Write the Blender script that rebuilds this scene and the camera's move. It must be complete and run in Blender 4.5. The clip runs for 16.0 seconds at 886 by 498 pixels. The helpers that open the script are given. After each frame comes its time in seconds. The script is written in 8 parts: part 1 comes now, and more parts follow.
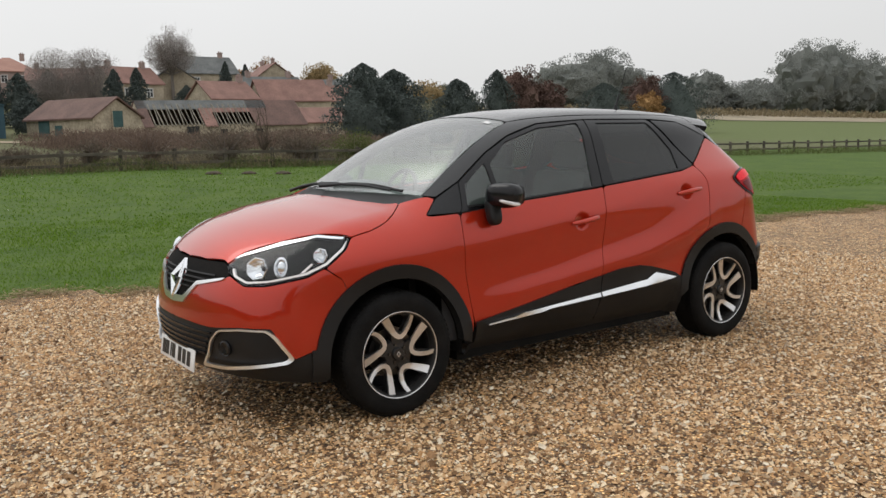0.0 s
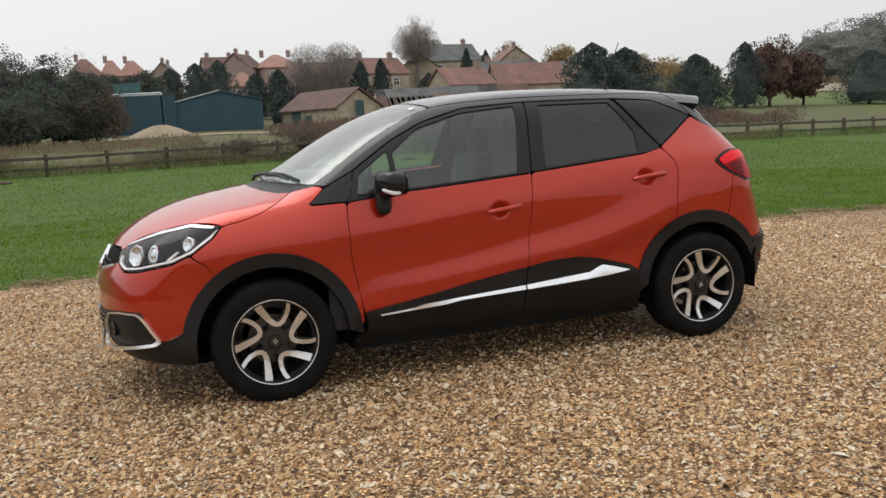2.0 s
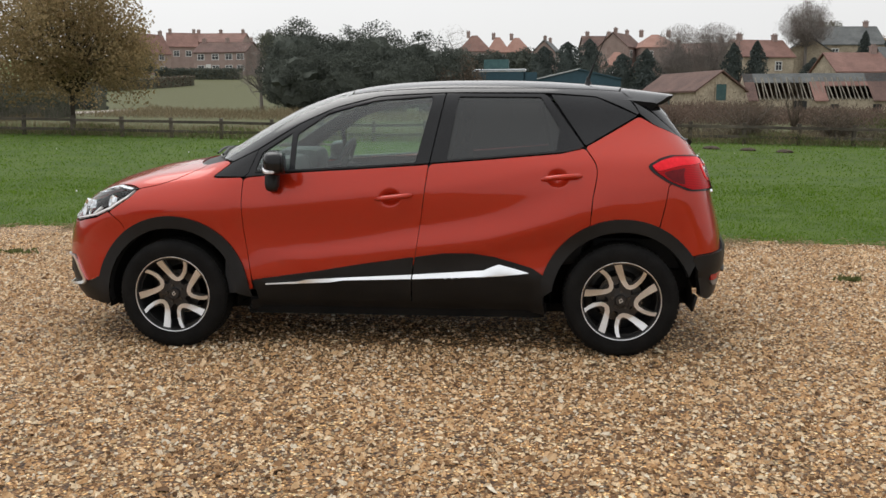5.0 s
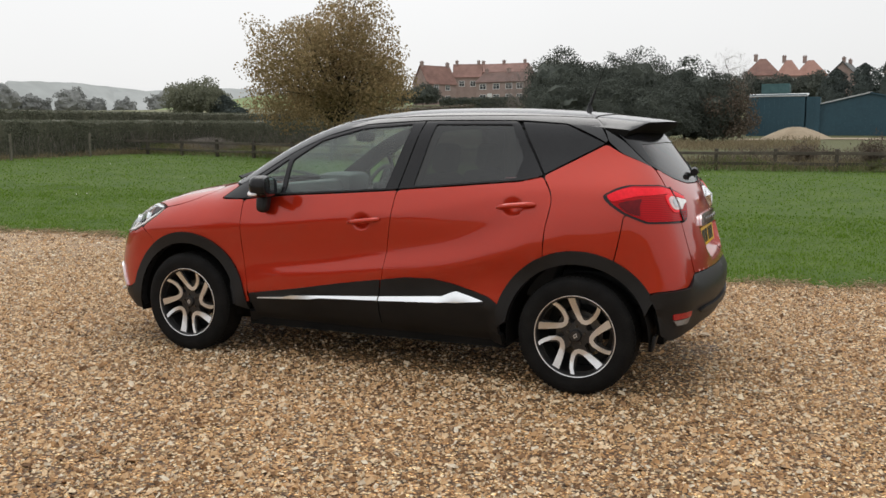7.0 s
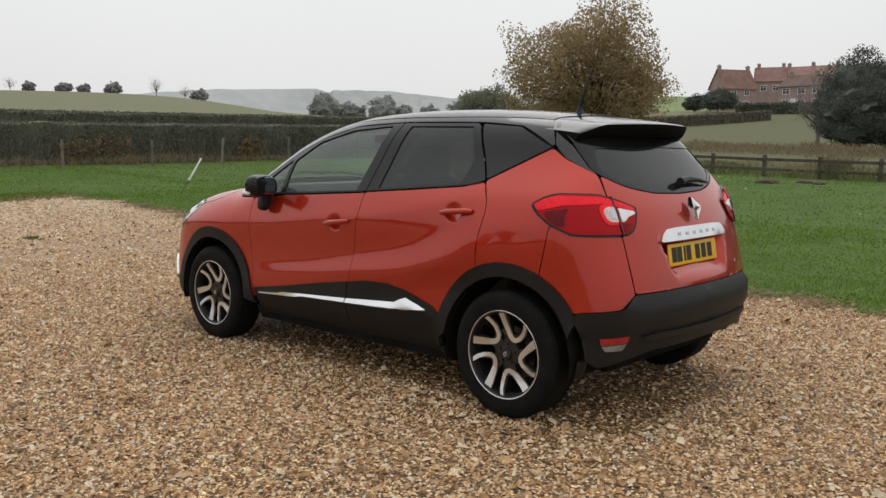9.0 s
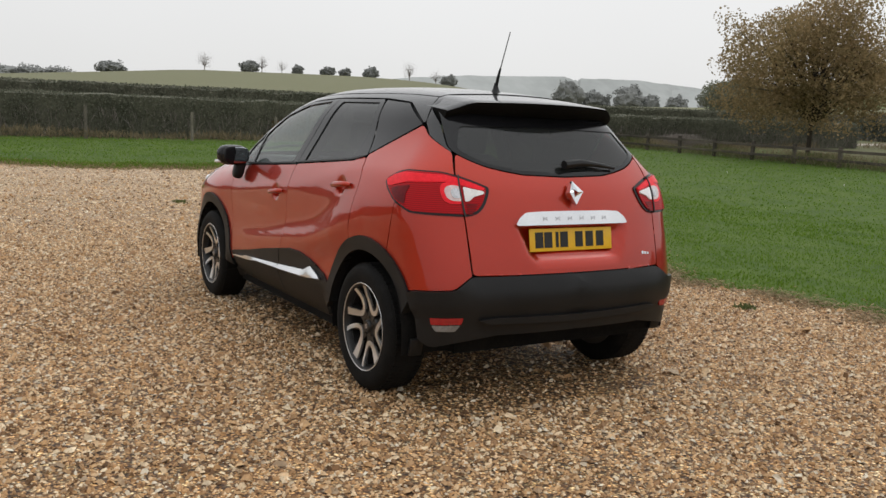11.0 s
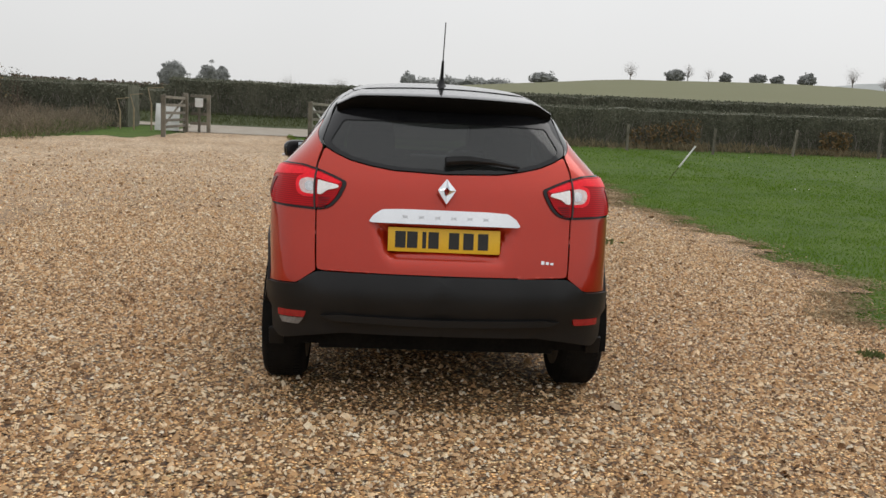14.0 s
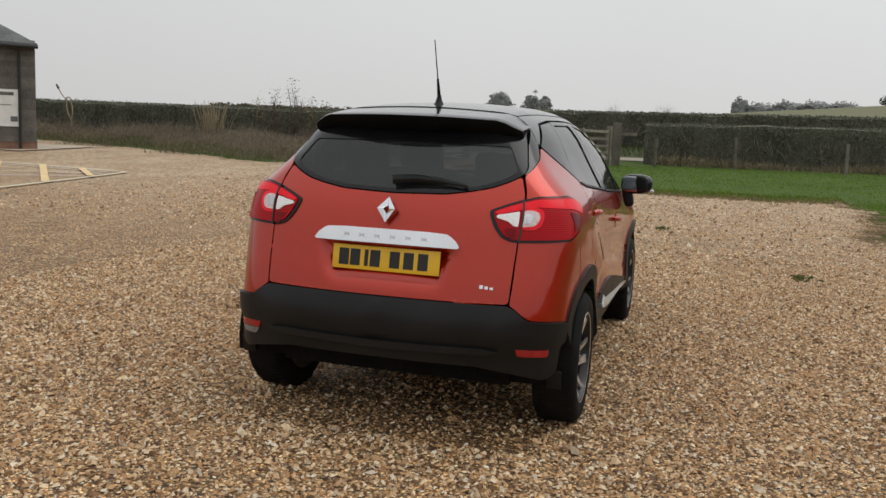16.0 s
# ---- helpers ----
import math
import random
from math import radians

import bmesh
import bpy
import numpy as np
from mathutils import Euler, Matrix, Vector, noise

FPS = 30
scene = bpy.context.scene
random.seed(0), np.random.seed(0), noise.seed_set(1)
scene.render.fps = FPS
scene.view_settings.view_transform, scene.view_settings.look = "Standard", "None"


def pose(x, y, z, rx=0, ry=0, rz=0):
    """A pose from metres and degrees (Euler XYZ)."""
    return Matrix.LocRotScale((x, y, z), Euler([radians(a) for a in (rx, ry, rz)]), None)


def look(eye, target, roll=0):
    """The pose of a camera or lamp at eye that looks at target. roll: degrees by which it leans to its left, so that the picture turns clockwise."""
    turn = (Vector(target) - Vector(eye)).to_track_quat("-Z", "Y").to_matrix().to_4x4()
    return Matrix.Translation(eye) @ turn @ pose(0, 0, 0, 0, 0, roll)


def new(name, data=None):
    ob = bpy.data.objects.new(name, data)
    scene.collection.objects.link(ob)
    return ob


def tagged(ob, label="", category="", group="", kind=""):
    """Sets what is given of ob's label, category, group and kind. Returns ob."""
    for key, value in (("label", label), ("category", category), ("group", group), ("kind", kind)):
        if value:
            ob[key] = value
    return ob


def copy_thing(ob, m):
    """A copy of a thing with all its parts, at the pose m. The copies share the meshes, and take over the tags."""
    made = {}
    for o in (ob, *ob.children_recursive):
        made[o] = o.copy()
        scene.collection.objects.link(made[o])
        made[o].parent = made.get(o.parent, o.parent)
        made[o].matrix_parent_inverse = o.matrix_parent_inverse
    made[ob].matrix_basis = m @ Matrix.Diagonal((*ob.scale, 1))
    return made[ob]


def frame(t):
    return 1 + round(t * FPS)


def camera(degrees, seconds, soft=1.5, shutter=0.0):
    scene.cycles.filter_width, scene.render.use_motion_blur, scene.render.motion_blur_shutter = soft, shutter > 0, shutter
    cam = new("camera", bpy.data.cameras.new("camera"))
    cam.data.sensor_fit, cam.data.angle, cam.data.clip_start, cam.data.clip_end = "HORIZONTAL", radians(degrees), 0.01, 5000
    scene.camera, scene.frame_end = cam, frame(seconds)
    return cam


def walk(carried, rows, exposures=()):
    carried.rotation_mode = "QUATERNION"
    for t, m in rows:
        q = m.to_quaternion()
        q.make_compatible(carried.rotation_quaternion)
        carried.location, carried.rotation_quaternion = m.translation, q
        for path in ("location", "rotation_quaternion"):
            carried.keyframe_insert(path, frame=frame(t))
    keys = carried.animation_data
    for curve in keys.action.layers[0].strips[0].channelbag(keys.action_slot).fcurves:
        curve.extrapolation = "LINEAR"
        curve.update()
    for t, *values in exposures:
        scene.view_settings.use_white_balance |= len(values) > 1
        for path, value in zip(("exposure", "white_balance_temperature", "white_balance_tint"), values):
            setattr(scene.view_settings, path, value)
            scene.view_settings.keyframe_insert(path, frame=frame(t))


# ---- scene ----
cam = camera(53.8, 16.0)
PATH = [
    (0, (-3.613, -4.513, 1.465), (-2.469, -2.896, 1.189), -1.4),
    (0.5, (-3.16, -4.641, 1.454), (-2.119, -2.954, 1.185), -1.3),
    (1, (-2.755, -4.946, 1.453), (-1.844, -3.185, 1.187), -1.6),
    (1.5, (-2.329, -5.08, 1.413), (-1.544, -3.264, 1.123), -2.5),
    (2, (-1.882, -5.313, 1.418), (-1.244, -3.44, 1.124), -3.2),
    (2.5, (-1.463, -5.533, 1.436), (-0.951, -3.621, 1.15), -2.7),
    (3, (-0.976, -5.598, 1.428), (-0.573, -3.657, 1.157), -1.9),
    (3.5, (-0.538, -5.803, 1.434), (-0.306, -3.837, 1.15), -1.0),
    (4, (-0.099, -5.794, 1.397), (0.004, -3.82, 1.094), 0.1),
    (6.5, (2.057, -5.481, 1.388), (1.401, -3.613, 1.109), -1.3),
    (7, (2.508, -5.347, 1.385), (1.71, -3.53, 1.134), -0.2),
    (7.5, (2.928, -5.107, 1.366), (1.967, -3.366, 1.15), 0.5),
    (8, (3.324, -4.795, 1.365), (2.231, -3.132, 1.167), 0.9),
    (8.5, (3.693, -4.534, 1.371), (2.426, -3.001, 1.161), 0.8),
    (9, (3.978, -4.191, 1.366), (2.63, -2.733, 1.128), 0.4),
    (9.5, (4.393, -3.925, 1.366), (2.938, -2.573, 1.13), 0.9),
    (10, (4.712, -3.552, 1.34), (3.176, -2.296, 1.09), 1.0),
    (12.5, (5.71, -1.607, 1.356), (3.826, -1.0, 1.068), 3.4),
    (13, (5.831, -1.164, 1.354), (3.901, -0.722, 1.072), 2.3),
    (13.5, (5.907, -0.769, 1.37), (3.95, -0.484, 1.074), 1.9),
    (14, (5.854, -0.317, 1.389), (3.882, -0.162, 1.089), 2.9),
    (14.5, (5.868, 0.146, 1.405), (3.89, 0.118, 1.113), 3.7),
    (15, (5.744, 0.562, 1.406), (3.769, 0.398, 1.138), 4.0),
    (15.5, (5.672, 0.993, 1.41), (3.734, 0.577, 1.148), 2.7),
    (16, (5.569, 1.377, 1.418), (3.67, 0.809, 1.147), 2.4),
]
walk(cam, [(t, look(eye, target, roll)) for t, eye, target, roll in PATH], [(0, 0.0), (4, 0.03), (7.5, 0.05), (8, -0.06), (8.5, -0.29), (9, -0.13), (9.5, -0.04), (10, -0.08), (12.5, -0.10), (14.5, -0.11), (15, -0.27), (15.5, -0.42), (16, -0.30)])

# ---------------------------------------------------------------- overcast daylight
world = bpy.data.worlds.new("overcast_sky")
scene.world = world
world.use_nodes = True
wn, wl = world.node_tree.nodes, world.node_tree.links
wn.clear()
sky = wn.new("ShaderNodeTexSky")
sky.sky_type, sky.sun_disc = "NISHITA", False
sky.sun_elevation, sky.sun_rotation = radians(56), radians(-29)
sky.air_density, sky.dust_density, sky.ozone_density = 1.0, 6.0, 1.0
pale = wn.new("ShaderNodeHueSaturation")
pale.inputs["Saturation"].default_value = 0.12
pale.inputs["Value"].default_value = 0.10
wl.new(sky.outputs[0], pale.inputs["Color"])
# the cloud layer: brighter overhead than at the horizon, with faint soft mottling
coord = wn.new("ShaderNodeTexCoord")
split = wn.new("ShaderNodeSeparateXYZ")
wl.new(coord.outputs["Generated"], split.inputs[0])
ramp = wn.new("ShaderNodeValToRGB")
ramp.color_ramp.elements[0].position, ramp.color_ramp.elements[0].color = 0.0, (0.80, 0.80, 0.79, 1)
ramp.color_ramp.elements[1].position, ramp.color_ramp.elements[1].color = 1.0, (1.35, 1.37, 1.40, 1)
mid = ramp.color_ramp.elements.new(0.16)
mid.color = (0.86, 0.865, 0.87, 1)
wl.new(split.outputs["Z"], ramp.inputs[0])
mottle = wn.new("ShaderNodeTexNoise")
mottle.inputs["Scale"].default_value, mottle.inputs["Detail"].default_value = 2.2, 4.0
wl.new(coord.outputs["Generated"], mottle.inputs["Vector"])
mott = wn.new("ShaderNodeMapRange")
mott.inputs["To Min"].default_value, mott.inputs["To Max"].default_value = 0.955, 1.085
wl.new(mottle.outputs["Fac"], mott.inputs["Value"])
cloud = wn.new("ShaderNodeMix")
cloud.data_type, cloud.blend_type = "RGBA", "MULTIPLY"
cloud.inputs["Factor"].default_value = 1.0
wl.new(ramp.outputs[0], cloud.inputs["A"])
# brighter towards the hidden sun than on the other side
lean = wn.new("ShaderNodeVectorMath")
lean.operation = "DOT_PRODUCT"
lean.inputs[1].default_value = (-0.08, 0.07, 0.0)
wl.new(coord.outputs["Generated"], lean.inputs[0])
glow = wn.new("ShaderNodeMath")
glow.operation = "ADD"
wl.new(lean.outputs["Value"], glow.inputs[0])
wl.new(mott.outputs[0], glow.inputs[1])
wl.new(glow.outputs[0], cloud.inputs["B"])
both = wn.new("ShaderNodeMix")
both.data_type = "RGBA"
both.inputs["Factor"].default_value = 0.88
wl.new(pale.outputs[0], both.inputs["A"])
wl.new(cloud.outputs["Result"], both.inputs["B"])
air = wn.new("ShaderNodeBackground")
air.inputs["Strength"].default_value = 1.0
wl.new(both.outputs["Result"], air.inputs["Color"])
wout = wn.new("ShaderNodeOutputWorld")
wl.new(air.outputs[0], wout.inputs["Surface"])

sun_data = bpy.data.lights.new("sun", "SUN")
sun_data.energy, sun_data.angle, sun_data.color = 0.7, radians(40), (1.0, 0.97, 0.93)
sun = new("sun", sun_data)
sun.matrix_world = look((-7.0, 12.5, 21.5), (0, 0, 0))

# ---------------------------------------------------------------- materials


def nodes_of(name):
    m = bpy.data.materials.new(name)
    m.use_nodes = True
    n, l = m.node_tree.nodes, m.node_tree.links
    return m, n, l, n["Principled BSDF"]


def noise_node(n, l, scale, detail=4.0, rough=0.55, coords="Object", stretch=None):
    tc = n.new("ShaderNodeTexCoord")
    out = tc.outputs[coords]
    if stretch:
        mp = n.new("ShaderNodeMapping")
        mp.inputs["Scale"].default_value = stretch
        l.new(out, mp.inputs["Vector"])
        out = mp.outputs[0]
    t = n.new("ShaderNodeTexNoise")
    t.inputs["Scale"].default_value, t.inputs["Detail"].default_value, t.inputs["Roughness"].default_value = scale, detail, rough
    l.new(out, t.inputs["Vector"])
    return t


def ramp_node(n, l, source, stops):
    r = n.new("ShaderNodeValToRGB")
    e = r.color_ramp.elements
    while len(e) < len(stops):
        e.new(0.5)
    for k, (pos, col) in enumerate(stops):
        e[k].position, e[k].color = pos, (*col, 1)
    l.new(source, r.inputs[0])
    return r


def mixed(n, l, factor, a, b, blend="MIX"):
    m = n.new("ShaderNodeMix")
    m.data_type, m.blend_type = "RGBA", blend
    for sock, val in (("Factor", factor), ("A", a), ("B", b)):
        if isinstance(val, (int, float)):
            m.inputs[sock].default_value = val
        elif isinstance(val, tuple):
            m.inputs[sock].default_value = (*val, 1)
        else:
            l.new(val, m.inputs[sock])
    return m.outputs["Result"]


def bump_node(n, l, height, strength, distance, bsdf):
    b = n.new("ShaderNodeBump")
    b.inputs["Strength"].default_value, b.inputs["Distance"].default_value = strength, distance
    l.new(height, b.inputs["Height"])
    l.new(b.outputs[0], bsdf.inputs["Normal"])
    return b


def surface(name, dark, light, rough=0.8, fine=60.0, coarse=3.0, bump=0.2, depth=0.004, metal=0.0, coat=0.0, vary=0.0, spread=0.12, stretch=None, spec=0.5):
    """A surface whose colour moves between two tones at two scales, with fine relief. vary: difference from object to object."""
    m, n, l, b = nodes_of(name)
    c1, c2 = noise_node(n, l, coarse, stretch=stretch), noise_node(n, l, fine, 3.0, stretch=stretch)
    tone = mixed(n, l, 0.45, c1.outputs["Fac"], c2.outputs["Fac"])
    col = ramp_node(n, l, tone, [(0.5 - spread, dark), (0.5 + spread, light)]).outputs[0]
    if vary:
        info = n.new("ShaderNodeObjectInfo")
        rnd = n.new("ShaderNodeMapRange")
        rnd.inputs["To Min"].default_value, rnd.inputs["To Max"].default_value = 1 - vary, 1 + vary
        l.new(info.outputs["Random"], rnd.inputs["Value"])
        hs = n.new("ShaderNodeHueSaturation")
        l.new(rnd.outputs[0], hs.inputs["Value"])
        l.new(col, hs.inputs["Color"])
        col = hs.outputs[0]
    l.new(col, b.inputs["Base Color"])
    b.inputs["Roughness"].default_value, b.inputs["Metallic"].default_value = rough, metal
    b.inputs["Specular IOR Level"].default_value = spec
    b.inputs["Coat Weight"].default_value, b.inputs["Coat Roughness"].default_value = coat, 0.04
    if bump:
        bump_node(n, l, c2.outputs["Fac"], bump, depth, b)
    return m


def pane(name, tint, gloss_rough=0.01, head_on=0.04, film=0.0):
    """A thin sheet of glass: tinted see-through with gloss that grows towards a grazing view; film: how much of it a fine dew or dust film scatters."""
    m, n, l, b = nodes_of(name)
    n.remove(b)
    tr, gl, fr, mx = (n.new(k) for k in ("ShaderNodeBsdfTransparent", "ShaderNodeBsdfGlossy", "ShaderNodeLayerWeight", "ShaderNodeMixShader"))
    tr.inputs["Color"].default_value = (*tint, 1)
    gl.inputs["Roughness"].default_value = gloss_rough
    fr.inputs["Blend"].default_value = 0.5
    steep, share = n.new("ShaderNodeMath"), n.new("ShaderNodeMapRange")
    steep.operation = "POWER"
    steep.inputs[1].default_value = 5.0
    l.new(fr.outputs["Facing"], steep.inputs[0])
    l.new(steep.outputs[0], share.inputs["Value"])
    share.inputs["To Min"].default_value = head_on
    l.new(share.outputs[0], mx.inputs[0])
    through_ = tr.outputs[0]
    if film:
        df, m2 = n.new("ShaderNodeBsdfDiffuse"), n.new("ShaderNodeMixShader")
        df.inputs["Color"].default_value = (0.84, 0.90, 0.87, 1)
        tl, m3 = n.new("ShaderNodeBsdfTranslucent"), n.new("ShaderNodeMixShader")
        tl.inputs["Color"].default_value = (0.84, 0.90, 0.87, 1)
        l.new(df.outputs[0], m3.inputs[1])
        l.new(tl.outputs[0], m3.inputs[2])
        m3.inputs[0].default_value = 0.30
        dew = noise_node(n, l, 5.0, 4)
        rr = n.new("ShaderNodeMapRange")
        rr.inputs["To Min"].default_value, rr.inputs["To Max"].default_value = film * 0.8, film * 1.2
        l.new(dew.outputs["Fac"], rr.inputs["Value"])
        l.new(rr.outputs[0], m2.inputs[0])
        l.new(tr.outputs[0], m2.inputs[1])
        l.new(m3.outputs[0], m2.inputs[2])
        through_ = m2.outputs[0]
    l.new(through_, mx.inputs[1])
    l.new(gl.outputs[0], mx.inputs[2])
    l.new(mx.outputs[0], n["Material Output"].inputs["Surface"])
    return m


def paint_material():
    m, n, l, b = nodes_of("orange_red_paint")
    flake = noise_node(n, l, 900.0, 1.0)
    dust = noise_node(n, l, 2.3, 5.0)
    col = ramp_node(n, l, flake.outputs["Fac"], [(0.35, (0.37, 0.0205, 0.0066)), (0.65, (0.49, 0.032, 0.0110))]).outputs[0]
    l.new(col, b.inputs["Base Color"])
    b.inputs["Specular IOR Level"].default_value = 0.05
    b.inputs["Metallic"].default_value = 0.6
    b.inputs["Roughness"].default_value = 0.34
    b.inputs["Coat Weight"].default_value = 1.0
    rr = n.new("ShaderNodeMapRange")
    rr.inputs["To Min"].default_value, rr.inputs["To Max"].default_value = 0.02, 0.09
    l.new(dust.outputs["Fac"], rr.inputs["Value"])
    l.new(rr.outputs[0], b.inputs["Coat Roughness"])
    return m


M = {}
M["paint"] = paint_material()
M["black_gloss"] = surface("black_gloss_paint", (0.010, 0.010, 0.011), (0.018, 0.018, 0.019), 0.18, 300, 2, 0, coat=0.6, spec=0.2)
M["plastic"] = surface("grained_black_plastic", (0.007, 0.007, 0.0075), (0.0145, 0.0145, 0.015), 0.46, 700, 4, 0.25, 0.0006, spec=0.28)
M["piano"] = surface("piano_black_plastic", (0.006, 0.006, 0.007), (0.012, 0.012, 0.013), 0.12, 300, 3, 0, spec=0.3)
M["chrome"] = surface("chrome", (0.72, 0.73, 0.75), (0.85, 0.86, 0.87), 0.10, 200, 4, 0, metal=1.0)
M["satin"] = surface("satin_chrome", (0.74, 0.75, 0.76), (0.86, 0.87, 0.88), 0.30, 300, 6, 0, metal=1.0)
M["alloy"] = surface("machined_alloy", (0.66, 0.66, 0.66), (0.82, 0.82, 0.82), 0.34, 400, 8, 0.05, 0.0003, metal=0.9)
M["rim_black"] = surface("black_wheel_paint", (0.010, 0.010, 0.011), (0.022, 0.021, 0.020), 0.35, 200, 6, 0)
M["rubber"] = surface("tyre_rubber", (0.005, 0.005, 0.005), (0.013, 0.0125, 0.012), 0.75, 160, 9, 0.3, 0.001, spec=0.12)
M["steel"] = surface("brake_steel", (0.06, 0.055, 0.05), (0.14, 0.13, 0.12), 0.4, 200, 9, 0.1, 0.0005, metal=1.0)
M["underbody"] = surface("dark_underbody", (0.006, 0.006, 0.006), (0.012, 0.011, 0.010), 0.9, 60, 4, 0.2, spec=0.1)
M["trim"] = surface("dark_cabin_trim", (0.012, 0.012, 0.013), (0.028, 0.028, 0.030), 0.7, 400, 4, 0.2, 0.0008)
M["dash"] = surface("grey_dashboard_plastic", (0.05, 0.052, 0.054), (0.085, 0.087, 0.088), 0.6, 400, 4, 0.2, 0.0008)
M["cloth"] = surface("grey_seat_cloth", (0.030, 0.030, 0.031), (0.058, 0.057, 0.056), 0.9, 350, 5, 0.3, 0.001)
M["lining"] = surface("pale_roof_lining", (0.20, 0.20, 0.19), (0.28, 0.28, 0.27), 0.95, 300, 4, 0.2, 0.001)
M["glass"] = pane("clear_glass", (0.72, 0.86, 0.80), 0.02, 0.08, 0.025)
M["screen"] = pane("windscreen_glass", (0.82, 0.94, 0.89), 0.24, 0.24, 0.11)
M["privacy"] = pane("dark_privacy_glass", (0.10, 0.10, 0.11), 0.03, 0.05, 0.030)
M["lens"] = pane("clear_lamp_lens", (0.90, 0.91, 0.92), 0.02)
M["mirror"] = surface("mirror_glass", (0.30, 0.32, 0.34), (0.33, 0.35, 0.37), 0.02, 30, 2, 0, metal=1.0)


def lamp_red():
    m, n, l, b = nodes_of("red_lamp_lens")
    w = n.new("ShaderNodeTexWave")
    w.wave_type, w.bands_direction = "BANDS", "Z"
    w.inputs["Scale"].default_value, w.inputs["Distortion"].default_value = 34.0, 0.0
    tc = n.new("ShaderNodeTexCoord")
    l.new(tc.outputs["Object"], w.inputs["Vector"])
    l.new(ramp_node(n, l, w.outputs["Fac"], [(0.2, (0.30, 0.002, 0.005)), (0.9, (0.50, 0.005, 0.010))]).outputs[0], b.inputs["Base Color"])
    b.inputs["Roughness"].default_value = 0.25
    b.inputs["Coat Weight"].default_value = 0.15
    b.inputs["Specular IOR Level"].default_value = 0.1
    b.inputs["Coat Roughness"].default_value = 0.02
    b.inputs["Subsurface Weight"].default_value = 0.0
    return m


M["red_lens"] = lamp_red()
M["dark_red"] = surface("dark_red_lamp_cell", (0.10, 0.002, 0.005), (0.18, 0.004, 0.008), 0.3, 80, 20, 0.1, 0.001, coat=0.1, spec=0.15)
M["white_lens"] = surface("clear_ribbed_lens", (0.50, 0.46, 0.46), (0.70, 0.67, 0.67), 0.15, 80, 20, 0.1, 0.001, coat=1.0)
M["reflector_red"] = surface("red_reflector", (0.26, 0.004, 0.008), (0.38, 0.008, 0.012), 0.25, 300, 40, 0.1, 0.0005, coat=0.4)
M["reverse_lens"] = surface("white_reversing_lens", (0.80, 0.78, 0.78), (0.92, 0.91, 0.91), 0.15, 80, 20, 0.1, 0.001, coat=1.0)
M["red_guide"] = surface("bright_red_light_guide", (0.82, 0.008, 0.020), (0.95, 0.018, 0.035), 0.3, 80, 20, 0.1, 0.001, coat=0.15, spec=0.15)
M["pink_lens"] = surface("clear_lens_over_red", (0.60, 0.42, 0.42), (0.80, 0.66, 0.65), 0.15, 60, 25, 0.15, 0.001, coat=1.0)
M["reflector"] = surface("lamp_reflector", (0.45, 0.45, 0.46), (0.65, 0.65, 0.66), 0.14, 60, 8, 0, metal=1.0)
M["plate_yellow"] = surface("yellow_plate", (0.80, 0.47, 0.02), (0.88, 0.54, 0.03), 0.4, 120, 5, 0.05, 0.0003)
M["plate_white"] = surface("white_plate", (0.66, 0.66, 0.65), (0.76, 0.76, 0.75), 0.4, 120, 5, 0.05, 0.0003)
M["ink"] = surface("black_print", (0.010, 0.010, 0.010), (0.02, 0.02, 0.02), 0.5, 100, 5, 0)
M["timber"] = surface("weathered_timber", (0.105, 0.095, 0.074), (0.25, 0.225, 0.18), 0.9, 50, 2.5, 0.5, 0.004, vary=0.25)
M["dark_timber"] = surface("dull_old_timber", (0.052, 0.044, 0.034), (0.125, 0.105, 0.082), 0.9, 50, 2.5, 0.5, 0.004, vary=0.25)
M["white_paint"] = surface("white_paint", (0.62, 0.62, 0.60), (0.78, 0.78, 0.76), 0.6, 40, 4, 0.1, 0.001)
M["bark"] = surface("grey_brown_bark", (0.030, 0.024, 0.018), (0.085, 0.070, 0.055), 0.95, 25, 3, 0.6, 0.02)


def leaf_material(name, dark, light, rough=0.75, glow=0.0):
    """Leaves whose tone differs from clump to clump. glow: how much light passes through a blade."""
    m, n, l, b = nodes_of(name)
    geo = n.new("ShaderNodeNewGeometry")
    big = noise_node(n, l, 0.6, 3.0)
    tone = mixed(n, l, 0.5, geo.outputs["Random Per Island"], big.outputs["Fac"])
    col = ramp_node(n, l, tone, [(0.2, dark), (0.8, light)]).outputs[0]
    l.new(col, b.inputs["Base Color"])
    b.inputs["Roughness"].default_value = rough
    b.inputs["Specular IOR Level"].default_value = 0.06
    if glow:
        tl, mx = n.new("ShaderNodeBsdfTranslucent"), n.new("ShaderNodeMixShader")
        l.new(col, tl.inputs["Color"])
        mx.inputs[0].default_value = glow
        l.new(b.outputs[0], mx.inputs[1])
        l.new(tl.outputs[0], mx.inputs[2])
        l.new(mx.outputs[0], n["Material Output"].inputs["Surface"])
    return m


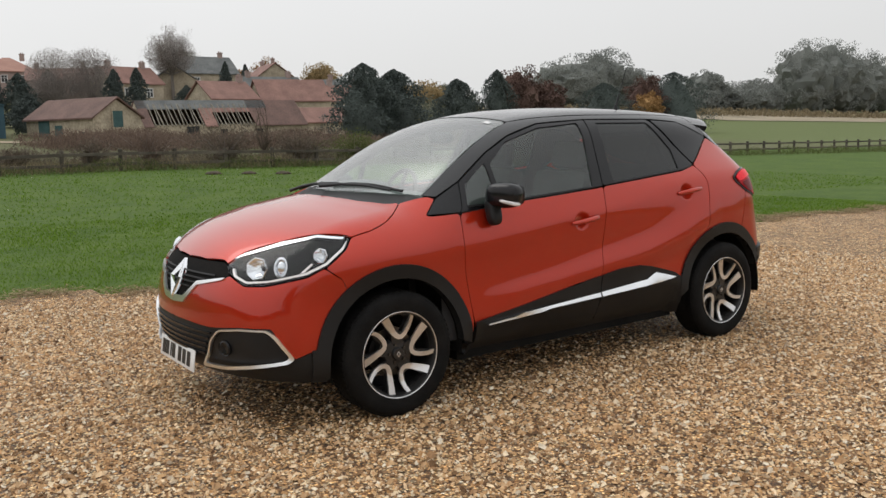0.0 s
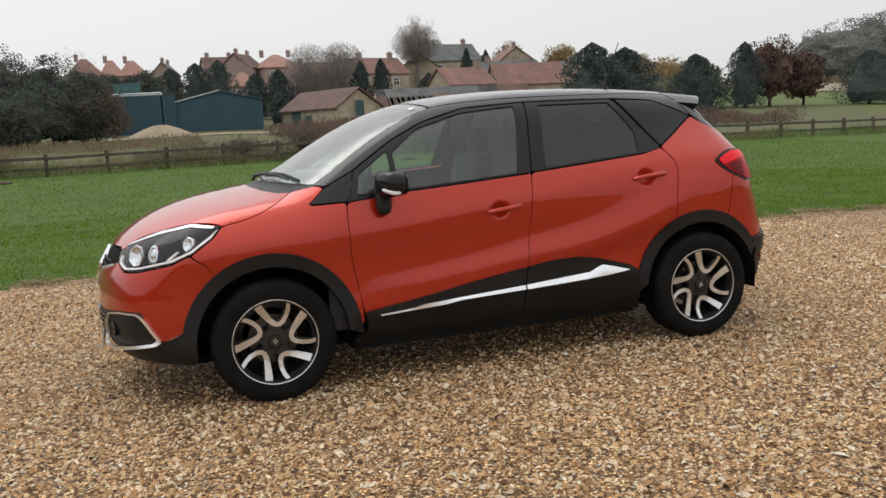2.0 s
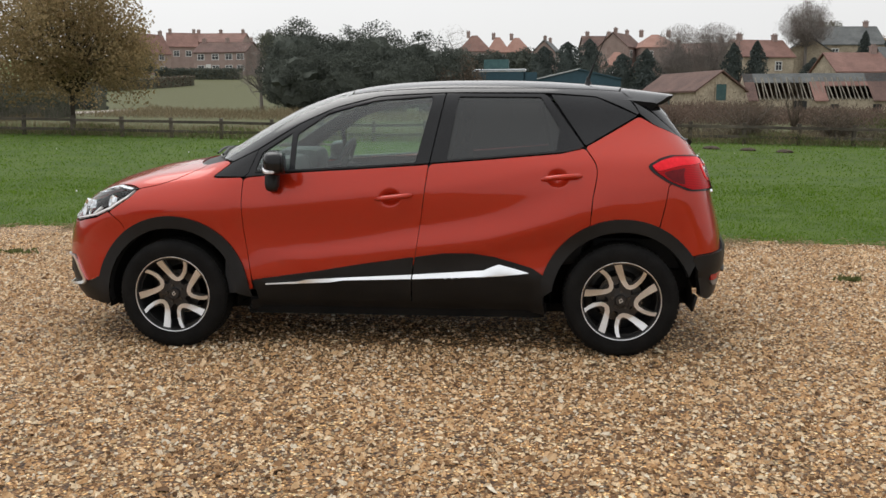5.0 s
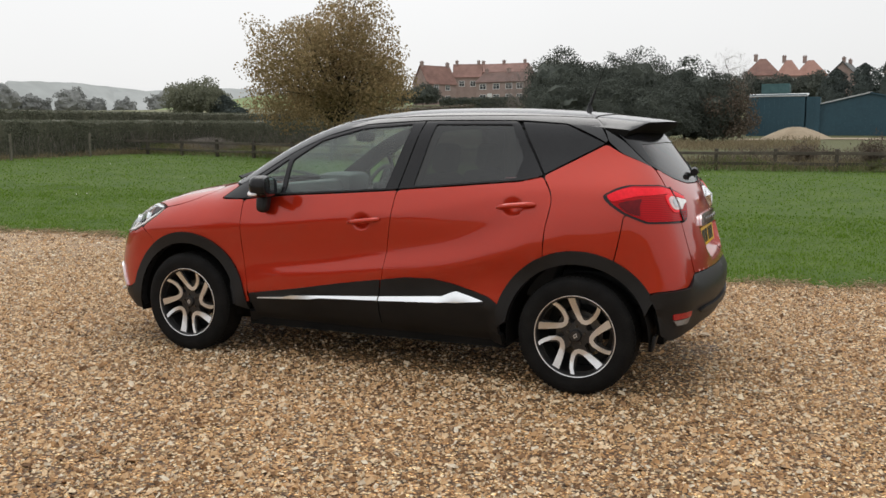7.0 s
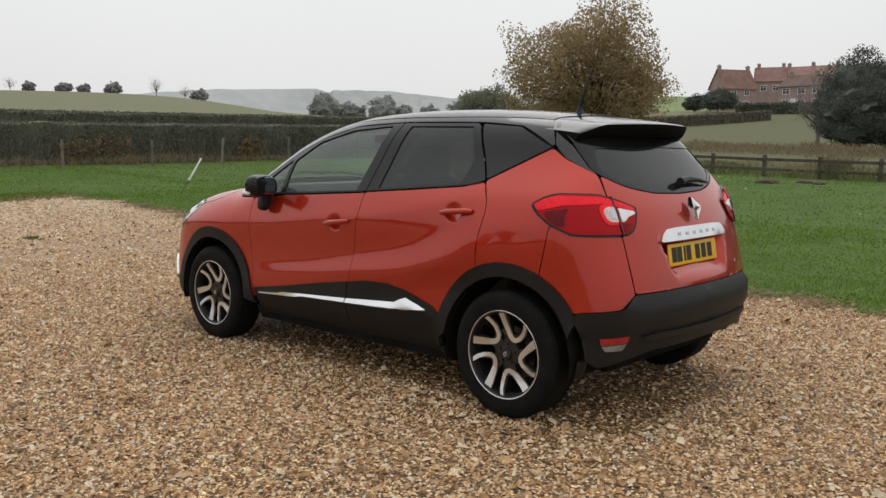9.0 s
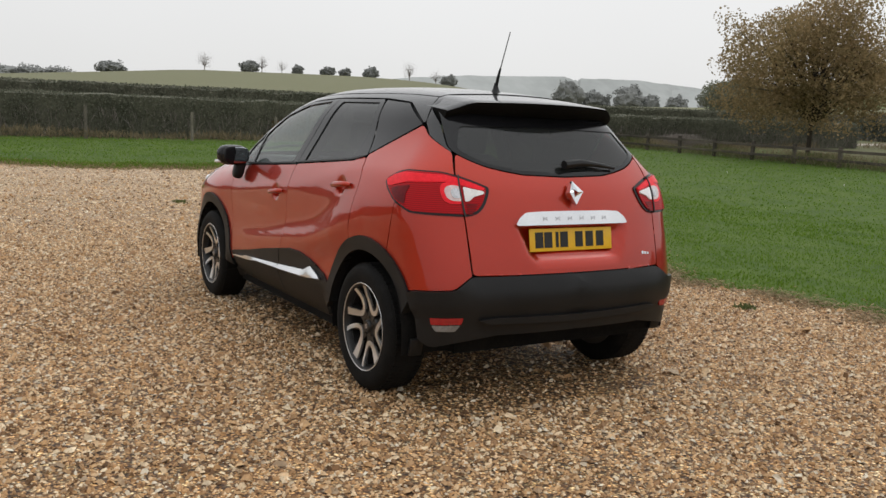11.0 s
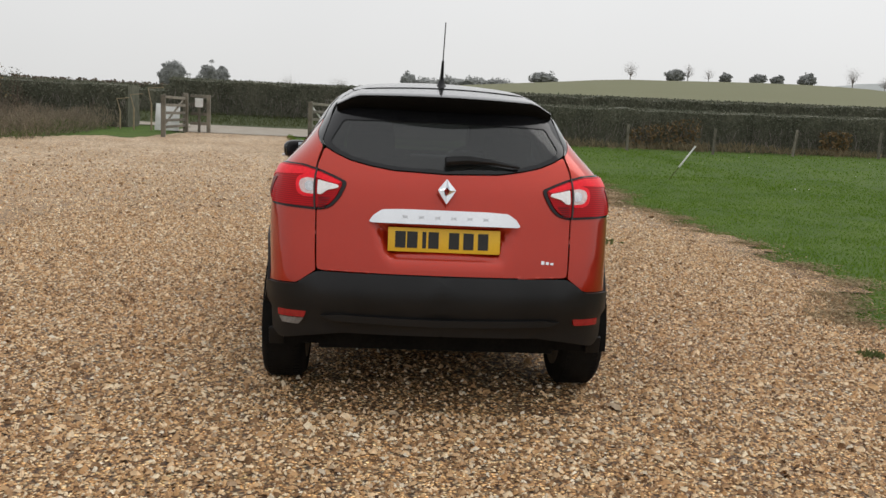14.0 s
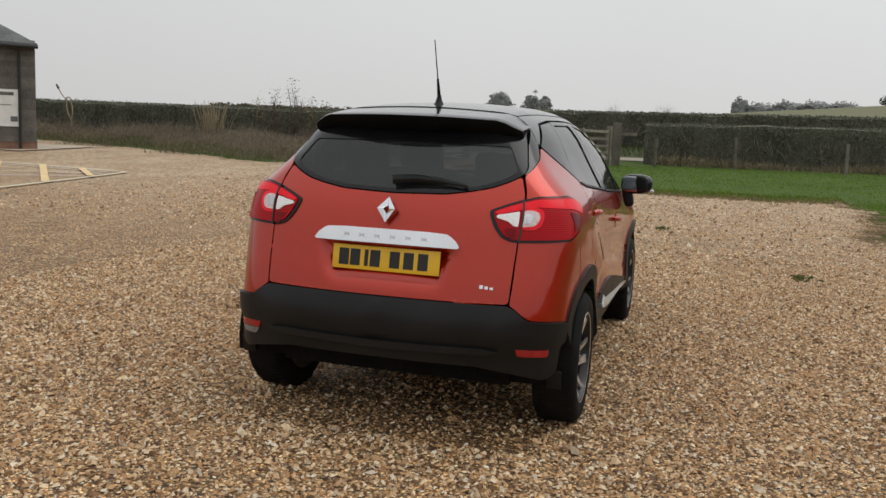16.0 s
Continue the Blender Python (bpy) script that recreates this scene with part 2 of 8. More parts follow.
# evergreen and conifer tones lifted, the conifers' bluer too, to paint in thin haze
M["leaf_dark"] = leaf_material("dark_evergreen_leaves", (0.082, 0.093, 0.080), (0.126, 0.138, 0.116), glow=0.15)
M["leaf_conifer"] = leaf_material("blue_green_conifer_needles", (0.074, 0.090, 0.084), (0.108, 0.126, 0.116), glow=0.15)
M["leaf_autumn"] = leaf_material("olive_and_rust_autumn_leaves", (0.22, 0.175, 0.090), (0.44, 0.320, 0.175), glow=0.5)
M["leaf_orange"] = leaf_material("orange_autumn_leaves", (0.22, 0.12, 0.05), (0.38, 0.23, 0.10))
M["leaf_russet"] = leaf_material("russet_brown_leaves", (0.085, 0.055, 0.048), (0.16, 0.10, 0.082))
M["leaf_olive"] = leaf_material("grey_olive_leaves", (0.125, 0.130, 0.092), (0.20, 0.200, 0.145), glow=0.25)
M["leaf_hedge"] = leaf_material("clipped_hedge_leaves", (0.105, 0.116, 0.082), (0.205, 0.202, 0.155), glow=0.3)
M["twig"] = leaf_material("bare_grey_twigs", (0.20, 0.175, 0.160), (0.31, 0.275, 0.25), glow=0.2)
M["dry_grass"] = leaf_material("dry_straw_grass", (0.16, 0.130, 0.080), (0.30, 0.245, 0.155), glow=0.3)
M["bramble"] = leaf_material("brown_bramble", (0.105, 0.085, 0.066), (0.19, 0.150, 0.116), glow=0.25)
M["blade"] = leaf_material("wet_green_grass", (0.088, 0.168, 0.018), (0.160, 0.252, 0.032), glow=0.55)
# far leaves: the distance haze is mixed into these pale colours
M["far_leaf"] = leaf_material("hazed_grey_green_leaves", (0.20, 0.212, 0.194), (0.25, 0.258, 0.238), glow=0.3)
M["far_olive"] = leaf_material("hazed_olive_leaves", (0.165, 0.175, 0.125), (0.24, 0.245, 0.18), glow=0.3)
M["far_dark"] = leaf_material("hazed_dark_leaves", (0.26, 0.268, 0.258), (0.32, 0.326, 0.314), glow=0.2)
M["russet_scrub"] = leaf_material("russet_scrub_stems", (0.125, 0.088, 0.070), (0.22, 0.160, 0.128), glow=0.25)
M["straw"] = leaf_material("pale_edge_straw", (0.22, 0.165, 0.095), (0.40, 0.31, 0.19), glow=0.3)
M["crumb"] = leaf_material("brown_earth_crumbs", (0.15, 0.10, 0.06), (0.27, 0.19, 0.12), glow=0.3)
M["weed_leaf"] = leaf_material("dull_green_weeds", (0.075, 0.10, 0.032), (0.16, 0.17, 0.07), glow=0.35)
M["verge_blade"] = leaf_material("dull_verge_grass", (0.060, 0.080, 0.028), (0.125, 0.135, 0.060), glow=0.35)
M["rough_straw"] = leaf_material("grey_straw_stems", (0.16, 0.135, 0.098), (0.36, 0.30, 0.22), glow=0.4)
M["grey_stem"] = leaf_material("grey_russet_stems", (0.125, 0.100, 0.076), (0.25, 0.205, 0.155), glow=0.35)
# darker copy of the hedge leaf tones, painting the shade inside
M["hedge_core"] = surface("shaded_hedge_inside", (0.050, 0.055, 0.036), (0.155, 0.150, 0.108), 0.95, 9, 1.3, 0.8, 0.06, spread=0.16, stretch=(1.0, 1.0, 0.5))
M["leaf_copper"] = leaf_material("copper_hedge_leaves", (0.12, 0.085, 0.045), (0.26, 0.175, 0.09))


def pebble_material():
    m, n, l, b = nodes_of("mixed_flint_gravel")
    geo = n.new("ShaderNodeNewGeometry")
    col = ramp_node(n, l, geo.outputs["Random Per Island"], [(0.0, (0.125, 0.066, 0.030)), (0.16, (0.36, 0.210, 0.105)), (0.36, (0.72, 0.475, 0.255)), (0.50, (0.52, 0.300, 0.135)),
                                                             (0.66, (0.86, 0.63, 0.39)), (0.82, (0.95, 0.80, 0.57)), (0.90, (0.42, 0.290, 0.175)), (1.0, (0.98, 0.90, 0.73))]).outputs[0]
    fine = noise_node(n, l, 70, 4)
    col = mixed(n, l, 0.35, col, ramp_node(n, l, fine.outputs["Fac"], [(0.3, (0.24, 0.215, 0.19)), (0.68, (1.0, 0.97, 0.93))]).outputs[0], "MULTIPLY")
    l.new(col, b.inputs["Base Color"])
    b.inputs["Roughness"].default_value = 0.55
    b.inputs["Specular IOR Level"].default_value = 0.2
    bump_node(n, l, fine.outputs["Fac"], 0.3, 0.003, b)
    return m


M["pebble"] = pebble_material()


def gravel_bed():
    """The gravel farther off: cells of pebble size, each of its own tone, with domed tops and shade painted into the
    gaps.
    """
    m, n, l, b = nodes_of("gravel_bed")
    tc = n.new("ShaderNodeTexCoord")
    warp = noise_node(n, l, 30, 2)
    add = n.new("ShaderNodeMix")
    add.data_type, add.blend_type = "RGBA", "LINEAR_LIGHT"
    add.inputs["Factor"].default_value = 0.012
    l.new(tc.outputs["Object"], add.inputs["A"])
    l.new(warp.outputs["Color"], add.inputs["B"])
    v = n.new("ShaderNodeTexVoronoi")
    v.inputs["Scale"].default_value = 60.0
    l.new(add.outputs["Result"], v.inputs["Vector"])
    sep = n.new("ShaderNodeSeparateColor")
    l.new(v.outputs["Color"], sep.inputs[0])
    col = ramp_node(n, l, sep.outputs[0], [(0.0, (0.125, 0.066, 0.029)), (0.22, (0.45, 0.265, 0.122)), (0.45, (0.84, 0.555, 0.28)), (0.60, (0.65, 0.39, 0.17)),
                                           (0.76, (0.97, 0.76, 0.45)), (0.88, (0.97, 0.85, 0.60)), (0.95, (0.36, 0.285, 0.20)), (1.0, (0.97, 0.90, 0.72))]).outputs[0]
    # colour drops towards each cell's rim, painting the shade between stones
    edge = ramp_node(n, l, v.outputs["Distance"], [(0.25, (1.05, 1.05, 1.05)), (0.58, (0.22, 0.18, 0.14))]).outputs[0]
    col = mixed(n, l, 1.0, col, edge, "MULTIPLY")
    patch = noise_node(n, l, 0.45, 5)
    col = mixed(n, l, 0.5, col, ramp_node(n, l, patch.outputs["Fac"], [(0.3, (0.72, 0.68, 0.62)), (0.7, (1.15, 1.12, 1.08))]).outputs[0], "MULTIPLY")
    worn = noise_node(n, l, 2.6, 6, 0.65)
    col = mixed(n, l, 0.7, col, ramp_node(n, l, worn.outputs["Fac"], [(0.32, (0.62, 0.55, 0.46)), (0.55, (1.05, 1.02, 0.98)), (0.75, (1.2, 1.17, 1.12))]).outputs[0], "MULTIPLY")
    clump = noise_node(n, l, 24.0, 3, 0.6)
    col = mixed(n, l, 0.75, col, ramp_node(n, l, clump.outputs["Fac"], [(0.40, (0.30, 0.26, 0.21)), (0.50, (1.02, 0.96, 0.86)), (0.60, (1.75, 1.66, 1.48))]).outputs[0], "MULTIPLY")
    # paler sand towards the gate; the ramp also paints gravel brightening at grazing view
    sep2 = n.new("ShaderNodeSeparateXYZ")
    l.new(tc.outputs["Object"], sep2.inputs[0])
    way = n.new("ShaderNodeMapRange")
    way.inputs["From Min"].default_value, way.inputs["From Max"].default_value = -3.0, -12.0
    l.new(sep2.outputs["X"], way.inputs["Value"])
    sandy = noise_node(n, l, 0.8, 6, 0.65, stretch=(0.6, 1.4, 1.0))
    thick = ramp_node(n, l, sandy.outputs["Fac"], [(0.34, (0.35, 0.35, 0.35)), (0.60, (0.85, 0.85, 0.85))]).outputs[0]
    cover = n.new("ShaderNodeMath")
    cover.operation = "MULTIPLY"
    l.new(way.outputs[0], cover.inputs[0])
    l.new(thick, cover.inputs[1])
    grit = noise_node(n, l, 11, 9, 0.85)
    pale_sand = ramp_node(n, l, grit.outputs["Fac"], [(0.41, (0.16, 0.105, 0.06)), (0.50, (0.48, 0.35, 0.22)), (0.58, (0.78, 0.60, 0.41))]).outputs[0]
    col = mixed(n, l, cover.outputs[0], col, pale_sand)
    # moss and dead leaves trodden into streaks
    streak = noise_node(n, l, 1.1, 7, 0.7, stretch=(1.6, 0.5, 1.0))
    moss = ramp_node(n, l, streak.outputs["Fac"], [(0.34, (0.62, 0.62, 0.50)), (0.44, (1.0, 1.0, 1.0))]).outputs[0]
    col = mixed(n, l, 0.8, col, moss, "MULTIPLY")
    l.new(col, b.inputs["Base Color"])
    b.inputs["Roughness"].default_value = 0.7
    inv = n.new("ShaderNodeMath")
    inv.operation = "SUBTRACT"
    inv.inputs[0].default_value = 1.0
    l.new(v.outputs["Distance"], inv.inputs[1])
    bump_node(n, l, inv.outputs[0], 0.9, 0.012, b)
    return m


M["gravel"] = gravel_bed()


def land_material():
    """Meadow grass near by, duller rough pasture and a pale stubble field farther away."""
    m, n, l, b = nodes_of("meadow_and_fields")
    n1, n2, n3 = noise_node(n, l, 0.9, 6, 0.7), noise_node(n, l, 7.0, 4), noise_node(n, l, 45.0, 3)
    tone = mixed(n, l, 0.5, n2.outputs["Fac"], n3.outputs["Fac"])
    near = ramp_node(n, l, tone, [(0.34, (0.052, 0.092, 0.013)), (0.50, (0.066, 0.112, 0.018)), (0.68, (0.084, 0.132, 0.024))]).outputs[0]
    near = mixed(n, l, 0.6, near, ramp_node(n, l, n1.outputs["Fac"], [(0.38, (0.62, 0.70, 0.60)), (0.62, (1.25, 1.12, 1.0))]).outputs[0], "MULTIPLY")
    rough_ = ramp_node(n, l, tone, [(0.3, (0.070, 0.078, 0.030)), (0.7, (0.138, 0.134, 0.068))]).outputs[0]
    field = ramp_node(n, l, tone, [(0.3, (0.13, 0.135, 0.07)), (0.7, (0.185, 0.18, 0.105))]).outputs[0]
    geo = n.new("ShaderNodeNewGeometry")
    sep = n.new("ShaderNodeSeparateXYZ")
    l.new(geo.outputs["Position"], sep.inputs[0])

    def step(sock, lo, hi):
        r = n.new("ShaderNodeMapRange")
        r.inputs["From Min"].default_value, r.inputs["From Max"].default_value = lo, hi
        l.new(sock, r.inputs["Value"])
        return r.outputs[0]

    wob = n.new("ShaderNodeMath")
    wob.operation = "MULTIPLY_ADD"
    l.new(n1.outputs["Fac"], wob.inputs[0])
    wob.inputs[1].default_value = 3.0
    l.new(sep.outputs["Y"], wob.inputs[2])
    col = mixed(n, l, step(wob.outputs[0], 33.0, 37.0), near, rough_)
    pasture = ramp_node(n, l, tone, [(0.3, (0.080, 0.110, 0.030)), (0.7, (0.130, 0.150, 0.056))]).outputs[0]
    col = mixed(n, l, step(sep.outputs["X"], 60, 90), col, pasture)
    col = mixed(n, l, step(sep.outputs["X"], -62, -66), col, field)
    l.new(col, b.inputs["Base Color"])
    b.inputs["Roughness"].default_value = 0.9
    b.inputs["Specular IOR Level"].default_value = 0.2
    bump_node(n, l, tone, 0.4, 0.04, b)
    return m


M["land"] = land_material()
M["verge"] = surface("rough_green_verge", (0.040, 0.052, 0.018), (0.085, 0.098, 0.042), 0.95, 14, 1.2, 0.6, 0.04)
M["soil"] = surface("dark_soil", (0.035, 0.024, 0.015), (0.085, 0.06, 0.04), 0.95, 40, 6, 0.7, 0.02)
M["sand"] = surface("pale_sand", (0.26, 0.20, 0.13), (0.36, 0.29, 0.20), 0.95, 25, 1.5, 0.4, 0.02)
M["asphalt"] = surface("grey_lane_asphalt", (0.25, 0.215, 0.17), (0.35, 0.31, 0.255), 0.9, 120, 2, 0.3, 0.005)
M["concrete"] = surface("pale_concrete", (0.44, 0.37, 0.28), (0.56, 0.48, 0.37), 0.9, 60, 2, 0.3, 0.003)
M["yellow_line"] = surface("worn_yellow_paint", (0.62, 0.44, 0.19), (0.78, 0.60, 0.34), 0.8, 50, 5, 0.1, 0.002)
M["pale_line"] = surface("worn_cream_paint", (0.52, 0.47, 0.34), (0.68, 0.62, 0.46), 0.8, 50, 5, 0.1, 0.002)
M["dry_cane"] = surface("pale_dead_canes", (0.26, 0.20, 0.13), (0.40, 0.32, 0.21), 0.9, 30, 3, 0.1)
M["lamp_dim"] = surface("dim_lamp_chrome", (0.40, 0.40, 0.41), (0.62, 0.62, 0.63), 0.20, 60, 14, 0.1, 0.002, metal=1.0)
M["fog_lens"] = surface("grey_fog_lens", (0.15, 0.14, 0.135), (0.25, 0.24, 0.23), 0.25, 80, 12, 0.1, 0.001)
M["dry_land"] = surface("pale_dry_grassland", (0.20, 0.165, 0.11), (0.32, 0.265, 0.18), 0.95, 1.2, 0.08, 0.3, 0.1)
M["stone"] = surface("honey_limestone", (0.28, 0.235, 0.175), (0.52, 0.440, 0.330), 0.95, 6, 0.8, 0.8, 0.05)
M["brick"] = surface("red_brick_wall", (0.28, 0.205, 0.182), (0.37, 0.280, 0.250), 0.9, 12, 0.8, 0.4, 0.02)
M["brown_brick"] = surface("brown_plinth_brick", (0.17, 0.095, 0.062), (0.27, 0.155, 0.105), 0.9, 30, 3, 0.4, 0.01)
M["pantile"] = surface("red_clay_tiles", (0.165, 0.088, 0.070), (0.265, 0.146, 0.118), 0.85, 8, 0.7, 0.7, 0.05)
M["old_tile"] = surface("dark_mossy_tiles", (0.098, 0.060, 0.050), (0.165, 0.098, 0.080), 0.9, 8, 0.7, 0.7, 0.05)
M["orange_tile"] = surface("orange_clay_tiles", (0.29, 0.155, 0.118), (0.38, 0.215, 0.168), 0.85, 8, 0.7, 0.6, 0.05)
M["slate"] = surface("grey_slate", (0.075, 0.080, 0.080), (0.15, 0.155, 0.15), 0.8, 8, 0.8, 0.6, 0.04)
M["blue_sheet"] = surface("blue_profiled_steel", (0.020, 0.062, 0.088), (0.030, 0.085, 0.115), 0.55, 5, 0.4, 0.2, 0.02)
M["pale_sheet"] = surface("pale_roof_sheet", (0.45, 0.47, 0.48), (0.60, 0.62, 0.63), 0.5, 5, 0.4, 0.1, 0.02)
M["blue_paint"] = surface("faded_blue_green_paint", (0.03, 0.075, 0.075), (0.06, 0.12, 0.12), 0.8, 20, 2, 0.2, 0.005)
M["window_dark"] = surface("dark_window_glass", (0.02, 0.022, 0.025), (0.05, 0.055, 0.06), 0.1, 4, 0.5, 0)
M["cladding_board"] = surface("silvered_cladding", (0.085, 0.078, 0.07), (0.16, 0.15, 0.135), 0.9, 30, 2, 0.4, 0.004, vary=0.2)
M["far_pasture"] = surface("green_far_pasture", (0.17, 0.23, 0.10), (0.24, 0.29, 0.14), 0.95, 0.4, 0.03, 0.2, 0.2)
# hill colour greyed and paled to carry the haze before it
M["far_wood"] = surface("hazed_far_woodland", (0.32, 0.335, 0.325), (0.40, 0.415, 0.405), 1.0, 0.05, 0.01, 0.3, 2.0)

# ---------------------------------------------------------------- the car's body as a smooth solid
# The car faces -x; its wheelbase is centred on x = 0, the ground under the tyres is z = 0.


def spline(pts):
    """A smooth curve through (x, y) pairs, as a function of numpy arrays."""
    xs, ys = np.array([p[0] for p in pts], float), np.array([p[1] for p in pts], float)
    ms = np.gradient(ys, xs)

    def value(x):
        x = np.asarray(x, float)
        i = np.clip(np.searchsorted(xs, x) - 1, 0, len(xs) - 2)
        h = xs[i + 1] - xs[i]
        t = (x - xs[i]) / h
        tc = np.clip(t, 0, 1)
        a = 2 * tc**3 - 3 * tc**2 + 1
        b = tc**3 - 2 * tc**2 + tc
        y = a * ys[i] + b * h * ms[i] + (1 - a) * ys[i + 1] + (tc**3 - tc**2) * h * ms[i + 1]
        return y + np.where(t < 0, t * h * ms[i], 0) + np.where(t > 1, (t - 1) * h * ms[i + 1], 0)

    return value


# centre line of bonnet, screen and roof; half-width by height; plan taper of the lower body and of the cabin
TOP = spline([(-2.3, 0.70), (-2.17, 0.80), (-2.06, 0.875), (-1.85, 0.972), (-1.62, 1.042), (-1.40, 1.080), (-1.26, 1.106),
              (-1.10, 1.175), (-0.89, 1.297), (-0.67, 1.412), (-0.45, 1.494), (-0.20, 1.546), (0.1, 1.571), (0.5, 1.577),
              (0.95, 1.563), (1.3, 1.534), (1.6, 1.497), (2.0, 1.43)])
SECTION = spline([(0.10, 0.77), (0.22, 0.825), (0.32, 0.856), (0.45, 0.853), (0.55, 0.843), (0.64, 0.836), (0.74, 0.834),
                  (0.84, 0.838), (0.91, 0.835), (1.0, 0.816), (1.06, 0.797), (1.12, 0.768), (1.2, 0.728), (1.3, 0.678),
                  (1.4, 0.628), (1.5, 0.575), (1.7, 0.45)])
TAPER = spline([(-2.3, 0.86), (-2.1, 0.90), (-1.85, 0.945), (-1.6, 0.982), (-1.3, 1.0), (-0.8, 0.992), (0, 0.995), (0.7, 0.995),
                (1.3, 1.0), (1.55, 0.985), (1.75, 0.96), (2.0, 0.91)])
CABIN = spline([(-1.3, 1.0), (-0.5, 1.0), (0.2, 1.0), (0.8, 0.985), (1.2, 0.955), (1.5, 0.905), (1.8, 0.84), (2.0, 0.80)])
NOSE = spline([(0.1, -1.90), (0.2, -2.03), (0.3, -2.13), (0.42, -2.168), (0.55, -2.168), (0.68, -2.15), (0.78, -2.125), (0.88, -2.07),
               (1.0, -1.95), (1.2, -1.7)])
TAIL = spline([(0.1, 1.85), (0.22, 1.905), (0.36, 1.95), (0.5, 1.965), (0.6, 1.958), (0.72, 1.935), (0.85, 1.90), (0.97, 1.865),
               (1.07, 1.825), (1.15, 1.775), (1.27, 1.685), (1.38, 1.60), (1.48, 1.52), (1.7, 1.34)])

CREASE = spline([(-2.0, 0.78), (-0.87, 0.828), (-0.48, 0.874), (-0.07, 0.933), (0.2, 0.954), (0.66, 1.026), (1.09, 1.116), (2.0, 1.3)])
# the valley and the ridge of the haunch that sweeps up from the front door's foot to the rear wheel
VALLEY = spline([(-2.0, 0.56), (-0.68, 0.590), (-0.29, 0.648), (0.15, 0.748), (0.60, 0.856), (0.84, 0.922), (1.2, 1.03), (2.0, 1.2)])
RIDGE = spline([(-2.0, 0.54), (-0.68, 0.556), (-0.29, 0.584), (0.14, 0.630), (0.56, 0.680), (0.97, 0.785), (1.2, 0.85), (2.0, 1.0)])


def soft_max(a, b, k):
    h = np.maximum(k - np.abs(a - b), 0) / k
    return np.maximum(a, b) + h * h * k * 0.25


def half_width(x, z):
    upper = np.clip((z - 1.06) / 0.3, 0, 1)
    upper = upper * upper * (3 - 2 * upper)
    w = SECTION(z - 0.05 * np.clip(x, -1.5, 1.5) * np.clip((z - 0.6) / 0.3, 0, 1) * (1 - upper)) * (TAPER(x) * (1 - upper) + TAPER(x) * CABIN(x) * upper)
    w = w + 0.020 * np.exp(-(((x - 1.30) / 0.36) ** 2) - ((z - 0.80) / 0.17) ** 2)
    w = w + 0.016 * np.exp(-(((x + 1.30) / 0.36) ** 2) - ((z - 0.78) / 0.16) ** 2)
    # shoulder crease along the doors and the haunch that rises to the rear wheel
    r = np.sqrt((z - CREASE(x)) ** 2 + 0.006**2)
    w = w + 0.0085 * np.exp(-r / 0.055) * np.clip((x + 1.05) / 0.3, 0, 1) * np.clip((1.25 - x) / 0.4, 0, 1)
    v, h = VALLEY(x), RIDGE(x)
    t = np.clip((v - z) / (v - h), 0, 1)
    ramp_ = np.where(z > h, t * t * (1.9 - 0.9 * t), np.exp(-np.maximum(h - z, 0) ** 2 / 0.011))
    w = w + 0.20 * (v - h) * ramp_ * np.clip((x + 0.85) / 0.3, 0, 1) * np.clip((1.25 - x) / 0.35, 0, 1)
    # below the chrome strip the doors' cladding and the sill turn under
    t = np.clip((0.425 - z) / 0.2, 0, 1)
    return w - 0.085 * t * np.clip((0.90 - np.abs(x)) / 0.10, 0, 1)


def body_field(p):
    """Below zero inside the body."""
    x, y, z = p[..., 0], np.abs(p[..., 1]), p[..., 2]
    side = y - half_width(x, z)
    crown = 0.10 + 0.05 / (1 + np.exp(-(x + 1.0) * 6))
    top = (z - TOP(x - 0.24 * y * y) + crown * y * y) * 0.92
    nose = (NOSE(z) + 0.27 * y**2 + 0.20 * y**4 - x) * 0.95
    tail = (x - TAIL(z) + 0.13 * y * y + 0.16 * y**4) * 0.92
    f = soft_max(side, top, 0.16)
    f = soft_max(f, nose, 0.16)
    return soft_max(f, tail, 0.13)


def body_normal(p):
    e = 0.002
    g = np.stack([body_field(p + d) - body_field(p - d) for d in (np.array(v) * e for v in ((1, 0, 0), (0, 1, 0), (0, 0, 1)))], -1)
    return g / np.linalg.norm(g, axis=-1, keepdims=True)


VIEWS = {"side": ((0, 2), 1, 0.0, -1.3), "front": ((1, 2), 0, -1.0, -2.8), "rear": ((1, 2), 0, 0.8, 2.6), "top": ((0, 1), 2, 0.4, 2.2)}


def on_body(flat, view):
    """Points of a side (x, z), front or rear (y, z) or top (x, y) drawing, laid on the body's skin."""
    axes, deep, inside, outside = VIEWS[view]
    flat = np.asarray(flat, float)
    p = np.zeros((len(flat), 3))
    p[:, axes[0]], p[:, axes[1]] = flat[:, 0], flat[:, 1]
    lo, hi = np.full(len(flat), inside), np.full(len(flat), outside)
    for _ in range(34):
        mid = (lo + hi) / 2
        p[:, deep] = mid
        within = body_field(p) < 0
        lo, hi = np.where(within, mid, lo), np.where(within, hi, mid)
    p[:, deep] = (lo + hi) / 2
    return p

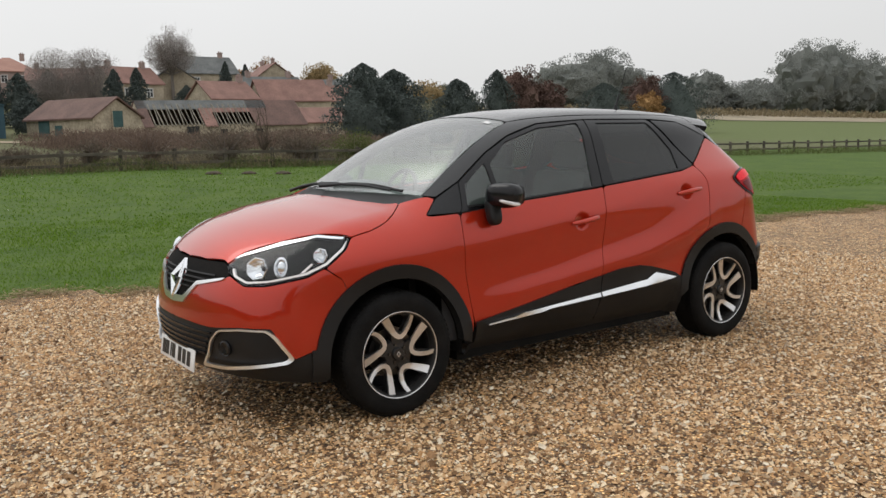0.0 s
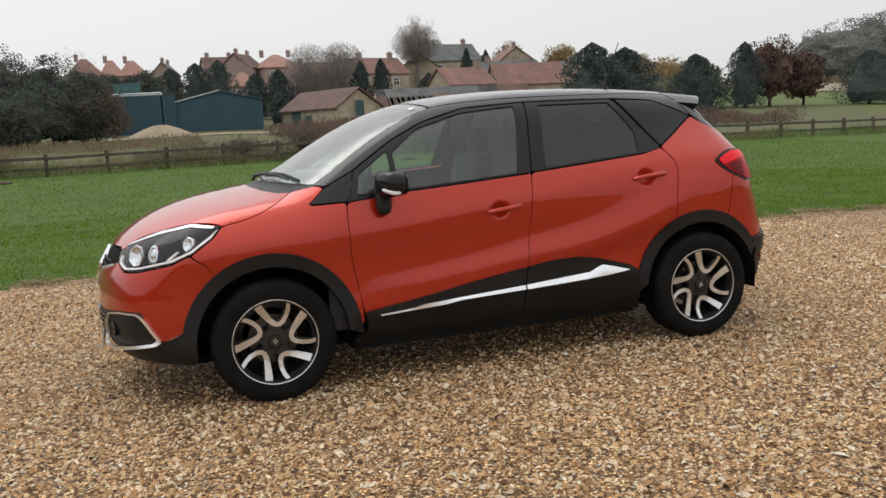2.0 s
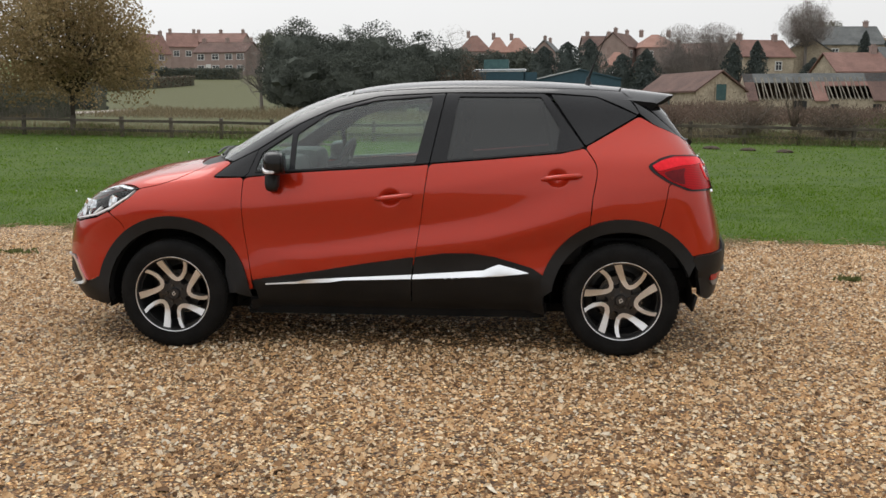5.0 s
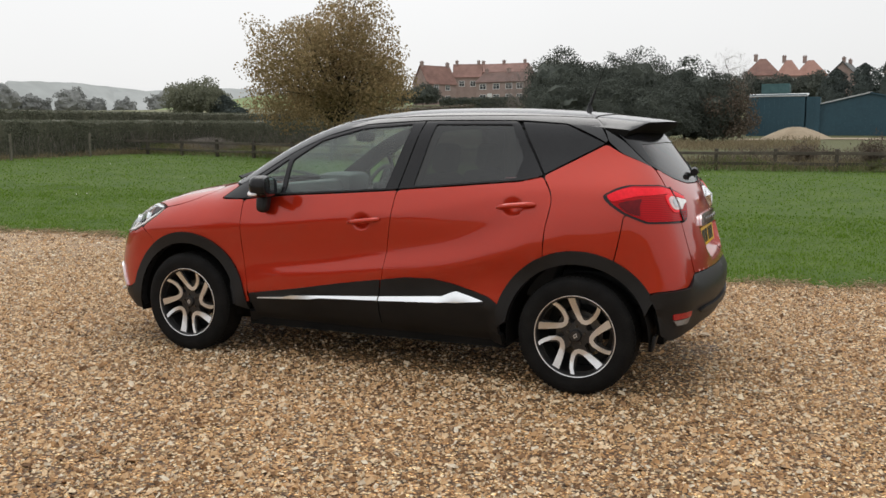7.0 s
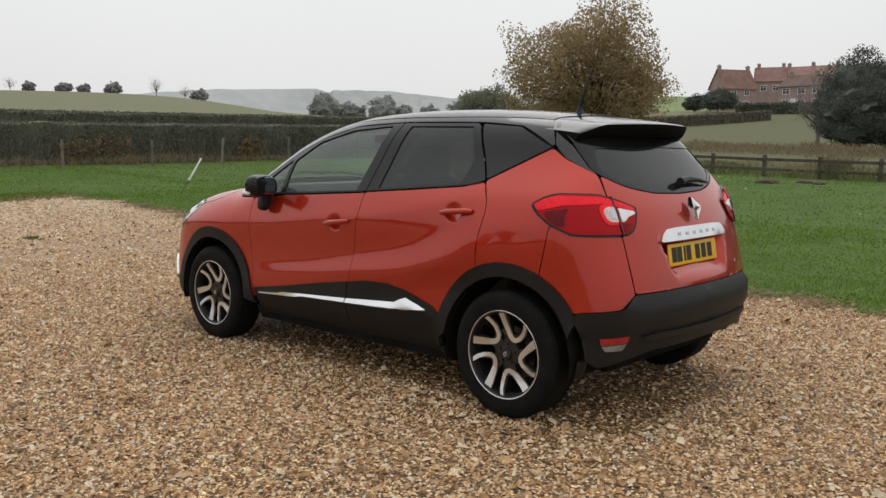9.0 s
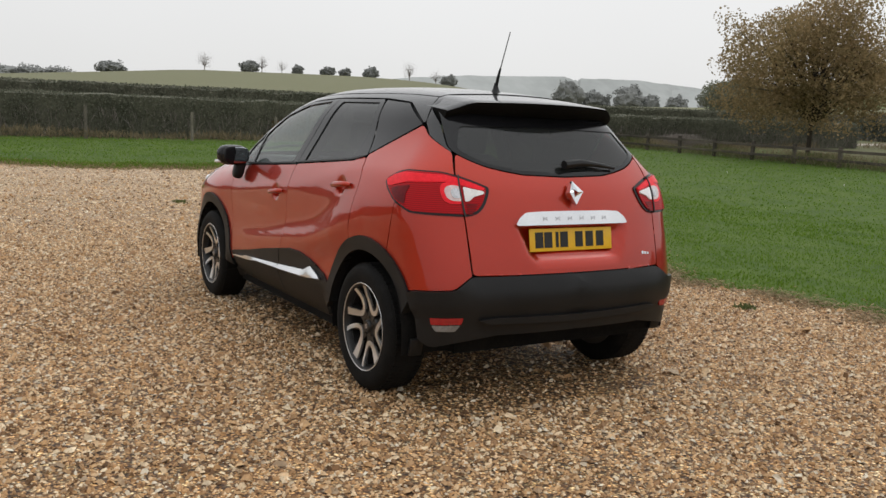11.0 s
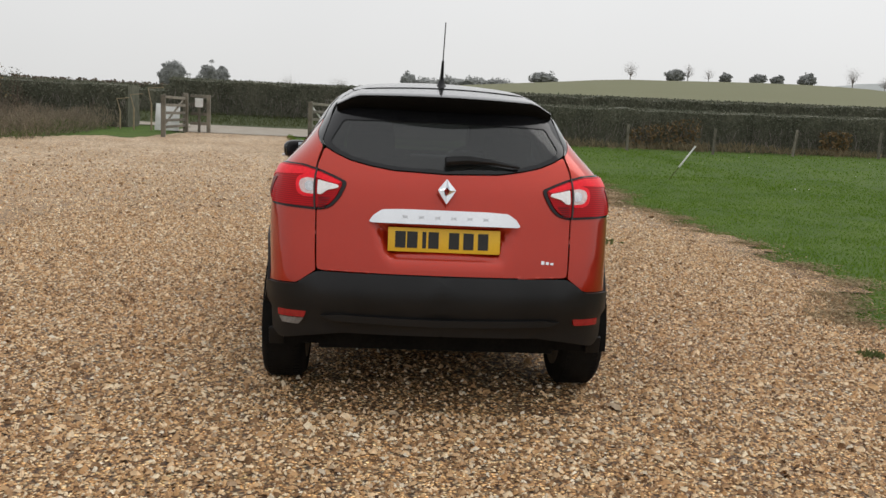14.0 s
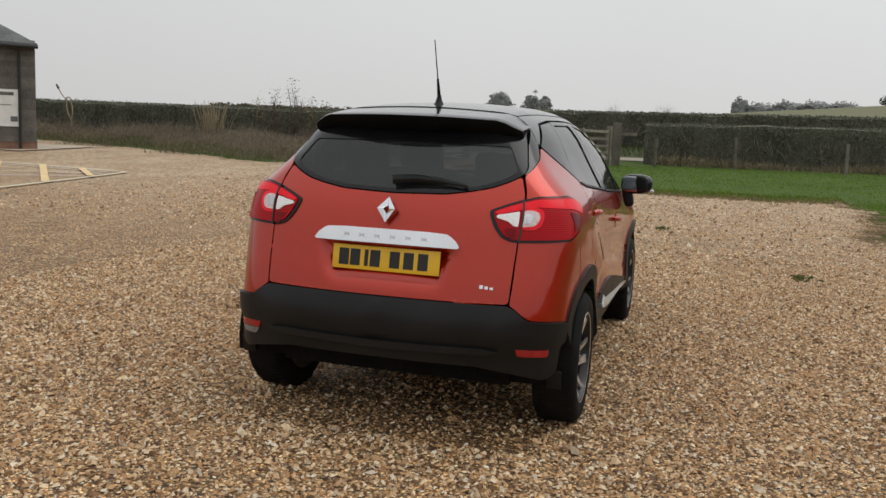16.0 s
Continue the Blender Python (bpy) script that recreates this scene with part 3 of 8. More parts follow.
# ---------------------------------------------------------------- mesh helpers


def link_mesh(name, verts, faces, material, parent=None, normals=None, label="", smooth=True):
    me = bpy.data.meshes.new(name)
    me.from_pydata([tuple(v) for v in np.asarray(verts, float).tolist()], [], [tuple(f) for f in faces])
    me.materials.append(material)
    if smooth:
        me.polygons.foreach_set("use_smooth", [True] * len(me.polygons))
    if normals is not None:
        me.normals_split_custom_set_from_vertices([tuple(n) for n in np.asarray(normals, float).tolist()])
    me.update()
    ob = new(name, me)
    if parent is not None:
        ob.parent = parent
    if label:
        tagged(ob, label)
    return ob


def fast_mesh(name, verts, tris, material, parent=None, smooth=False):
    """A mesh of many triangles from arrays."""
    me = bpy.data.meshes.new(name)
    verts, tris = np.ascontiguousarray(verts, np.float32), np.ascontiguousarray(tris, np.int32)
    me.vertices.add(len(verts))
    me.vertices.foreach_set("co", verts.ravel())
    me.loops.add(tris.size)
    me.loops.foreach_set("vertex_index", tris.ravel())
    me.polygons.add(len(tris))
    me.polygons.foreach_set("loop_start", np.arange(0, tris.size, 3, dtype=np.int32))
    me.polygons.foreach_set("use_smooth", np.full(len(tris), smooth))
    me.materials.append(material)
    me.update(calc_edges=True)
    ob = new(name, me)
    if parent is not None:
        ob.parent = parent
    return ob


def part(name, bm, material, parent=None, label="", smooth=True):
    """A bmesh as one mesh object under a thing or a part."""
    me = bpy.data.meshes.new(name)
    bmesh.ops.recalc_face_normals(bm, faces=bm.faces)
    if smooth:
        for f in bm.faces:
            f.smooth = True
        for e in bm.edges:
            if len(e.link_faces) == 2 and e.calc_face_angle(0) > 0.6:
                e.smooth = False
    bm.to_mesh(me)
    bm.free()
    me.materials.append(material)
    ob = new(name, me)
    if parent is not None:
        ob.parent = parent
    if label:
        tagged(ob, label)
    return ob


def thing(name, label, category, group="", kind="", at=None):
    ob = new(name)
    if at is not None:
        ob.matrix_basis = at
    return tagged(ob, label, category, group, kind)


def add_box(bm, size, m=None, bevel=0.0):
    geo = bmesh.ops.create_cube(bm, size=1.0, matrix=(m or Matrix()) @ Matrix.Diagonal((*size, 1)))
    if bevel:
        es = list({e for v in geo["verts"] for e in v.link_edges})
        bmesh.ops.bevel(bm, geom=es, offset=bevel, segments=2, affect="EDGES", profile=0.5)
    return bm


def box(size, m=None, bevel=0.0):
    return add_box(bmesh.new(), size, m, bevel)


def add_tube(bm, pts, radii, sides=8, caps=True):
    """A tube through points, with a radius at each."""
    pts = [Vector(p) for p in pts]
    rings = []
    for i, p in enumerate(pts):
        d = (pts[min(i + 1, len(pts) - 1)] - pts[max(i - 1, 0)]).normalized()
        side = d.cross(Vector((0, 0, 1)) if abs(d.z) < 0.9 else Vector((1, 0, 0))).normalized()
        up = side.cross(d)
        r = radii[i] if isinstance(radii, (list, tuple)) else radii
        rings.append([bm.verts.new(p + side * (r * math.cos(a)) + up * (r * math.sin(a))) for a in (2 * math.pi * k / sides for k in range(sides))])
    for a, b in zip(rings, rings[1:]):
        for k in range(sides):
            bm.faces.new((a[k], a[(k + 1) % sides], b[(k + 1) % sides], b[k]))
    if caps:
        bm.faces.new(rings[0][::-1])
        bm.faces.new(rings[-1])
    return bm


def add_lathe(bm, profile, m=None, sides=48, closed=False):
    """A profile of (radius, height) pairs turned round the z axis."""
    m = m or Matrix()
    rings = [[bm.verts.new(m @ Vector((r * math.cos(a), r * math.sin(a), h))) for a in (2 * math.pi * k / sides for k in range(sides))] for r, h in profile]
    pairs = list(zip(rings, rings[1:])) + ([(rings[-1], rings[0])] if closed else [])
    for a, b in pairs:
        for k in range(sides):
            bm.faces.new((a[k], a[(k + 1) % sides], b[(k + 1) % sides], b[k]))
    return bm


def add_slab(bm, outline, depth, m=None):
    """A flat outline (x, y) extruded by depth along z."""
    m = m or Matrix()
    a = [bm.verts.new(m @ Vector((x, y, 0))) for x, y in outline]
    b = [bm.verts.new(m @ Vector((x, y, depth))) for x, y in outline]
    bm.faces.new(a[::-1])
    bm.faces.new(b)
    for k in range(len(a)):
        j = (k + 1) % len(a)
        bm.faces.new((a[k], a[j], b[j], b[k]))
    return bm


# ---------------------------------------------------------------- panels laid on the car's skin
AXES = {
    "side": ((1, 0, 0), (0, 0, 1), (0, -1, 0)),
    "front": ((0, 1, 0), (0, 0, 1), (-1, 0, 0)),
    "rear": ((0, 1, 0), (0, 0, 1), (1, 0, 0)),
    "top": ((1, 0, 0), (0, 1, 0), (0, 0, 1)),
    "rear_left": ((0.77, 0.638, 0), (0, 0, 1), (0.638, -0.77, 0)),
    "front_left": ((0.707, -0.707, 0), (0, 0, 1), (-0.707, -0.707, 0)),
    "rail": ((1, 0, 0), (0, 0.8, 0.6), (0, -0.6, 0.8)),
}
START = {"top": 0.4, "rail": 0.2}


def S(x, z):
    return on_body([(x, z)], "side")[0]


def F(y, z):
    return on_body([(y, z)], "front")[0]


def R(y, z):
    return on_body([(y, z)], "rear")[0]


def T(x, y):
    return on_body([(x, y)], "top")[0]


def cast_view(flat, view):
    u, v, d = (np.array(a, float) for a in AXES[view])
    base = flat[:, :1] * u + flat[:, 1:] * v
    lo, hi = np.full(len(flat), START.get(view, 0.0)), np.full(len(flat), 3.0)
    for _ in range(32):
        mid_ = (lo + hi) / 2
        within = body_field(base + mid_[:, None] * d) < 0
        lo, hi = np.where(within, mid_, lo), np.where(within, hi, mid_)
    return base + ((lo + hi) / 2)[:, None] * d


def rounded(flat, radius):
    out = []
    n = len(flat)
    for k in range(n):
        p, a, b = flat[k], flat[k - 1], flat[(k + 1) % n]
        la, lb = np.linalg.norm(a - p), np.linalg.norm(b - p)
        if min(la, lb) < 1e-6:
            continue
        r = min(radius, la * 0.45, lb * 0.45)
        p0, p1 = p + (a - p) * (r / la), p + (b - p) * (r / lb)
        for t in (0, 0.25, 0.5, 0.75, 1):
            out.append((1 - t) ** 2 * p0 + 2 * t * (1 - t) * p + t * t * p1)
    return np.array(out)


def resampled(flat, step):
    out = []
    for k in range(len(flat)):
        a, b = flat[k], flat[(k + 1) % len(flat)]
        m = max(1, int(math.ceil(np.linalg.norm(b - a) / step)))
        out += [a + (b - a) * (i / m) for i in range(m)]
    return np.array(out)


def inset(flat, d):
    if not d:
        return flat
    area = 0.5 * np.sum(flat[:, 0] * np.roll(flat[:, 1], -1) - np.roll(flat[:, 0], -1) * flat[:, 1])
    e = np.roll(flat, -1, 0) - flat
    e = e / np.maximum(np.linalg.norm(e, axis=1, keepdims=True), 1e-9)
    nrm = np.stack([-e[:, 1], e[:, 0]], 1) * (1 if area > 0 else -1)
    avg = nrm + np.roll(nrm, 1, 0)
    avg = avg / np.maximum(np.linalg.norm(avg, axis=1, keepdims=True), 0.3)
    return flat + avg * d


def inside(pts, poly):
    x, y = pts[:, 0][:, None], pts[:, 1][:, None]
    x0, y0 = poly[:, 0], poly[:, 1]
    x1, y1 = np.roll(x0, -1), np.roll(y0, -1)
    cross = ((y0 > y) != (y1 > y)) & (x < (x1 - x0) * (y - y0) / np.where(y1 == y0, 1e-12, y1 - y0) + x0)
    return cross.sum(1) % 2 == 1


from mathutils.geometry import delaunay_2d_cdt


def skin(outline, view, out=0.0, thick=0.014, step=0.05, holes=(), gap=0.0017, radius=0.02, shape=None, dense=()):
    """Vertices, faces and normals of a panel with that outline (points in space) laid on the body."""
    u, v, d = (np.array(a, float) for a in AXES[view])

    def flatten(pts):
        p = np.array(pts, float)
        return np.stack([p @ u, p @ v], 1)

    loop = resampled(inset(rounded(flatten(outline), radius), gap), step * 0.5)
    cuts = [resampled(inset(rounded(flatten(h), radius), -gap), step * 0.5) for h in holes]
    lo, hi = loop.min(0), loop.max(0)
    gx, gy = np.meshgrid(np.arange(lo[0] + step / 2, hi[0], step), np.arange(lo[1] + step / 2, hi[1], step))
    grid = np.stack([gx.ravel(), gy.ravel()], 1)
    keep = inside(grid, loop)
    for c in cuts:
        keep &= ~inside(grid, c)
    grid = grid[keep]
    edge = np.vstack([loop] + cuts)
    if len(grid):
        dist = np.min(np.linalg.norm(grid[:, None] - edge[None], axis=2), axis=1)
        grid = grid[dist > step * 0.45]
    for (cu, cv, cr) in dense:
        grid = grid[np.hypot(grid[:, 0] - cu, grid[:, 1] - cv) > cr * 1.15]
        rings = [(cu + cr * q * math.cos(a), cv + cr * q * math.sin(a)) for q in (0.15, 0.35, 0.55, 0.72, 0.86, 1.0) for a in (2 * math.pi * k / 20 for k in range(20))]
        grid = np.vstack([grid, np.array(rings)])
    pts = np.vstack([edge, grid]) if len(grid) else edge
    segs, at = [], 0
    for c in [loop] + cuts:
        segs += [(at + k, at + (k + 1) % len(c)) for k in range(len(c))]
        at += len(c)
    vs, _, fs, _, _, _ = delaunay_2d_cdt([Vector(p) for p in pts.tolist()], segs, [], 0, 1e-5)
    flat = np.array([tuple(p) for p in vs])
    tri = np.array([f for f in fs if len(f) == 3])
    mid_ = flat[tri].mean(1)
    ok = inside(mid_, loop)
    for c in cuts:
        ok &= ~inside(mid_, c)
    tri = tri[ok]
    pos = cast_view(flat, view)
    nrm = body_normal(pos)
    pos = pos + nrm * (out if shape is None else (out + shape(flat))[:, None])
    # orient outward
    a, b, c = pos[tri[:, 0]], pos[tri[:, 1]], pos[tri[:, 2]]
    flip = np.einsum("ij,ij->i", np.cross(b - a, c - a), nrm[tri[:, 0]]) < 0
    tri[flip] = tri[flip][:, ::-1]
    if shape is not None:
        fn = np.cross(pos[tri[:, 1]] - pos[tri[:, 0]], pos[tri[:, 2]] - pos[tri[:, 0]])
        nrm = np.zeros_like(pos)
        for k in range(3):
            np.add.at(nrm, tri[:, k], fn)
        nrm = nrm / np.maximum(np.linalg.norm(nrm, axis=1, keepdims=True), 1e-12)
    faces = [tuple(f) for f in tri.tolist()]
    verts, norms = pos, nrm
    if thick:
        count = {}
        for f in faces:
            for k in range(3):
                e = (f[k], f[(k + 1) % 3])
                count[tuple(sorted(e))] = None if tuple(sorted(e)) in count else e
        rim = [e for e in count.values() if e]
        ring = sorted({i for e in rim for i in e})
        n0 = len(verts)
        idx = {i: n0 + 2 * k for k, i in enumerate(ring)}
        extra, en = [], []
        centre_dir = {}
        for i, j in rim:
            side_n = np.cross(pos[j] - pos[i], nrm[i])
            side_n = side_n / max(np.linalg.norm(side_n), 1e-9)
            for k in (i, j):
                centre_dir[k] = centre_dir.get(k, 0) + side_n
        for i in ring:
            sn = centre_dir[i] / max(np.linalg.norm(centre_dir[i]), 1e-9)
            extra += [pos[i], pos[i] - nrm[i] * thick]
            en += [sn, sn]
        verts, norms = np.vstack([pos, extra]), np.vstack([nrm, en])
        faces += [(idx[j], idx[i], idx[i] + 1, idx[j] + 1) for i, j in rim]
    return verts, faces, norms


def panel(name, outline, view, material, parent, label="", sides="left", **kw):
    """A body panel. sides: 'left', 'both' (one mesh with its mirror image) or 'pair' (two parts, left and right)."""
    v, f, n = skin(outline, view, **kw)
    flip = np.array([1, -1, 1.0])
    v2, n2, f2 = v * flip, n * flip, [tuple(reversed(q)) for q in f]
    if sides == "left":
        return link_mesh(name, v, f, material, parent, n, label)
    if sides == "right":
        return link_mesh(name, v2, f2, material, parent, n2, label)
    if sides == "both":
        return link_mesh(name, np.vstack([v, v2]), f + [tuple(i + len(v) for i in q) for q in f2], material, parent, np.vstack([n, n2]), label)
    par = parent if isinstance(parent, (list, tuple)) else (parent, parent)
    return [link_mesh(name, v, f, material, par[0], n, label), link_mesh(name, v2, f2, material, par[1], n2, label)]


def whole(half):
    """A symmetric outline from its half with y <= 0."""
    flip = np.array([1, -1, 1.0])
    return list(half) + [p * flip for p in reversed(half) if abs(p[1]) > 1e-4]


def arch(x, r, a0, a1, n=14):
    """Points of a wheel arch, by angles in degrees about the hub."""
    return [S(x + r * math.cos(radians(a0 + (a1 - a0) * k / n)), 0.325 + r * math.sin(radians(a0 + (a1 - a0) * k / n))) for k in range(n + 1)]

# ---------------------------------------------------------------- the land
RISE = spline([(-400, 4), (-60, 0.6), (0, 0), (8, 0.02), (25, 0.30), (45, 0.7), (75, 1.5), (120, 4.2), (170, 8.6), (230, 12), (400, 16), (900, 20)])
WEST = spline([(-1500, 15), (-700, 14), (-400, 13.0), (-250, 7.5), (-130, 2.6), (-62, 0.4), (-30, 0.15), (0, 0), (100, 0), (400, 0), (1500, 0)])


def land(x, y):
    """Height of the ground."""
    x, y = np.asarray(x, float), np.asarray(y, float)
    away = np.sign(x) * np.maximum(np.abs(x) - 5, 0)
    away = away * np.clip(np.hypot(x, y) / 14 - 0.3, 0, 1)
    dip = np.where(x < 0, 1 / (1 + np.exp(np.clip((y + 0.70 * x) / (0.045 * np.abs(x) + 6), -40, 40))), 1.0)
    far = np.clip((np.hypot(x, y) - 350) / 400, 0, 1)
    tilt = -0.022 * np.clip(away, -420, 420)
    dip = dip * np.clip((y / np.maximum(np.abs(x), 30) + 0.15) / 0.42, 0, 1)
    return tilt * (1 - 0.5 * far) + RISE(y) * np.where(y > 0, 1 - 0.6 * np.clip(-x / 260, 0, 1), 0.3) + WEST(x) * dip


def ground_mesh():
    rings = [0.0] + [1.5 * 1.085**k - 1.5 + 0.6 * k for k in range(1, 84)]
    rings = [r for r in rings if r < 2200] + [2600]
    n = 180
    verts, faces = [(0, 0, -0.02)], []
    for r in rings[1:]:
        a = np.arange(n) * 2 * np.pi / n
        x, y = r * np.cos(a), r * np.sin(a)
        z = land(x, y) - 0.02
        verts += list(zip(x.tolist(), y.tolist(), z.tolist()))
    for k in range(n):
        faces.append((0, 1 + k, 1 + (k + 1) % n))
    for i in range(len(rings) - 2):
        a, b = 1 + i * n, 1 + (i + 1) * n
        for k in range(n):
            j = (k + 1) % n
            faces.append((a + k, b + k, b + j, a + j))
    return verts, faces


gv, gf = ground_mesh()
tagged(link_mesh("ground", gv, gf, M["land"]), "green meadow running out to rough pasture and fields", "ground", kind="structure")

# the gravel yard: its grass edge runs past the car's far side and round in front
EDGE = spline([(-30, 4.2), (-16, 4.2), (-11, 4.3), (-9, 3.95), (-7.4, 4.1), (-4, 4.25), (-2, 4.08), (-0.5, 3.5), (0.6, 3.55), (4, 3.55), (7.8, 3.45), (14, 3.2), (40, 3.0)])


WESTEDGE = spline([(-60, -22), (-30, -22.6), (-21, -21.4), (-17, -20.0), (-13, -18.2), (-11, -17.2), (-9.6, -18.6), (-8.4, -20.6), (-7.2, -21.2), (-6.8, -24.6), (-3.4, -24.6), (-2.4, -18.2), (-1.5, -16.3), (0.7, -15.0), (2.5, -14.9), (4.2, -15.0), (8, -15.0)])


def in_yard(x, y):
    wob = 0.12 * np.sin(x * 2.3) + 0.07 * np.sin(x * 6.1 + 1) + 0.05 * np.sin(x * 13.7)
    limit = EDGE(x) + wob
    west = WESTEDGE(y) + 0.10 * np.sin(y * 2.9) + 0.07 * np.sin(y * 7.3)
    return (y < limit) & (x > west)


def sheet(name, x0, x1, y0, y1, step, test, lift, material):
    xs, ys = np.arange(x0, x1 + 1e-6, step), np.arange(y0, y1 + 1e-6, step)
    gx, gy = np.meshgrid(xs, ys, indexing="ij")
    gz = land(gx, gy) + lift
    idx = np.arange(gx.size).reshape(gx.shape)
    ok = test((gx[:-1, :-1] + gx[1:, 1:]) / 2, (gy[:-1, :-1] + gy[1:, 1:]) / 2)
    i, j = np.nonzero(ok)
    faces = np.stack([idx[i, j], idx[i + 1, j], idx[i + 1, j + 1], idx[i, j + 1]], 1)
    used, inv = np.unique(faces, return_inverse=True)
    verts = np.stack([gx.ravel(), gy.ravel(), gz.ravel()], 1)[used]
    return link_mesh(name, verts, inv.reshape(-1, 4).tolist(), material)


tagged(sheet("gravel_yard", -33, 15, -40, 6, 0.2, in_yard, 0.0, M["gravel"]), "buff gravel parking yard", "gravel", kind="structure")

# ---------------------------------------------------------------- the car
car = thing("car", "orange-red small crossover car with black roof parked on gravel", "car")
FRONT, REAR = -1.303, 1.303
AR = 0.452

# bonnet, wings, doors, quarters
bonnet = panel("bonnet", whole([F(0, 0.828), F(-0.2, 0.830), F(-0.36, 0.836), F(-0.405, 0.822), F(-0.440, 0.874), T(-1.80, -0.563), T(-1.65, -0.663), S(-1.53, 0.950), S(-1.515, 0.940),
                                S(-1.40, 0.962), S(-1.34, 0.980), T(-1.285, -0.730), T(-1.225, -0.692), T(-1.165, -0.640), T(-1.138, -0.612), T(-1.19, -0.56), T(-1.255, -0.40), T(-1.29, -0.2), T(-1.30, 0)]),
               "top", M["paint"], car, sides="left", radius=0.012, step=0.04, gap=0.0005)
panel("front_wing", [S(-1.60, 0.742), S(-1.685, 0.806), S(-1.56, 0.888), S(-1.515, 0.938), S(-1.40, 0.960), S(-1.34, 0.978), T(-1.285, -0.733), T(-1.225, -0.695), T(-1.164, -0.643),
                     T(-1.136, -0.614), T(-1.06, -0.645), T(-1.0, -0.668), S(-0.965, 1.088), S(-1.062, 1.010), S(-1.03, 1.005), S(-0.868, 1.010),
                     S(-0.873, 0.88), S(-0.867, 0.72), S(-0.83, 0.47), S(-0.82, 0.36)] + arch(FRONT, AR, 4, 128),
      "side", M["paint"], car, sides="pair", step=0.04)
fdoor = panel("front_door", [S(-0.866, 1.008), S(-0.54, 1.040), S(-0.215, 1.058), S(0.18, 1.083), S(0.212, 1.088), S(0.166, 0.749), S(0.128, 0.50),
                             S(-0.805, 0.36), S(-0.83, 0.47), S(-0.867, 0.72), S(-0.873, 0.88)], "side", M["paint"], car, sides="pair", radius=0.03, step=0.026,
              dense=[(-0.005, 0.903, 0.062)], shape=lambda q: -0.019 * np.clip(1.25 * (1 - np.hypot((q[:, 0] + 0.005) / 0.062, (q[:, 1] - 0.903) / 0.052)), 0, 1) ** 0.7)
rdoor = panel("rear_door", [S(0.214, 1.089), S(0.583, 1.117), S(0.96, 1.148), S(1.09, 1.180), S(1.15, 1.09), S(1.157, 1.04), S(1.13, 0.90), S(1.122, 0.80)]
              + arch(REAR, AR, 114, 168) + [S(0.87, 0.40), S(0.128, 0.50), S(0.166, 0.749)], "side", M["paint"], car, sides="pair", radius=0.03, step=0.026,
              dense=[(0.938, 1.014, 0.062)], shape=lambda q: -0.019 * np.clip(1.25 * (1 - np.hypot((q[:, 0] - 0.938) / 0.062, (q[:, 1] - 1.014) / 0.052)), 0, 1) ** 0.7)
panel("quarter_panel", [S(1.09, 1.182), S(1.402, 1.352), S(1.49, 1.30), R(-0.578, 1.225), R(-0.604, 1.14), R(-0.604, 1.0), S(1.60, 0.992), S(1.548, 0.985), S(1.50, 0.735)]
      + arch(REAR, AR, 62, 114) + [S(1.122, 0.80), S(1.13, 0.90), S(1.157, 1.04), S(1.15, 1.09)], "rear_left", M["paint"], car, sides="pair", step=0.04)
panel("rear_corner", [S(1.548, 0.983), R(-0.604, 0.995), R(-0.597, 0.94), R(-0.585, 0.665), R(-0.60, 0.655), R(-0.668, 0.602), R(-0.80, 0.588), S(1.71, 0.582)]
      + arch(REAR, AR, 32, 60)[1:] + [S(1.502, 0.733)], "rear_left", M["paint"], car, sides="pair", step=0.04)

# front end
panel("front_bumper", [F(0, 0.598), F(-0.13, 0.610), F(-0.245, 0.712), F(-0.437, 0.750), F(-0.468, 0.770), F(-0.585, 0.727), F(-0.68, 0.731), S(-1.774, 0.768), S(-1.69, 0.806),
                       S(-1.605, 0.744)] + arch(FRONT, AR, 128, 164) + [S(-1.76, 0.42), S(-1.83, 0.395), F(-0.785, 0.385), F(-0.725, 0.536), F(-0.60, 0.536), F(-0.47, 0.522),
                                                                        F(-0.40, 0.516), F(-0.17, 0.522), F(0, 0.522), F(0, 0.56)],
      "front_left", M["paint"], car, sides="both", gap=0.0, radius=0.012, step=0.04)
panel("lower_bumper", [F(0, 0.519), F(-0.17, 0.519), F(-0.40, 0.513), F(-0.47, 0.519), F(-0.60, 0.533), F(-0.725, 0.533), F(-0.782, 0.385), S(-1.83, 0.39), S(-1.76, 0.415)]
      + arch(FRONT, AR, 167, 192, 5) + [S(-1.74, 0.25), F(-0.72, 0.262), F(-0.60, 0.265), F(-0.3, 0.262)] + [F(0, 0.26 + 0.05 * k) for k in range(5)], "front_left", M["plastic"], car, sides="both", gap=0.0, radius=0.01, out=-0.004)
panel("front_grille", whole([F(0, 0.826), F(-0.2, 0.828), F(-0.36, 0.832), F(-0.41, 0.815), F(-0.455, 0.778), F(-0.437, 0.760), F(-0.245, 0.722), F(-0.18, 0.66), F(-0.13, 0.622), F(0, 0.610)]),
      "front", M["underbody"], car, out=-0.010, radius=0.01)
for k in range(4):
    z = 0.690 + 0.024 * k
    w = 0.17 + 0.065 * k
    panel("grille_bar", whole([F(0, z), F(-w, z), F(-w, z + 0.007), F(0, z + 0.007)]), "front", M["plastic"], car, out=0.002, radius=0.002, gap=0, thick=0.008)
for k in range(5):
    z = 0.368 + 0.028 * k
    w = 0.33 + 0.018 * k
    panel("lower_grille_bar", whole([F(0, z), F(-w, z), F(-w, z + 0.011), F(0, z + 0.011)]), "front", M["piano"], car, out=0.006, radius=0.002, gap=0, thick=0.012)
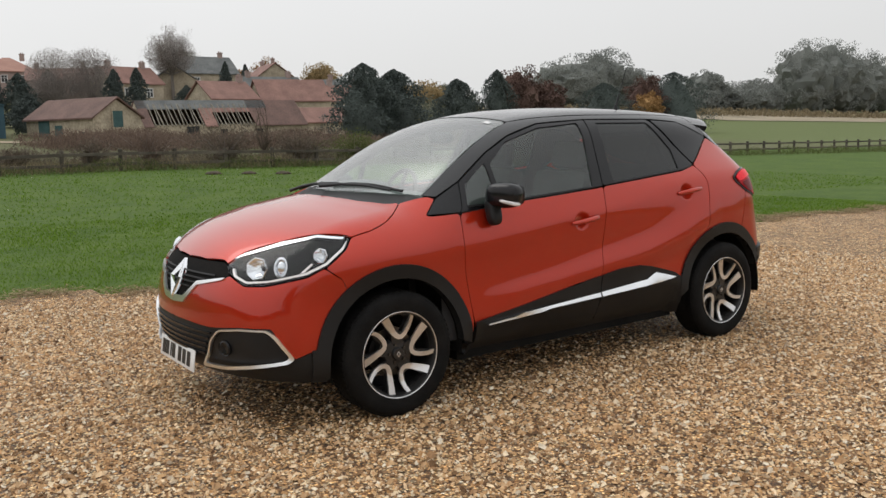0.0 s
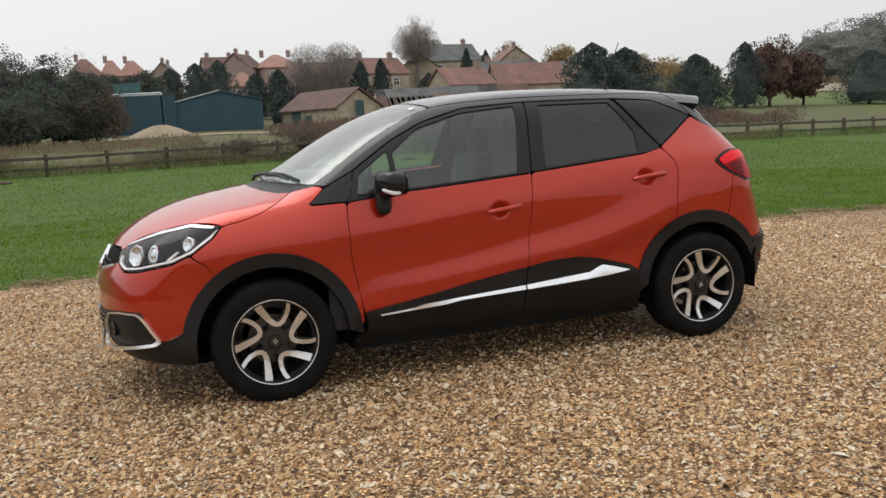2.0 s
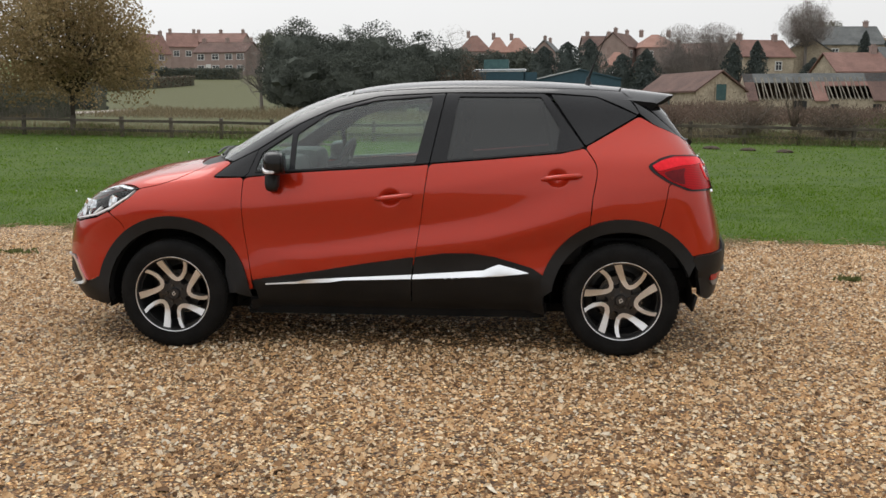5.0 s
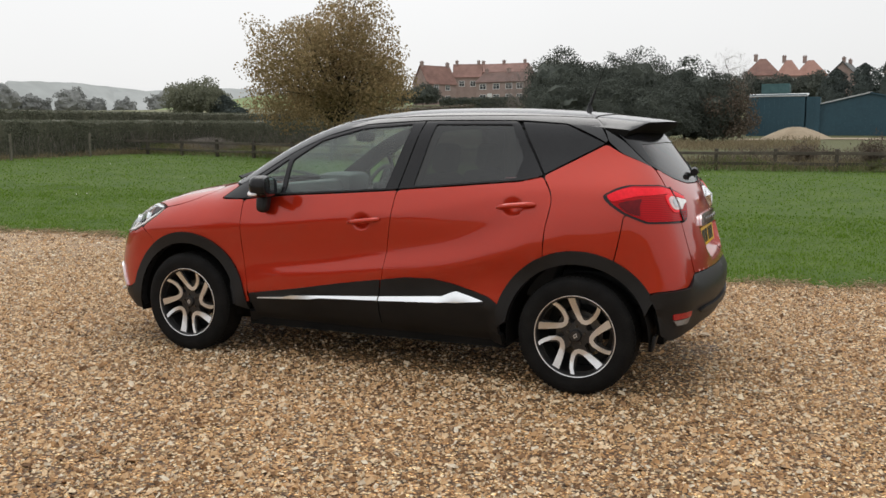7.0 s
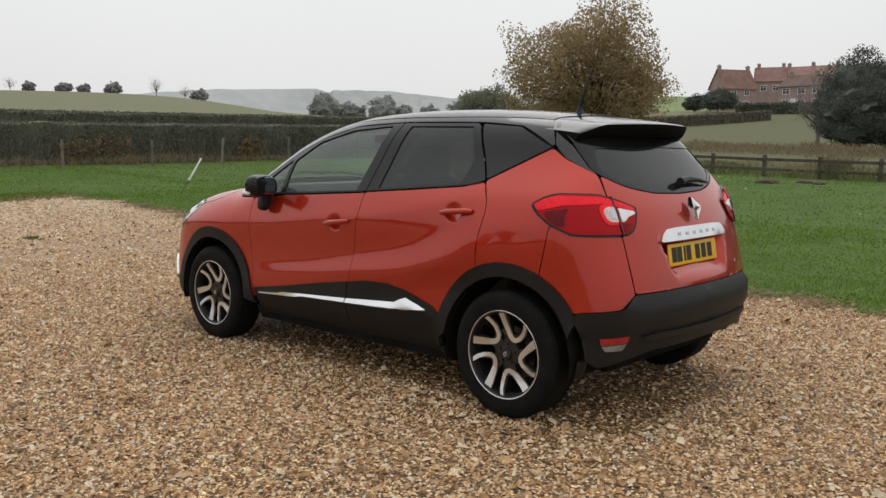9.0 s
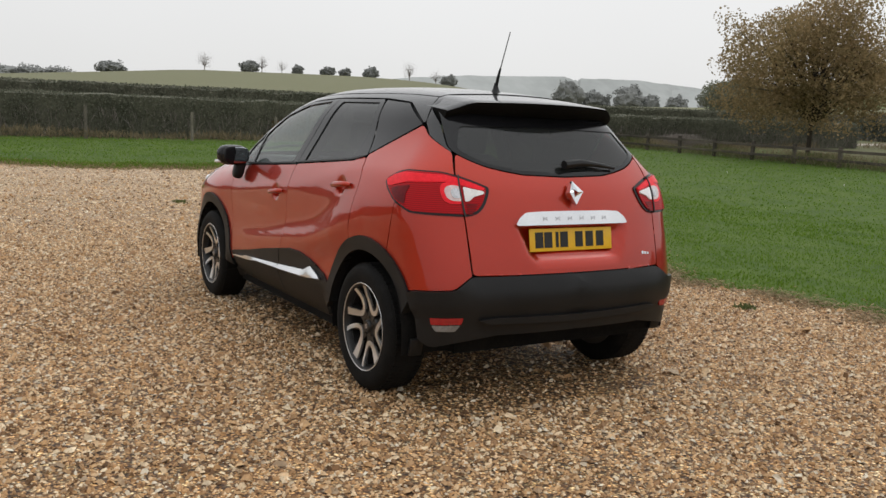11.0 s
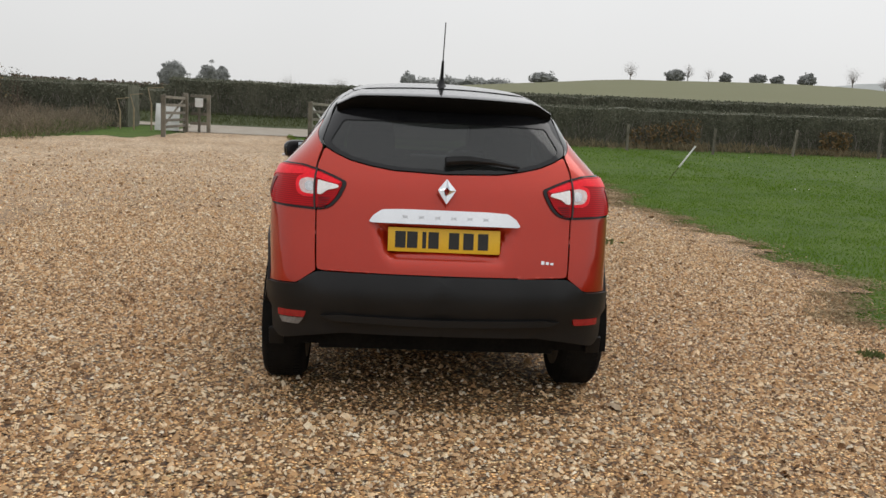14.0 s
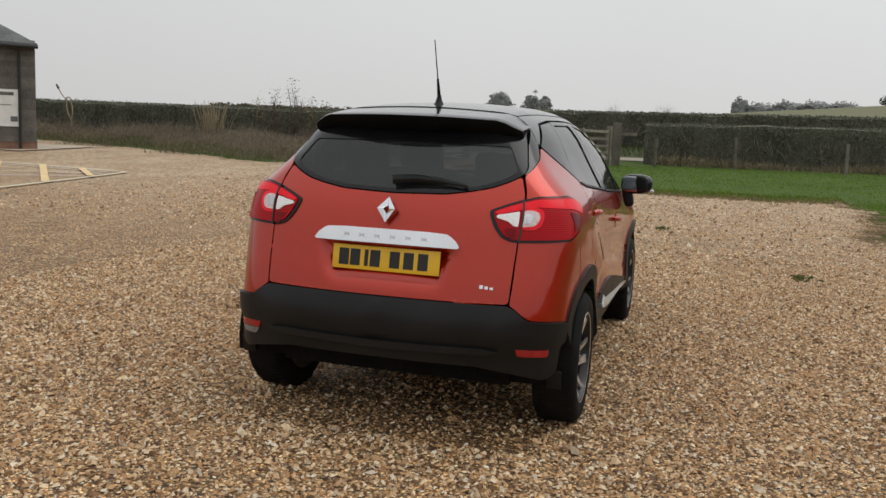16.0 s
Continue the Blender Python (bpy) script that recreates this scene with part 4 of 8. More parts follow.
panel("grille_chrome", [F(0, 0.598), F(-0.135, 0.609), F(-0.25, 0.708), F(-0.44, 0.748), F(-0.452, 0.760), F(-0.24, 0.726), F(-0.165, 0.664), F(-0.125, 0.640), F(0, 0.632)],
      "front_left", M["satin"], car, "bright chrome strip under the grille", sides="both", gap=0, out=0.008, radius=0.01, step=0.03)
panel("fog_lamp_surround", [F(-0.325, 0.325), F(-0.405, 0.455), F(-0.465, 0.514), F(-0.60, 0.532), F(-0.715, 0.532), F(-0.745, 0.50), F(-0.788, 0.385), F(-0.77, 0.366), F(-0.5, 0.330)],
      "front_left", M["satin"], car, "satin chrome fog lamp surround", sides="pair", out=0.012, step=0.03, radius=0.02, shape=lambda q: 0.022 * np.clip((0.385 - q[:, 1]) / 0.05, 0, 1),
      holes=[[F(-0.356, 0.343), F(-0.419, 0.451), F(-0.471, 0.503), F(-0.60, 0.520), F(-0.710, 0.520), F(-0.736, 0.489), F(-0.774, 0.395), F(-0.761, 0.382), F(-0.5, 0.346)]])
panel("fog_lamp_recess", [F(-0.36, 0.340), F(-0.42, 0.455), F(-0.472, 0.505), F(-0.60, 0.522), F(-0.712, 0.522), F(-0.738, 0.488), F(-0.776, 0.385), F(-0.5, 0.342)],
      "front_left", M["plastic"], car, sides="pair", out=-0.030, step=0.04, thick=0)
for s in (-1, 1):
    p, nr = F(-0.50, 0.425), Vector((-0.85, s * 0.35, 0.0)).normalized()
    m = Matrix.Translation((p[0] + 0.0, s * abs(p[1]), p[2])) @ nr.to_track_quat("Z", "Y").to_matrix().to_4x4()
    part("fog_lamp", add_lathe(bmesh.new(), [(0.0, 0.004), (0.03, 0.010), (0.036, 0.006), (0.040, 0.008), (0.040, -0.02)], m, 24), M["piano"], car, "small round fog lamp")

# headlights
HEAD = [F(-0.404, 0.813), F(-0.440, 0.872), T(-1.80, -0.565), T(-1.65, -0.665), S(-1.53, 0.948), S(-1.515, 0.94), S(-1.56, 0.893), S(-1.675, 0.815), S(-1.78, 0.772), F(-0.68, 0.737), F(-0.585, 0.732), F(-0.47, 0.775)]


def shrunk(pts, k):
    c = sum(pts) / len(pts)
    return [c + (p - c) * k for p in pts]


heads = panel("headlight", HEAD, "front_left", M["underbody"], car, "swept-back clear headlight with chrome details", sides="pair", out=-0.045, thick=0, gap=-0.004, radius=0.01, step=0.03)
panel("lens", HEAD, "front_left", M["lens"], heads, "clear lamp lens", sides="pair", out=0.001, thick=0.01, radius=0.012, step=0.03)
panel("light_strip", [S(-1.535, 0.930), S(-1.582, 0.893), S(-1.68, 0.832), S(-1.78, 0.792), F(-0.68, 0.759), F(-0.59, 0.752), F(-0.505, 0.778), F(-0.470, 0.806), F(-0.464, 0.800), F(-0.502, 0.769), F(-0.59, 0.743),
                      F(-0.675, 0.750), S(-1.775, 0.783), S(-1.675, 0.823), S(-1.576, 0.886)][::-1],
      "front_left", M["reverse_lens"], heads, "white running light strip", sides="pair", out=0.003, gap=0, radius=0.003, step=0.02)
panel("light_tick", [S(-1.80, 0.792), S(-1.745, 0.832), S(-1.735, 0.832), S(-1.785, 0.792)], "front_left", M["reverse_lens"], heads, sides="pair", out=0.003, gap=0, radius=0.002, step=0.02)
panel("chrome_brow", [F(-0.425, 0.843), F(-0.448, 0.865), T(-1.80, -0.575), T(-1.65, -0.675), S(-1.545, 0.940), S(-1.558, 0.931), T(-1.664, -0.688), T(-1.822, -0.594), F(-0.460, 0.857)],
      "front_left", M["chrome"], heads, "chrome upper brow", sides="pair", out=0.003, gap=0, radius=0.006, step=0.03)
panel("inner_reflector", [F(-0.46, 0.800), F(-0.52, 0.840), F(-0.62, 0.872), S(-1.72, 0.880), S(-1.66, 0.868), S(-1.73, 0.812), F(-0.68, 0.770), F(-0.58, 0.762)], "front_left", M["underbody"], heads,
      "dark inner bezel", sides="pair", out=-0.036, gap=0, thick=0.006, radius=0.02, step=0.03)
for s, head in zip((-1, 1), heads):
    for (y, z, r, mat, nm) in ((0.592, 0.812, 0.054, "chrome", "reflector"), (0.690, 0.822, 0.046, "chrome", "projector"), (0.772, 0.868, 0.036, "chrome", "indicator")):
        p = F(-y, z)
        nr = Vector((-0.75, s * 0.6, 0.28)).normalized()
        m = Matrix.Translation(Vector((p[0], s * y, z)) - nr * 0.036) @ nr.to_track_quat("Z", "Y").to_matrix().to_4x4()
        prof = [(0.0, 0.002), (r * 0.35, 0.004), (r * 0.7, 0.014), (r, 0.026), (r * 1.08, 0.024), (r * 1.08, 0.0)] if nm != "projector" else \
               [(0.0, 0.026), (r * 0.4, 0.023), (r * 0.68, 0.012), (r * 0.72, 0.010), (r * 0.78, 0.020), (r, 0.018), (r, 0.0)]
        wide = Matrix.Diagonal((0.78, 1.1, 1, 1)) if nm == "projector" else Matrix.Identity(4)
        part(nm, add_lathe(bmesh.new(), prof, m @ wide, 24 if nm == "projector" else 7), M[mat], head, smooth=nm == "projector")

# glasshouse
panel("windscreen", whole([T(-1.225, 0), T(-1.19, -0.25), T(-1.11, -0.48), T(-1.02, -0.648), T(-0.76, -0.588), T(-0.5, -0.525), T(-0.28, -0.468), T(-0.30, -0.3), T(-0.325, 0)]),
      "top", M["screen"], car, "large raked windscreen", out=-0.003, thick=0.004, radius=0.02)
panel("windscreen_sticker", [T(-0.335, -0.36), T(-0.338, -0.415), T(-0.372, -0.420), T(-0.370, -0.364)], "top", M["plate_white"], car, "small pale sticker inside the windscreen", out=0.001, thick=0.002, radius=0.003, step=0.02)
panel("cowl", whole([T(-1.298, 0), T(-1.285, -0.2), T(-1.25, -0.40), T(-1.185, -0.56), T(-1.13, -0.635), T(-1.02, -0.655), T(-1.10, -0.48), T(-1.175, -0.25), T(-1.205, 0)]),
      "top", M["plastic"], car, out=-0.010, radius=0.01, step=0.04)
panel("roof", whole([T(-0.318, 0), T(-0.295, -0.3), T(-0.272, -0.468), T(0.0, -0.485), T(0.6, -0.49), T(1.0, -0.475), T(1.30, -0.452), T(1.335, -0.25), T(1.345, 0)]),
      "top", M["black_gloss"], car, "glossy black roof", radius=0.01, step=0.06)
panel("roof_rail", [T(-1.015, -0.652), T(-0.76, -0.592), T(-0.5, -0.529), T(-0.274, -0.472), T(0.0, -0.489), T(0.6, -0.494), T(1.0, -0.479), T(1.305, -0.456), S(1.405, 1.372), S(1.395, 1.36),
                    S(1.16, 1.466), S(0.9, 1.487), S(0.3, 1.494), S(-0.10, 1.475), S(-0.36, 1.409), S(-0.56, 1.319), S(-0.80, 1.172), S(-0.955, 1.098)],
      "rail", M["black_gloss"], car, sides="pair", radius=0.012)
panel("pillar_corner", [S(-1.058, 1.012), S(-0.96, 1.090), S(-0.80, 1.168), S(-0.842, 1.03), S(-0.868, 1.014)], "side", M["piano"], car, sides="pair", radius=0.008)
FG = [S(-0.566, 1.058), S(-0.566, 1.255), S(-0.395, 1.374), S(-0.123, 1.446), S(0.215, 1.471), S(0.205, 1.40), S(0.13, 1.093)]
QG = [S(-0.80, 1.045), S(-0.77, 1.150), S(-0.60, 1.262), S(-0.60, 1.056)]
panel("window_frame", [S(-0.866, 1.012), S(-0.842, 1.03), S(-0.797, 1.168), S(-0.56, 1.315), S(-0.36, 1.405), S(-0.10, 1.471), S(0.292, 1.490), S(0.214, 1.092), S(0.18, 1.087), S(-0.215, 1.062), S(-0.54, 1.044)],
      "side", M["piano"], fdoor, sides="pair", holes=[FG, QG], radius=0.012)
panel("window", FG, "side", M["glass"], fdoor, "clear front door window", sides="pair", out=-0.006, thick=0.003, gap=-0.002, radius=0.012)
panel("quarter_window", QG, "side", M["glass"], fdoor, sides="pair", out=-0.006, thick=0.003, gap=-0.002, radius=0.012)
RG = [S(0.314, 1.115), S(0.372, 1.468), S(0.844, 1.463), S(0.950, 1.285), S(0.930, 1.162)]
panel("window_frame", [S(0.218, 1.093), S(0.296, 1.490), S(0.86, 1.484), S(0.888, 1.470), S(1.088, 1.184), S(0.96, 1.152), S(0.583, 1.121)],
      "side", M["piano"], rdoor, sides="pair", holes=[RG], radius=0.01)
panel("window", RG, "side", M["privacy"], rdoor, "dark tinted rear door window", sides="pair", out=-0.006, thick=0.003, gap=-0.002, radius=0.014)
panel("rear_quarter_window", [S(0.90, 1.478), S(1.16, 1.460), S(1.395, 1.355), S(1.094, 1.188)], "side", M["piano"], car, "gloss black fixed rear quarter window", sides="pair", radius=0.012, out=0.002)
panel("belt_seal", [S(-0.80, 1.037), S(-0.54, 1.046), S(-0.215, 1.064), S(0.205, 1.091), S(0.205, 1.099), S(-0.215, 1.073), S(-0.54, 1.055), S(-0.80, 1.045)], "side", M["plastic"],
      fdoor, sides="pair", out=0.006, radius=0.003, gap=0)
panel("belt_seal", [S(0.225, 1.094), S(0.583, 1.122), S(0.96, 1.152), S(1.07, 1.172), S(1.06, 1.180), S(0.96, 1.162), S(0.583, 1.131), S(0.227, 1.103)], "side", M["plastic"],
      rdoor, sides="pair", out=0.006, radius=0.003, gap=0)

# lower cladding, chrome strips, sills, arch trims
panel("door_cladding", [S(-0.80, 0.295), S(-0.815, 0.421), S(-0.43, 0.478), S(-0.168, 0.523), S(0.096, 0.562), S(0.132, 0.566), S(0.117, 0.44), S(0.108, 0.295)], "side", M["plastic"], fdoor,
      "grained black lower door cladding", sides="pair", out=0.010, thick=0.02, radius=0.01)
panel("door_cladding", [S(0.112, 0.295), S(0.121, 0.44), S(0.137, 0.567), S(0.296, 0.590), S(0.464, 0.592), S(0.597, 0.569), S(0.80, 0.51), S(0.862, 0.47), S(0.87, 0.295)], "side", M["plastic"], rdoor,
      "grained black lower door cladding", sides="pair", out=0.010, thick=0.02, radius=0.01)
panel("chrome_strip", [S(-0.737, 0.410), S(-0.3, 0.440), S(0.118, 0.464), S(0.114, 0.440), S(-0.3, 0.426), S(-0.737, 0.404)], "side", M["satin"], fdoor, "bright chrome strip", sides="pair", out=0.014, thick=0.014, radius=0.003, gap=0, step=0.02,
      shape=lambda q: 0.016 * np.clip((0.455 + 0.06 * q[:, 0] * 0.5 - q[:, 1]) / 0.03, 0, 1))
panel("chrome_strip", [S(0.126, 0.465), S(0.528, 0.493), S(0.575, 0.514), S(0.615, 0.528), S(0.700, 0.506), S(0.787, 0.481), S(0.629, 0.463), S(0.122, 0.440)], "side", M["satin"], rdoor, "bright chrome strip", sides="pair", out=0.014, thick=0.014, radius=0.004, gap=0, step=0.02,
      shape=lambda q: 0.020 * np.clip((0.462 + 0.07 * (q[:, 0] - 0.12) + 0.03 * np.exp(-((q[:, 0] - 0.63) / 0.09) ** 2) - q[:, 1]) / 0.035, 0, 1))
panel("sill", [S(-0.85, 0.225), S(-0.84, 0.293), S(0.87, 0.293), S(0.875, 0.225)], "side", M["plastic"], car, sides="pair", out=-0.002, thick=0.03, radius=0.01)
panel("wheel_arch_trim", arch(FRONT, 0.466, 5, 168, 26) + [S(-1.780, 0.42), S(-1.780, 0.262), S(-1.71, 0.258)] + arch(FRONT, 0.392, 188, 2, 28) + [S(-0.83, 0.31)], "side", M["plastic"], car, sides="pair", out=0.012, thick=0.05, radius=0.004, step=0.04)
panel("wheel_arch_trim", arch(REAR, 0.466, 28, 168, 26) + [S(0.85, 0.33)] + arch(REAR, 0.392, 172, 20, 26) + [S(1.69, 0.50)], "side", M["plastic"], car, sides="pair", out=0.012, thick=0.05, radius=0.004, step=0.04)

# rear end
hatch = panel("tailgate", whole([R(0, 1.120), R(-0.25, 1.128), R(-0.36, 1.145), R(-0.45, 1.165), R(-0.52, 1.193), R(-0.572, 1.222), R(-0.601, 1.138), R(-0.595, 0.94), R(-0.583, 0.668), R(-0.3, 0.667), R(0, 0.667)]),
              "rear", M["paint"], car, "orange-red tailgate with dark rear window", radius=0.02, step=0.028,
              shape=lambda q: -0.046 * np.clip((0.275 + 0.35 * (q[:, 1] - 0.74) - np.abs(q[:, 0])) / 0.03, 0, 1) * np.clip((0.91 - q[:, 1]) / 0.02, 0, 1) * np.clip((q[:, 1] - 0.722) / 0.045, 0, 1))
RW = whole([R(0, 1.142), R(-0.25, 1.150), R(-0.36, 1.167), R(-0.44, 1.187), R(-0.505, 1.214), R(-0.545, 1.243), R(-0.540, 1.262), R(-0.490, 1.350), R(0, 1.358)])
panel("rear_window_surround", whole([R(0, 1.123), R(-0.25, 1.131), R(-0.36, 1.148), R(-0.45, 1.168), R(-0.52, 1.196), R(-0.574, 1.226), R(-0.585, 1.255), R(-0.555, 1.36), R(-0.525, 1.44), R(-0.36, 1.475), R(0, 1.482)]),
      "rear", M["piano"], hatch, radius=0.015, holes=[RW], step=0.045)
panel("rear_window", RW, "rear", M["privacy"], hatch, "dark tinted rear window", out=-0.004, thick=0.003, gap=-0.002, radius=0.015)
panel("hatch_pillar", [S(1.41, 1.368), T(1.315, -0.452), T(1.40, -0.445), R(-0.532, 1.44), R(-0.560, 1.36), R(-0.590, 1.255), R(-0.580, 1.228), S(1.49, 1.305)],
      "rear_left", M["black_gloss"], hatch, sides="pair", radius=0.01, gap=-0.002)


def spoiler_mesh(under):
    """The roof spoiler: a thin wing that carries the roof line back over the rear window."""
    bm = bmesh.new()
    rows = []
    ys = [-0.53 + 1.06 * k / 28 for k in range(29)]
    for y in ys:
        a = abs(y) / 0.53
        x0 = 1.345 - 0.05 * a * a
        x1 = 1.672 - 0.115 * a**2 - 0.05 * a**8
        ring = []
        for s in (0, 0.25, 0.5, 0.75, 0.95, 1.0):
            x = x0 + (x1 - x0) * s
            z = float(TOP(x - 0.24 * y * y)) - 0.15 * y * y - 0.045 * max(0, a - 0.82) / 0.18 - 0.004
            ring.append(Vector((x, y, z - (0.004 if s == 1.0 else 0))))
        x, z = ring[-1].x, ring[-1].z
        ring += [Vector((x - 0.012, y, z - 0.020)), Vector((x - 0.06, y, z - 0.052)), Vector((x - 0.14, y, z - 0.080)), Vector((x0 + 0.02, y, ring[0].z - 0.03))]
        rows.append([bm.verts.new(p) for p in ring])
    for a, b in zip(rows, rows[1:]):
        for k in (range(5, len(a) - 1) if under else range(5)):
            bm.faces.new((a[k], a[k + 1], b[k + 1], b[k]))
    if under:
        bm.faces.new(rows[0])
        bm.faces.new(rows[-1][::-1])
    bmesh.ops.delete(bm, geom=[v for v in bm.verts if not v.link_faces], context="VERTS")
    return bm


spoiler = part("spoiler", spoiler_mesh(False), M["black_gloss"], hatch, "gloss black roof spoiler")
part("spoiler_underside", spoiler_mesh(True), M["underbody"], hatch)
part("brake_light", box((0.012, 0.26, 0.014), pose(1.628, 0, 1.456, 0, 20, 0), 0.003), M["red_lens"], hatch, "thin red high brake light")
TAILL = [S(1.430, 1.080), S(1.50, 1.118), S(1.56, 1.134), R(-0.66, 1.132), R(-0.589, 1.114), R(-0.52, 1.090), R(-0.462, 1.066), R(-0.466, 1.045), R(-0.490, 0.995), R(-0.527, 0.952), R(-0.581, 0.937), R(-0.66, 0.940), S(1.66, 0.945), S(1.548, 0.990), S(1.47, 1.04)]
tails = panel("tail_light", TAILL, "rear_left", M["piano"], car, "red and clear wraparound tail light", sides="pair", out=0.006, gap=-0.003, radius=0.02, step=0.03, thick=0.016)
panel("lens", shrunk(TAILL, 0.96), "rear_left", M["red_lens"], tails, "red lamp lens", sides="pair", out=0.012, gap=0.003, radius=0.02, step=0.03)
panel("light_guide", [S(1.452, 1.080), S(1.505, 1.106), S(1.56, 1.120), R(-0.66, 1.118), R(-0.592, 1.101), R(-0.525, 1.078), R(-0.480, 1.060), R(-0.50, 1.052), R(-0.545, 1.062), R(-0.592, 1.073),
                      R(-0.66, 1.086), S(1.60, 1.078), S(1.55, 1.066), S(1.50, 1.054), S(1.478, 1.056)], "rear_left", M["red_guide"], tails, "bright red light guide", sides="pair", out=0.0150, gap=0, radius=0.01, step=0.03, thick=0.004)
panel("dark_cell", [S(1.515, 1.043), S(1.56, 1.056), S(1.632, 1.066), S(1.622, 1.03), S(1.632, 0.978), S(1.570, 0.995), S(1.535, 1.020)], "rear_left", M["dark_red"], tails, "dark red lamp cell",
      sides="pair", out=0.0145, gap=0, radius=0.012, step=0.03, thick=0.004)
panel("clear_surround", [R(-0.604, 1.082), R(-0.650, 1.086), R(-0.684, 1.076), R(-0.692, 1.045), R(-0.684, 1.006), R(-0.66, 0.990), R(-0.604, 0.988)], "rear_left", M["red_guide"], tails,
      "bright red ring round the clear lens", sides="pair", out=0.0155, gap=0, radius=0.016, step=0.02, thick=0.004)
panel("clear_lens", [R(-0.604, 1.068), R(-0.640, 1.072), R(-0.668, 1.063), R(-0.676, 1.045), R(-0.668, 1.016), R(-0.65, 1.004), R(-0.604, 1.000)], "rear_left", M["pink_lens"], tails,
      "clear indicator lens", sides="pair", out=0.0175, gap=0, radius=0.012, step=0.02)
panel("clear_core", [R(-0.609, 1.056), R(-0.634, 1.058), R(-0.650, 1.045), R(-0.644, 1.018), R(-0.609, 1.012)], "rear_left", M["reflector"], tails, sides="pair", out=0.0195, gap=0, radius=0.01, step=0.02)
panel("reversing_lens", [R(-0.588, 1.065), R(-0.545, 1.056), R(-0.494, 1.047), R(-0.491, 1.036), R(-0.545, 1.022), R(-0.568, 1.003), R(-0.588, 1.001)], "rear_left", M["reverse_lens"], tails,
      "white reversing lens", sides="pair", out=0.0185, gap=0, radius=0.006, step=0.02)
for k in range(5):
    z = 0.990 - 0.0105 * k
    panel("lens_rib", [R(-0.584, z), R(-0.530 - 0.006 * k, z), R(-0.530 - 0.006 * k, z - 0.005), R(-0.584, z - 0.005)], "rear_left", M["dark_red"], tails, sides="pair", out=0.0150, gap=0, radius=0.001, step=0.03, thick=0.003)
panel("lamp_split", [R(-0.593, 1.118), R(-0.593, 0.935), R(-0.600, 0.935), R(-0.600, 1.118)], "rear_left", M["ink"], tails, sides="pair", out=0.0185, gap=0, radius=0.001, thick=0.01)
panel("rear_bumper", [R(0.001, 0.664), R(-0.30, 0.664), R(-0.578, 0.662), R(-0.602, 0.650), R(-0.668, 0.598), R(-0.80, 0.584), S(1.71, 0.578)] + arch(REAR, AR, 32, 4, 8) + [S(1.79, 0.325), R(-0.74, 0.322), R(-0.64, 0.345), R(-0.45, 0.378)] + [R(0.001, 0.38 + 0.036 * k) for k in range(8)],
      "rear_left", M["plastic"], car, "grained black rear bumper", sides="both", gap=0.0, radius=0.01, out=0.008, thick=0.03,
      shape=lambda q: -0.022 * np.clip((0.50 - q[:, 1]) / 0.04, 0, 1) + 0.010 * np.exp(-((q[:, 1] - 0.585) / 0.05) ** 2) - 0.012 * np.clip((q[:, 1] - 0.63) / 0.03, 0, 1))
panel("bumper_lip", whole([R(0, 0.468), R(-0.47, 0.474), R(-0.56, 0.462), R(-0.50, 0.440), R(0, 0.432)]), "rear", M["plastic"], car, out=0.012, thick=0.02, radius=0.01)
refl = panel("rear_reflector", [R(-0.625, 0.472), R(-0.765, 0.468), R(-0.760, 0.436), R(-0.635, 0.440)], "rear_left", M["reflector_red"], car, "red bumper reflector", sides="pair", out=-0.004, gap=0, radius=0.006, step=0.02)
panel("rear_fog_lamp", [R(-0.638, 0.436), R(-0.758, 0.432), R(-0.742, 0.405), R(-0.66, 0.405)], "rear_left", M["fog_lens"], car, sides="left", out=-0.006, gap=0, radius=0.006, step=0.02)
handle_bar = panel("chrome_bar", whole([R(0, 0.958), R(-0.20, 0.957), R(-0.29, 0.952), R(-0.33, 0.925), R(-0.348, 0.897), R(-0.335, 0.892), R(-0.26, 0.893), R(0, 0.894)]), "rear", M["chrome"], hatch,
                   "chrome bar over the number plate", out=0.016, thick=0.02, radius=0.012, gap=0, step=0.03)
for k in range(6):
    y = -0.185 + 0.074 * k
    panel("bar_mark", [R(y - 0.017, 0.935), R(y + 0.017, 0.935), R(y + 0.017, 0.912), R(y - 0.017, 0.912)], "rear", M["lamp_dim"], hatch, out=0.018, thick=0.003, gap=0.006, radius=0.002, step=0.02)


def plate(x, z, tilt, mat, facing, parent):
    p = part("number_plate", box((0.006, 0.52, 0.111), pose(x, 0, z, 0, tilt, 0), 0.002), mat, parent, "number plate with plain dark bars")
    for k, y in enumerate((-0.203, -0.148, -0.093, -0.050, 0.045, 0.112, 0.180)):
        w = 0.048 if k != 2 else 0.018
        off = facing * 0.004
        part("plate_bar", box((0.002, w, 0.076), pose(x, 0, z, 0, tilt, 0) @ pose(off, y * facing, 0)), M["ink"], p, smooth=False)
    return p


plate(1.872, 0.821, -9, M["plate_yellow"], 1, hatch)
plate(-2.163, 0.318, 8, M["plate_white"], -1, car)


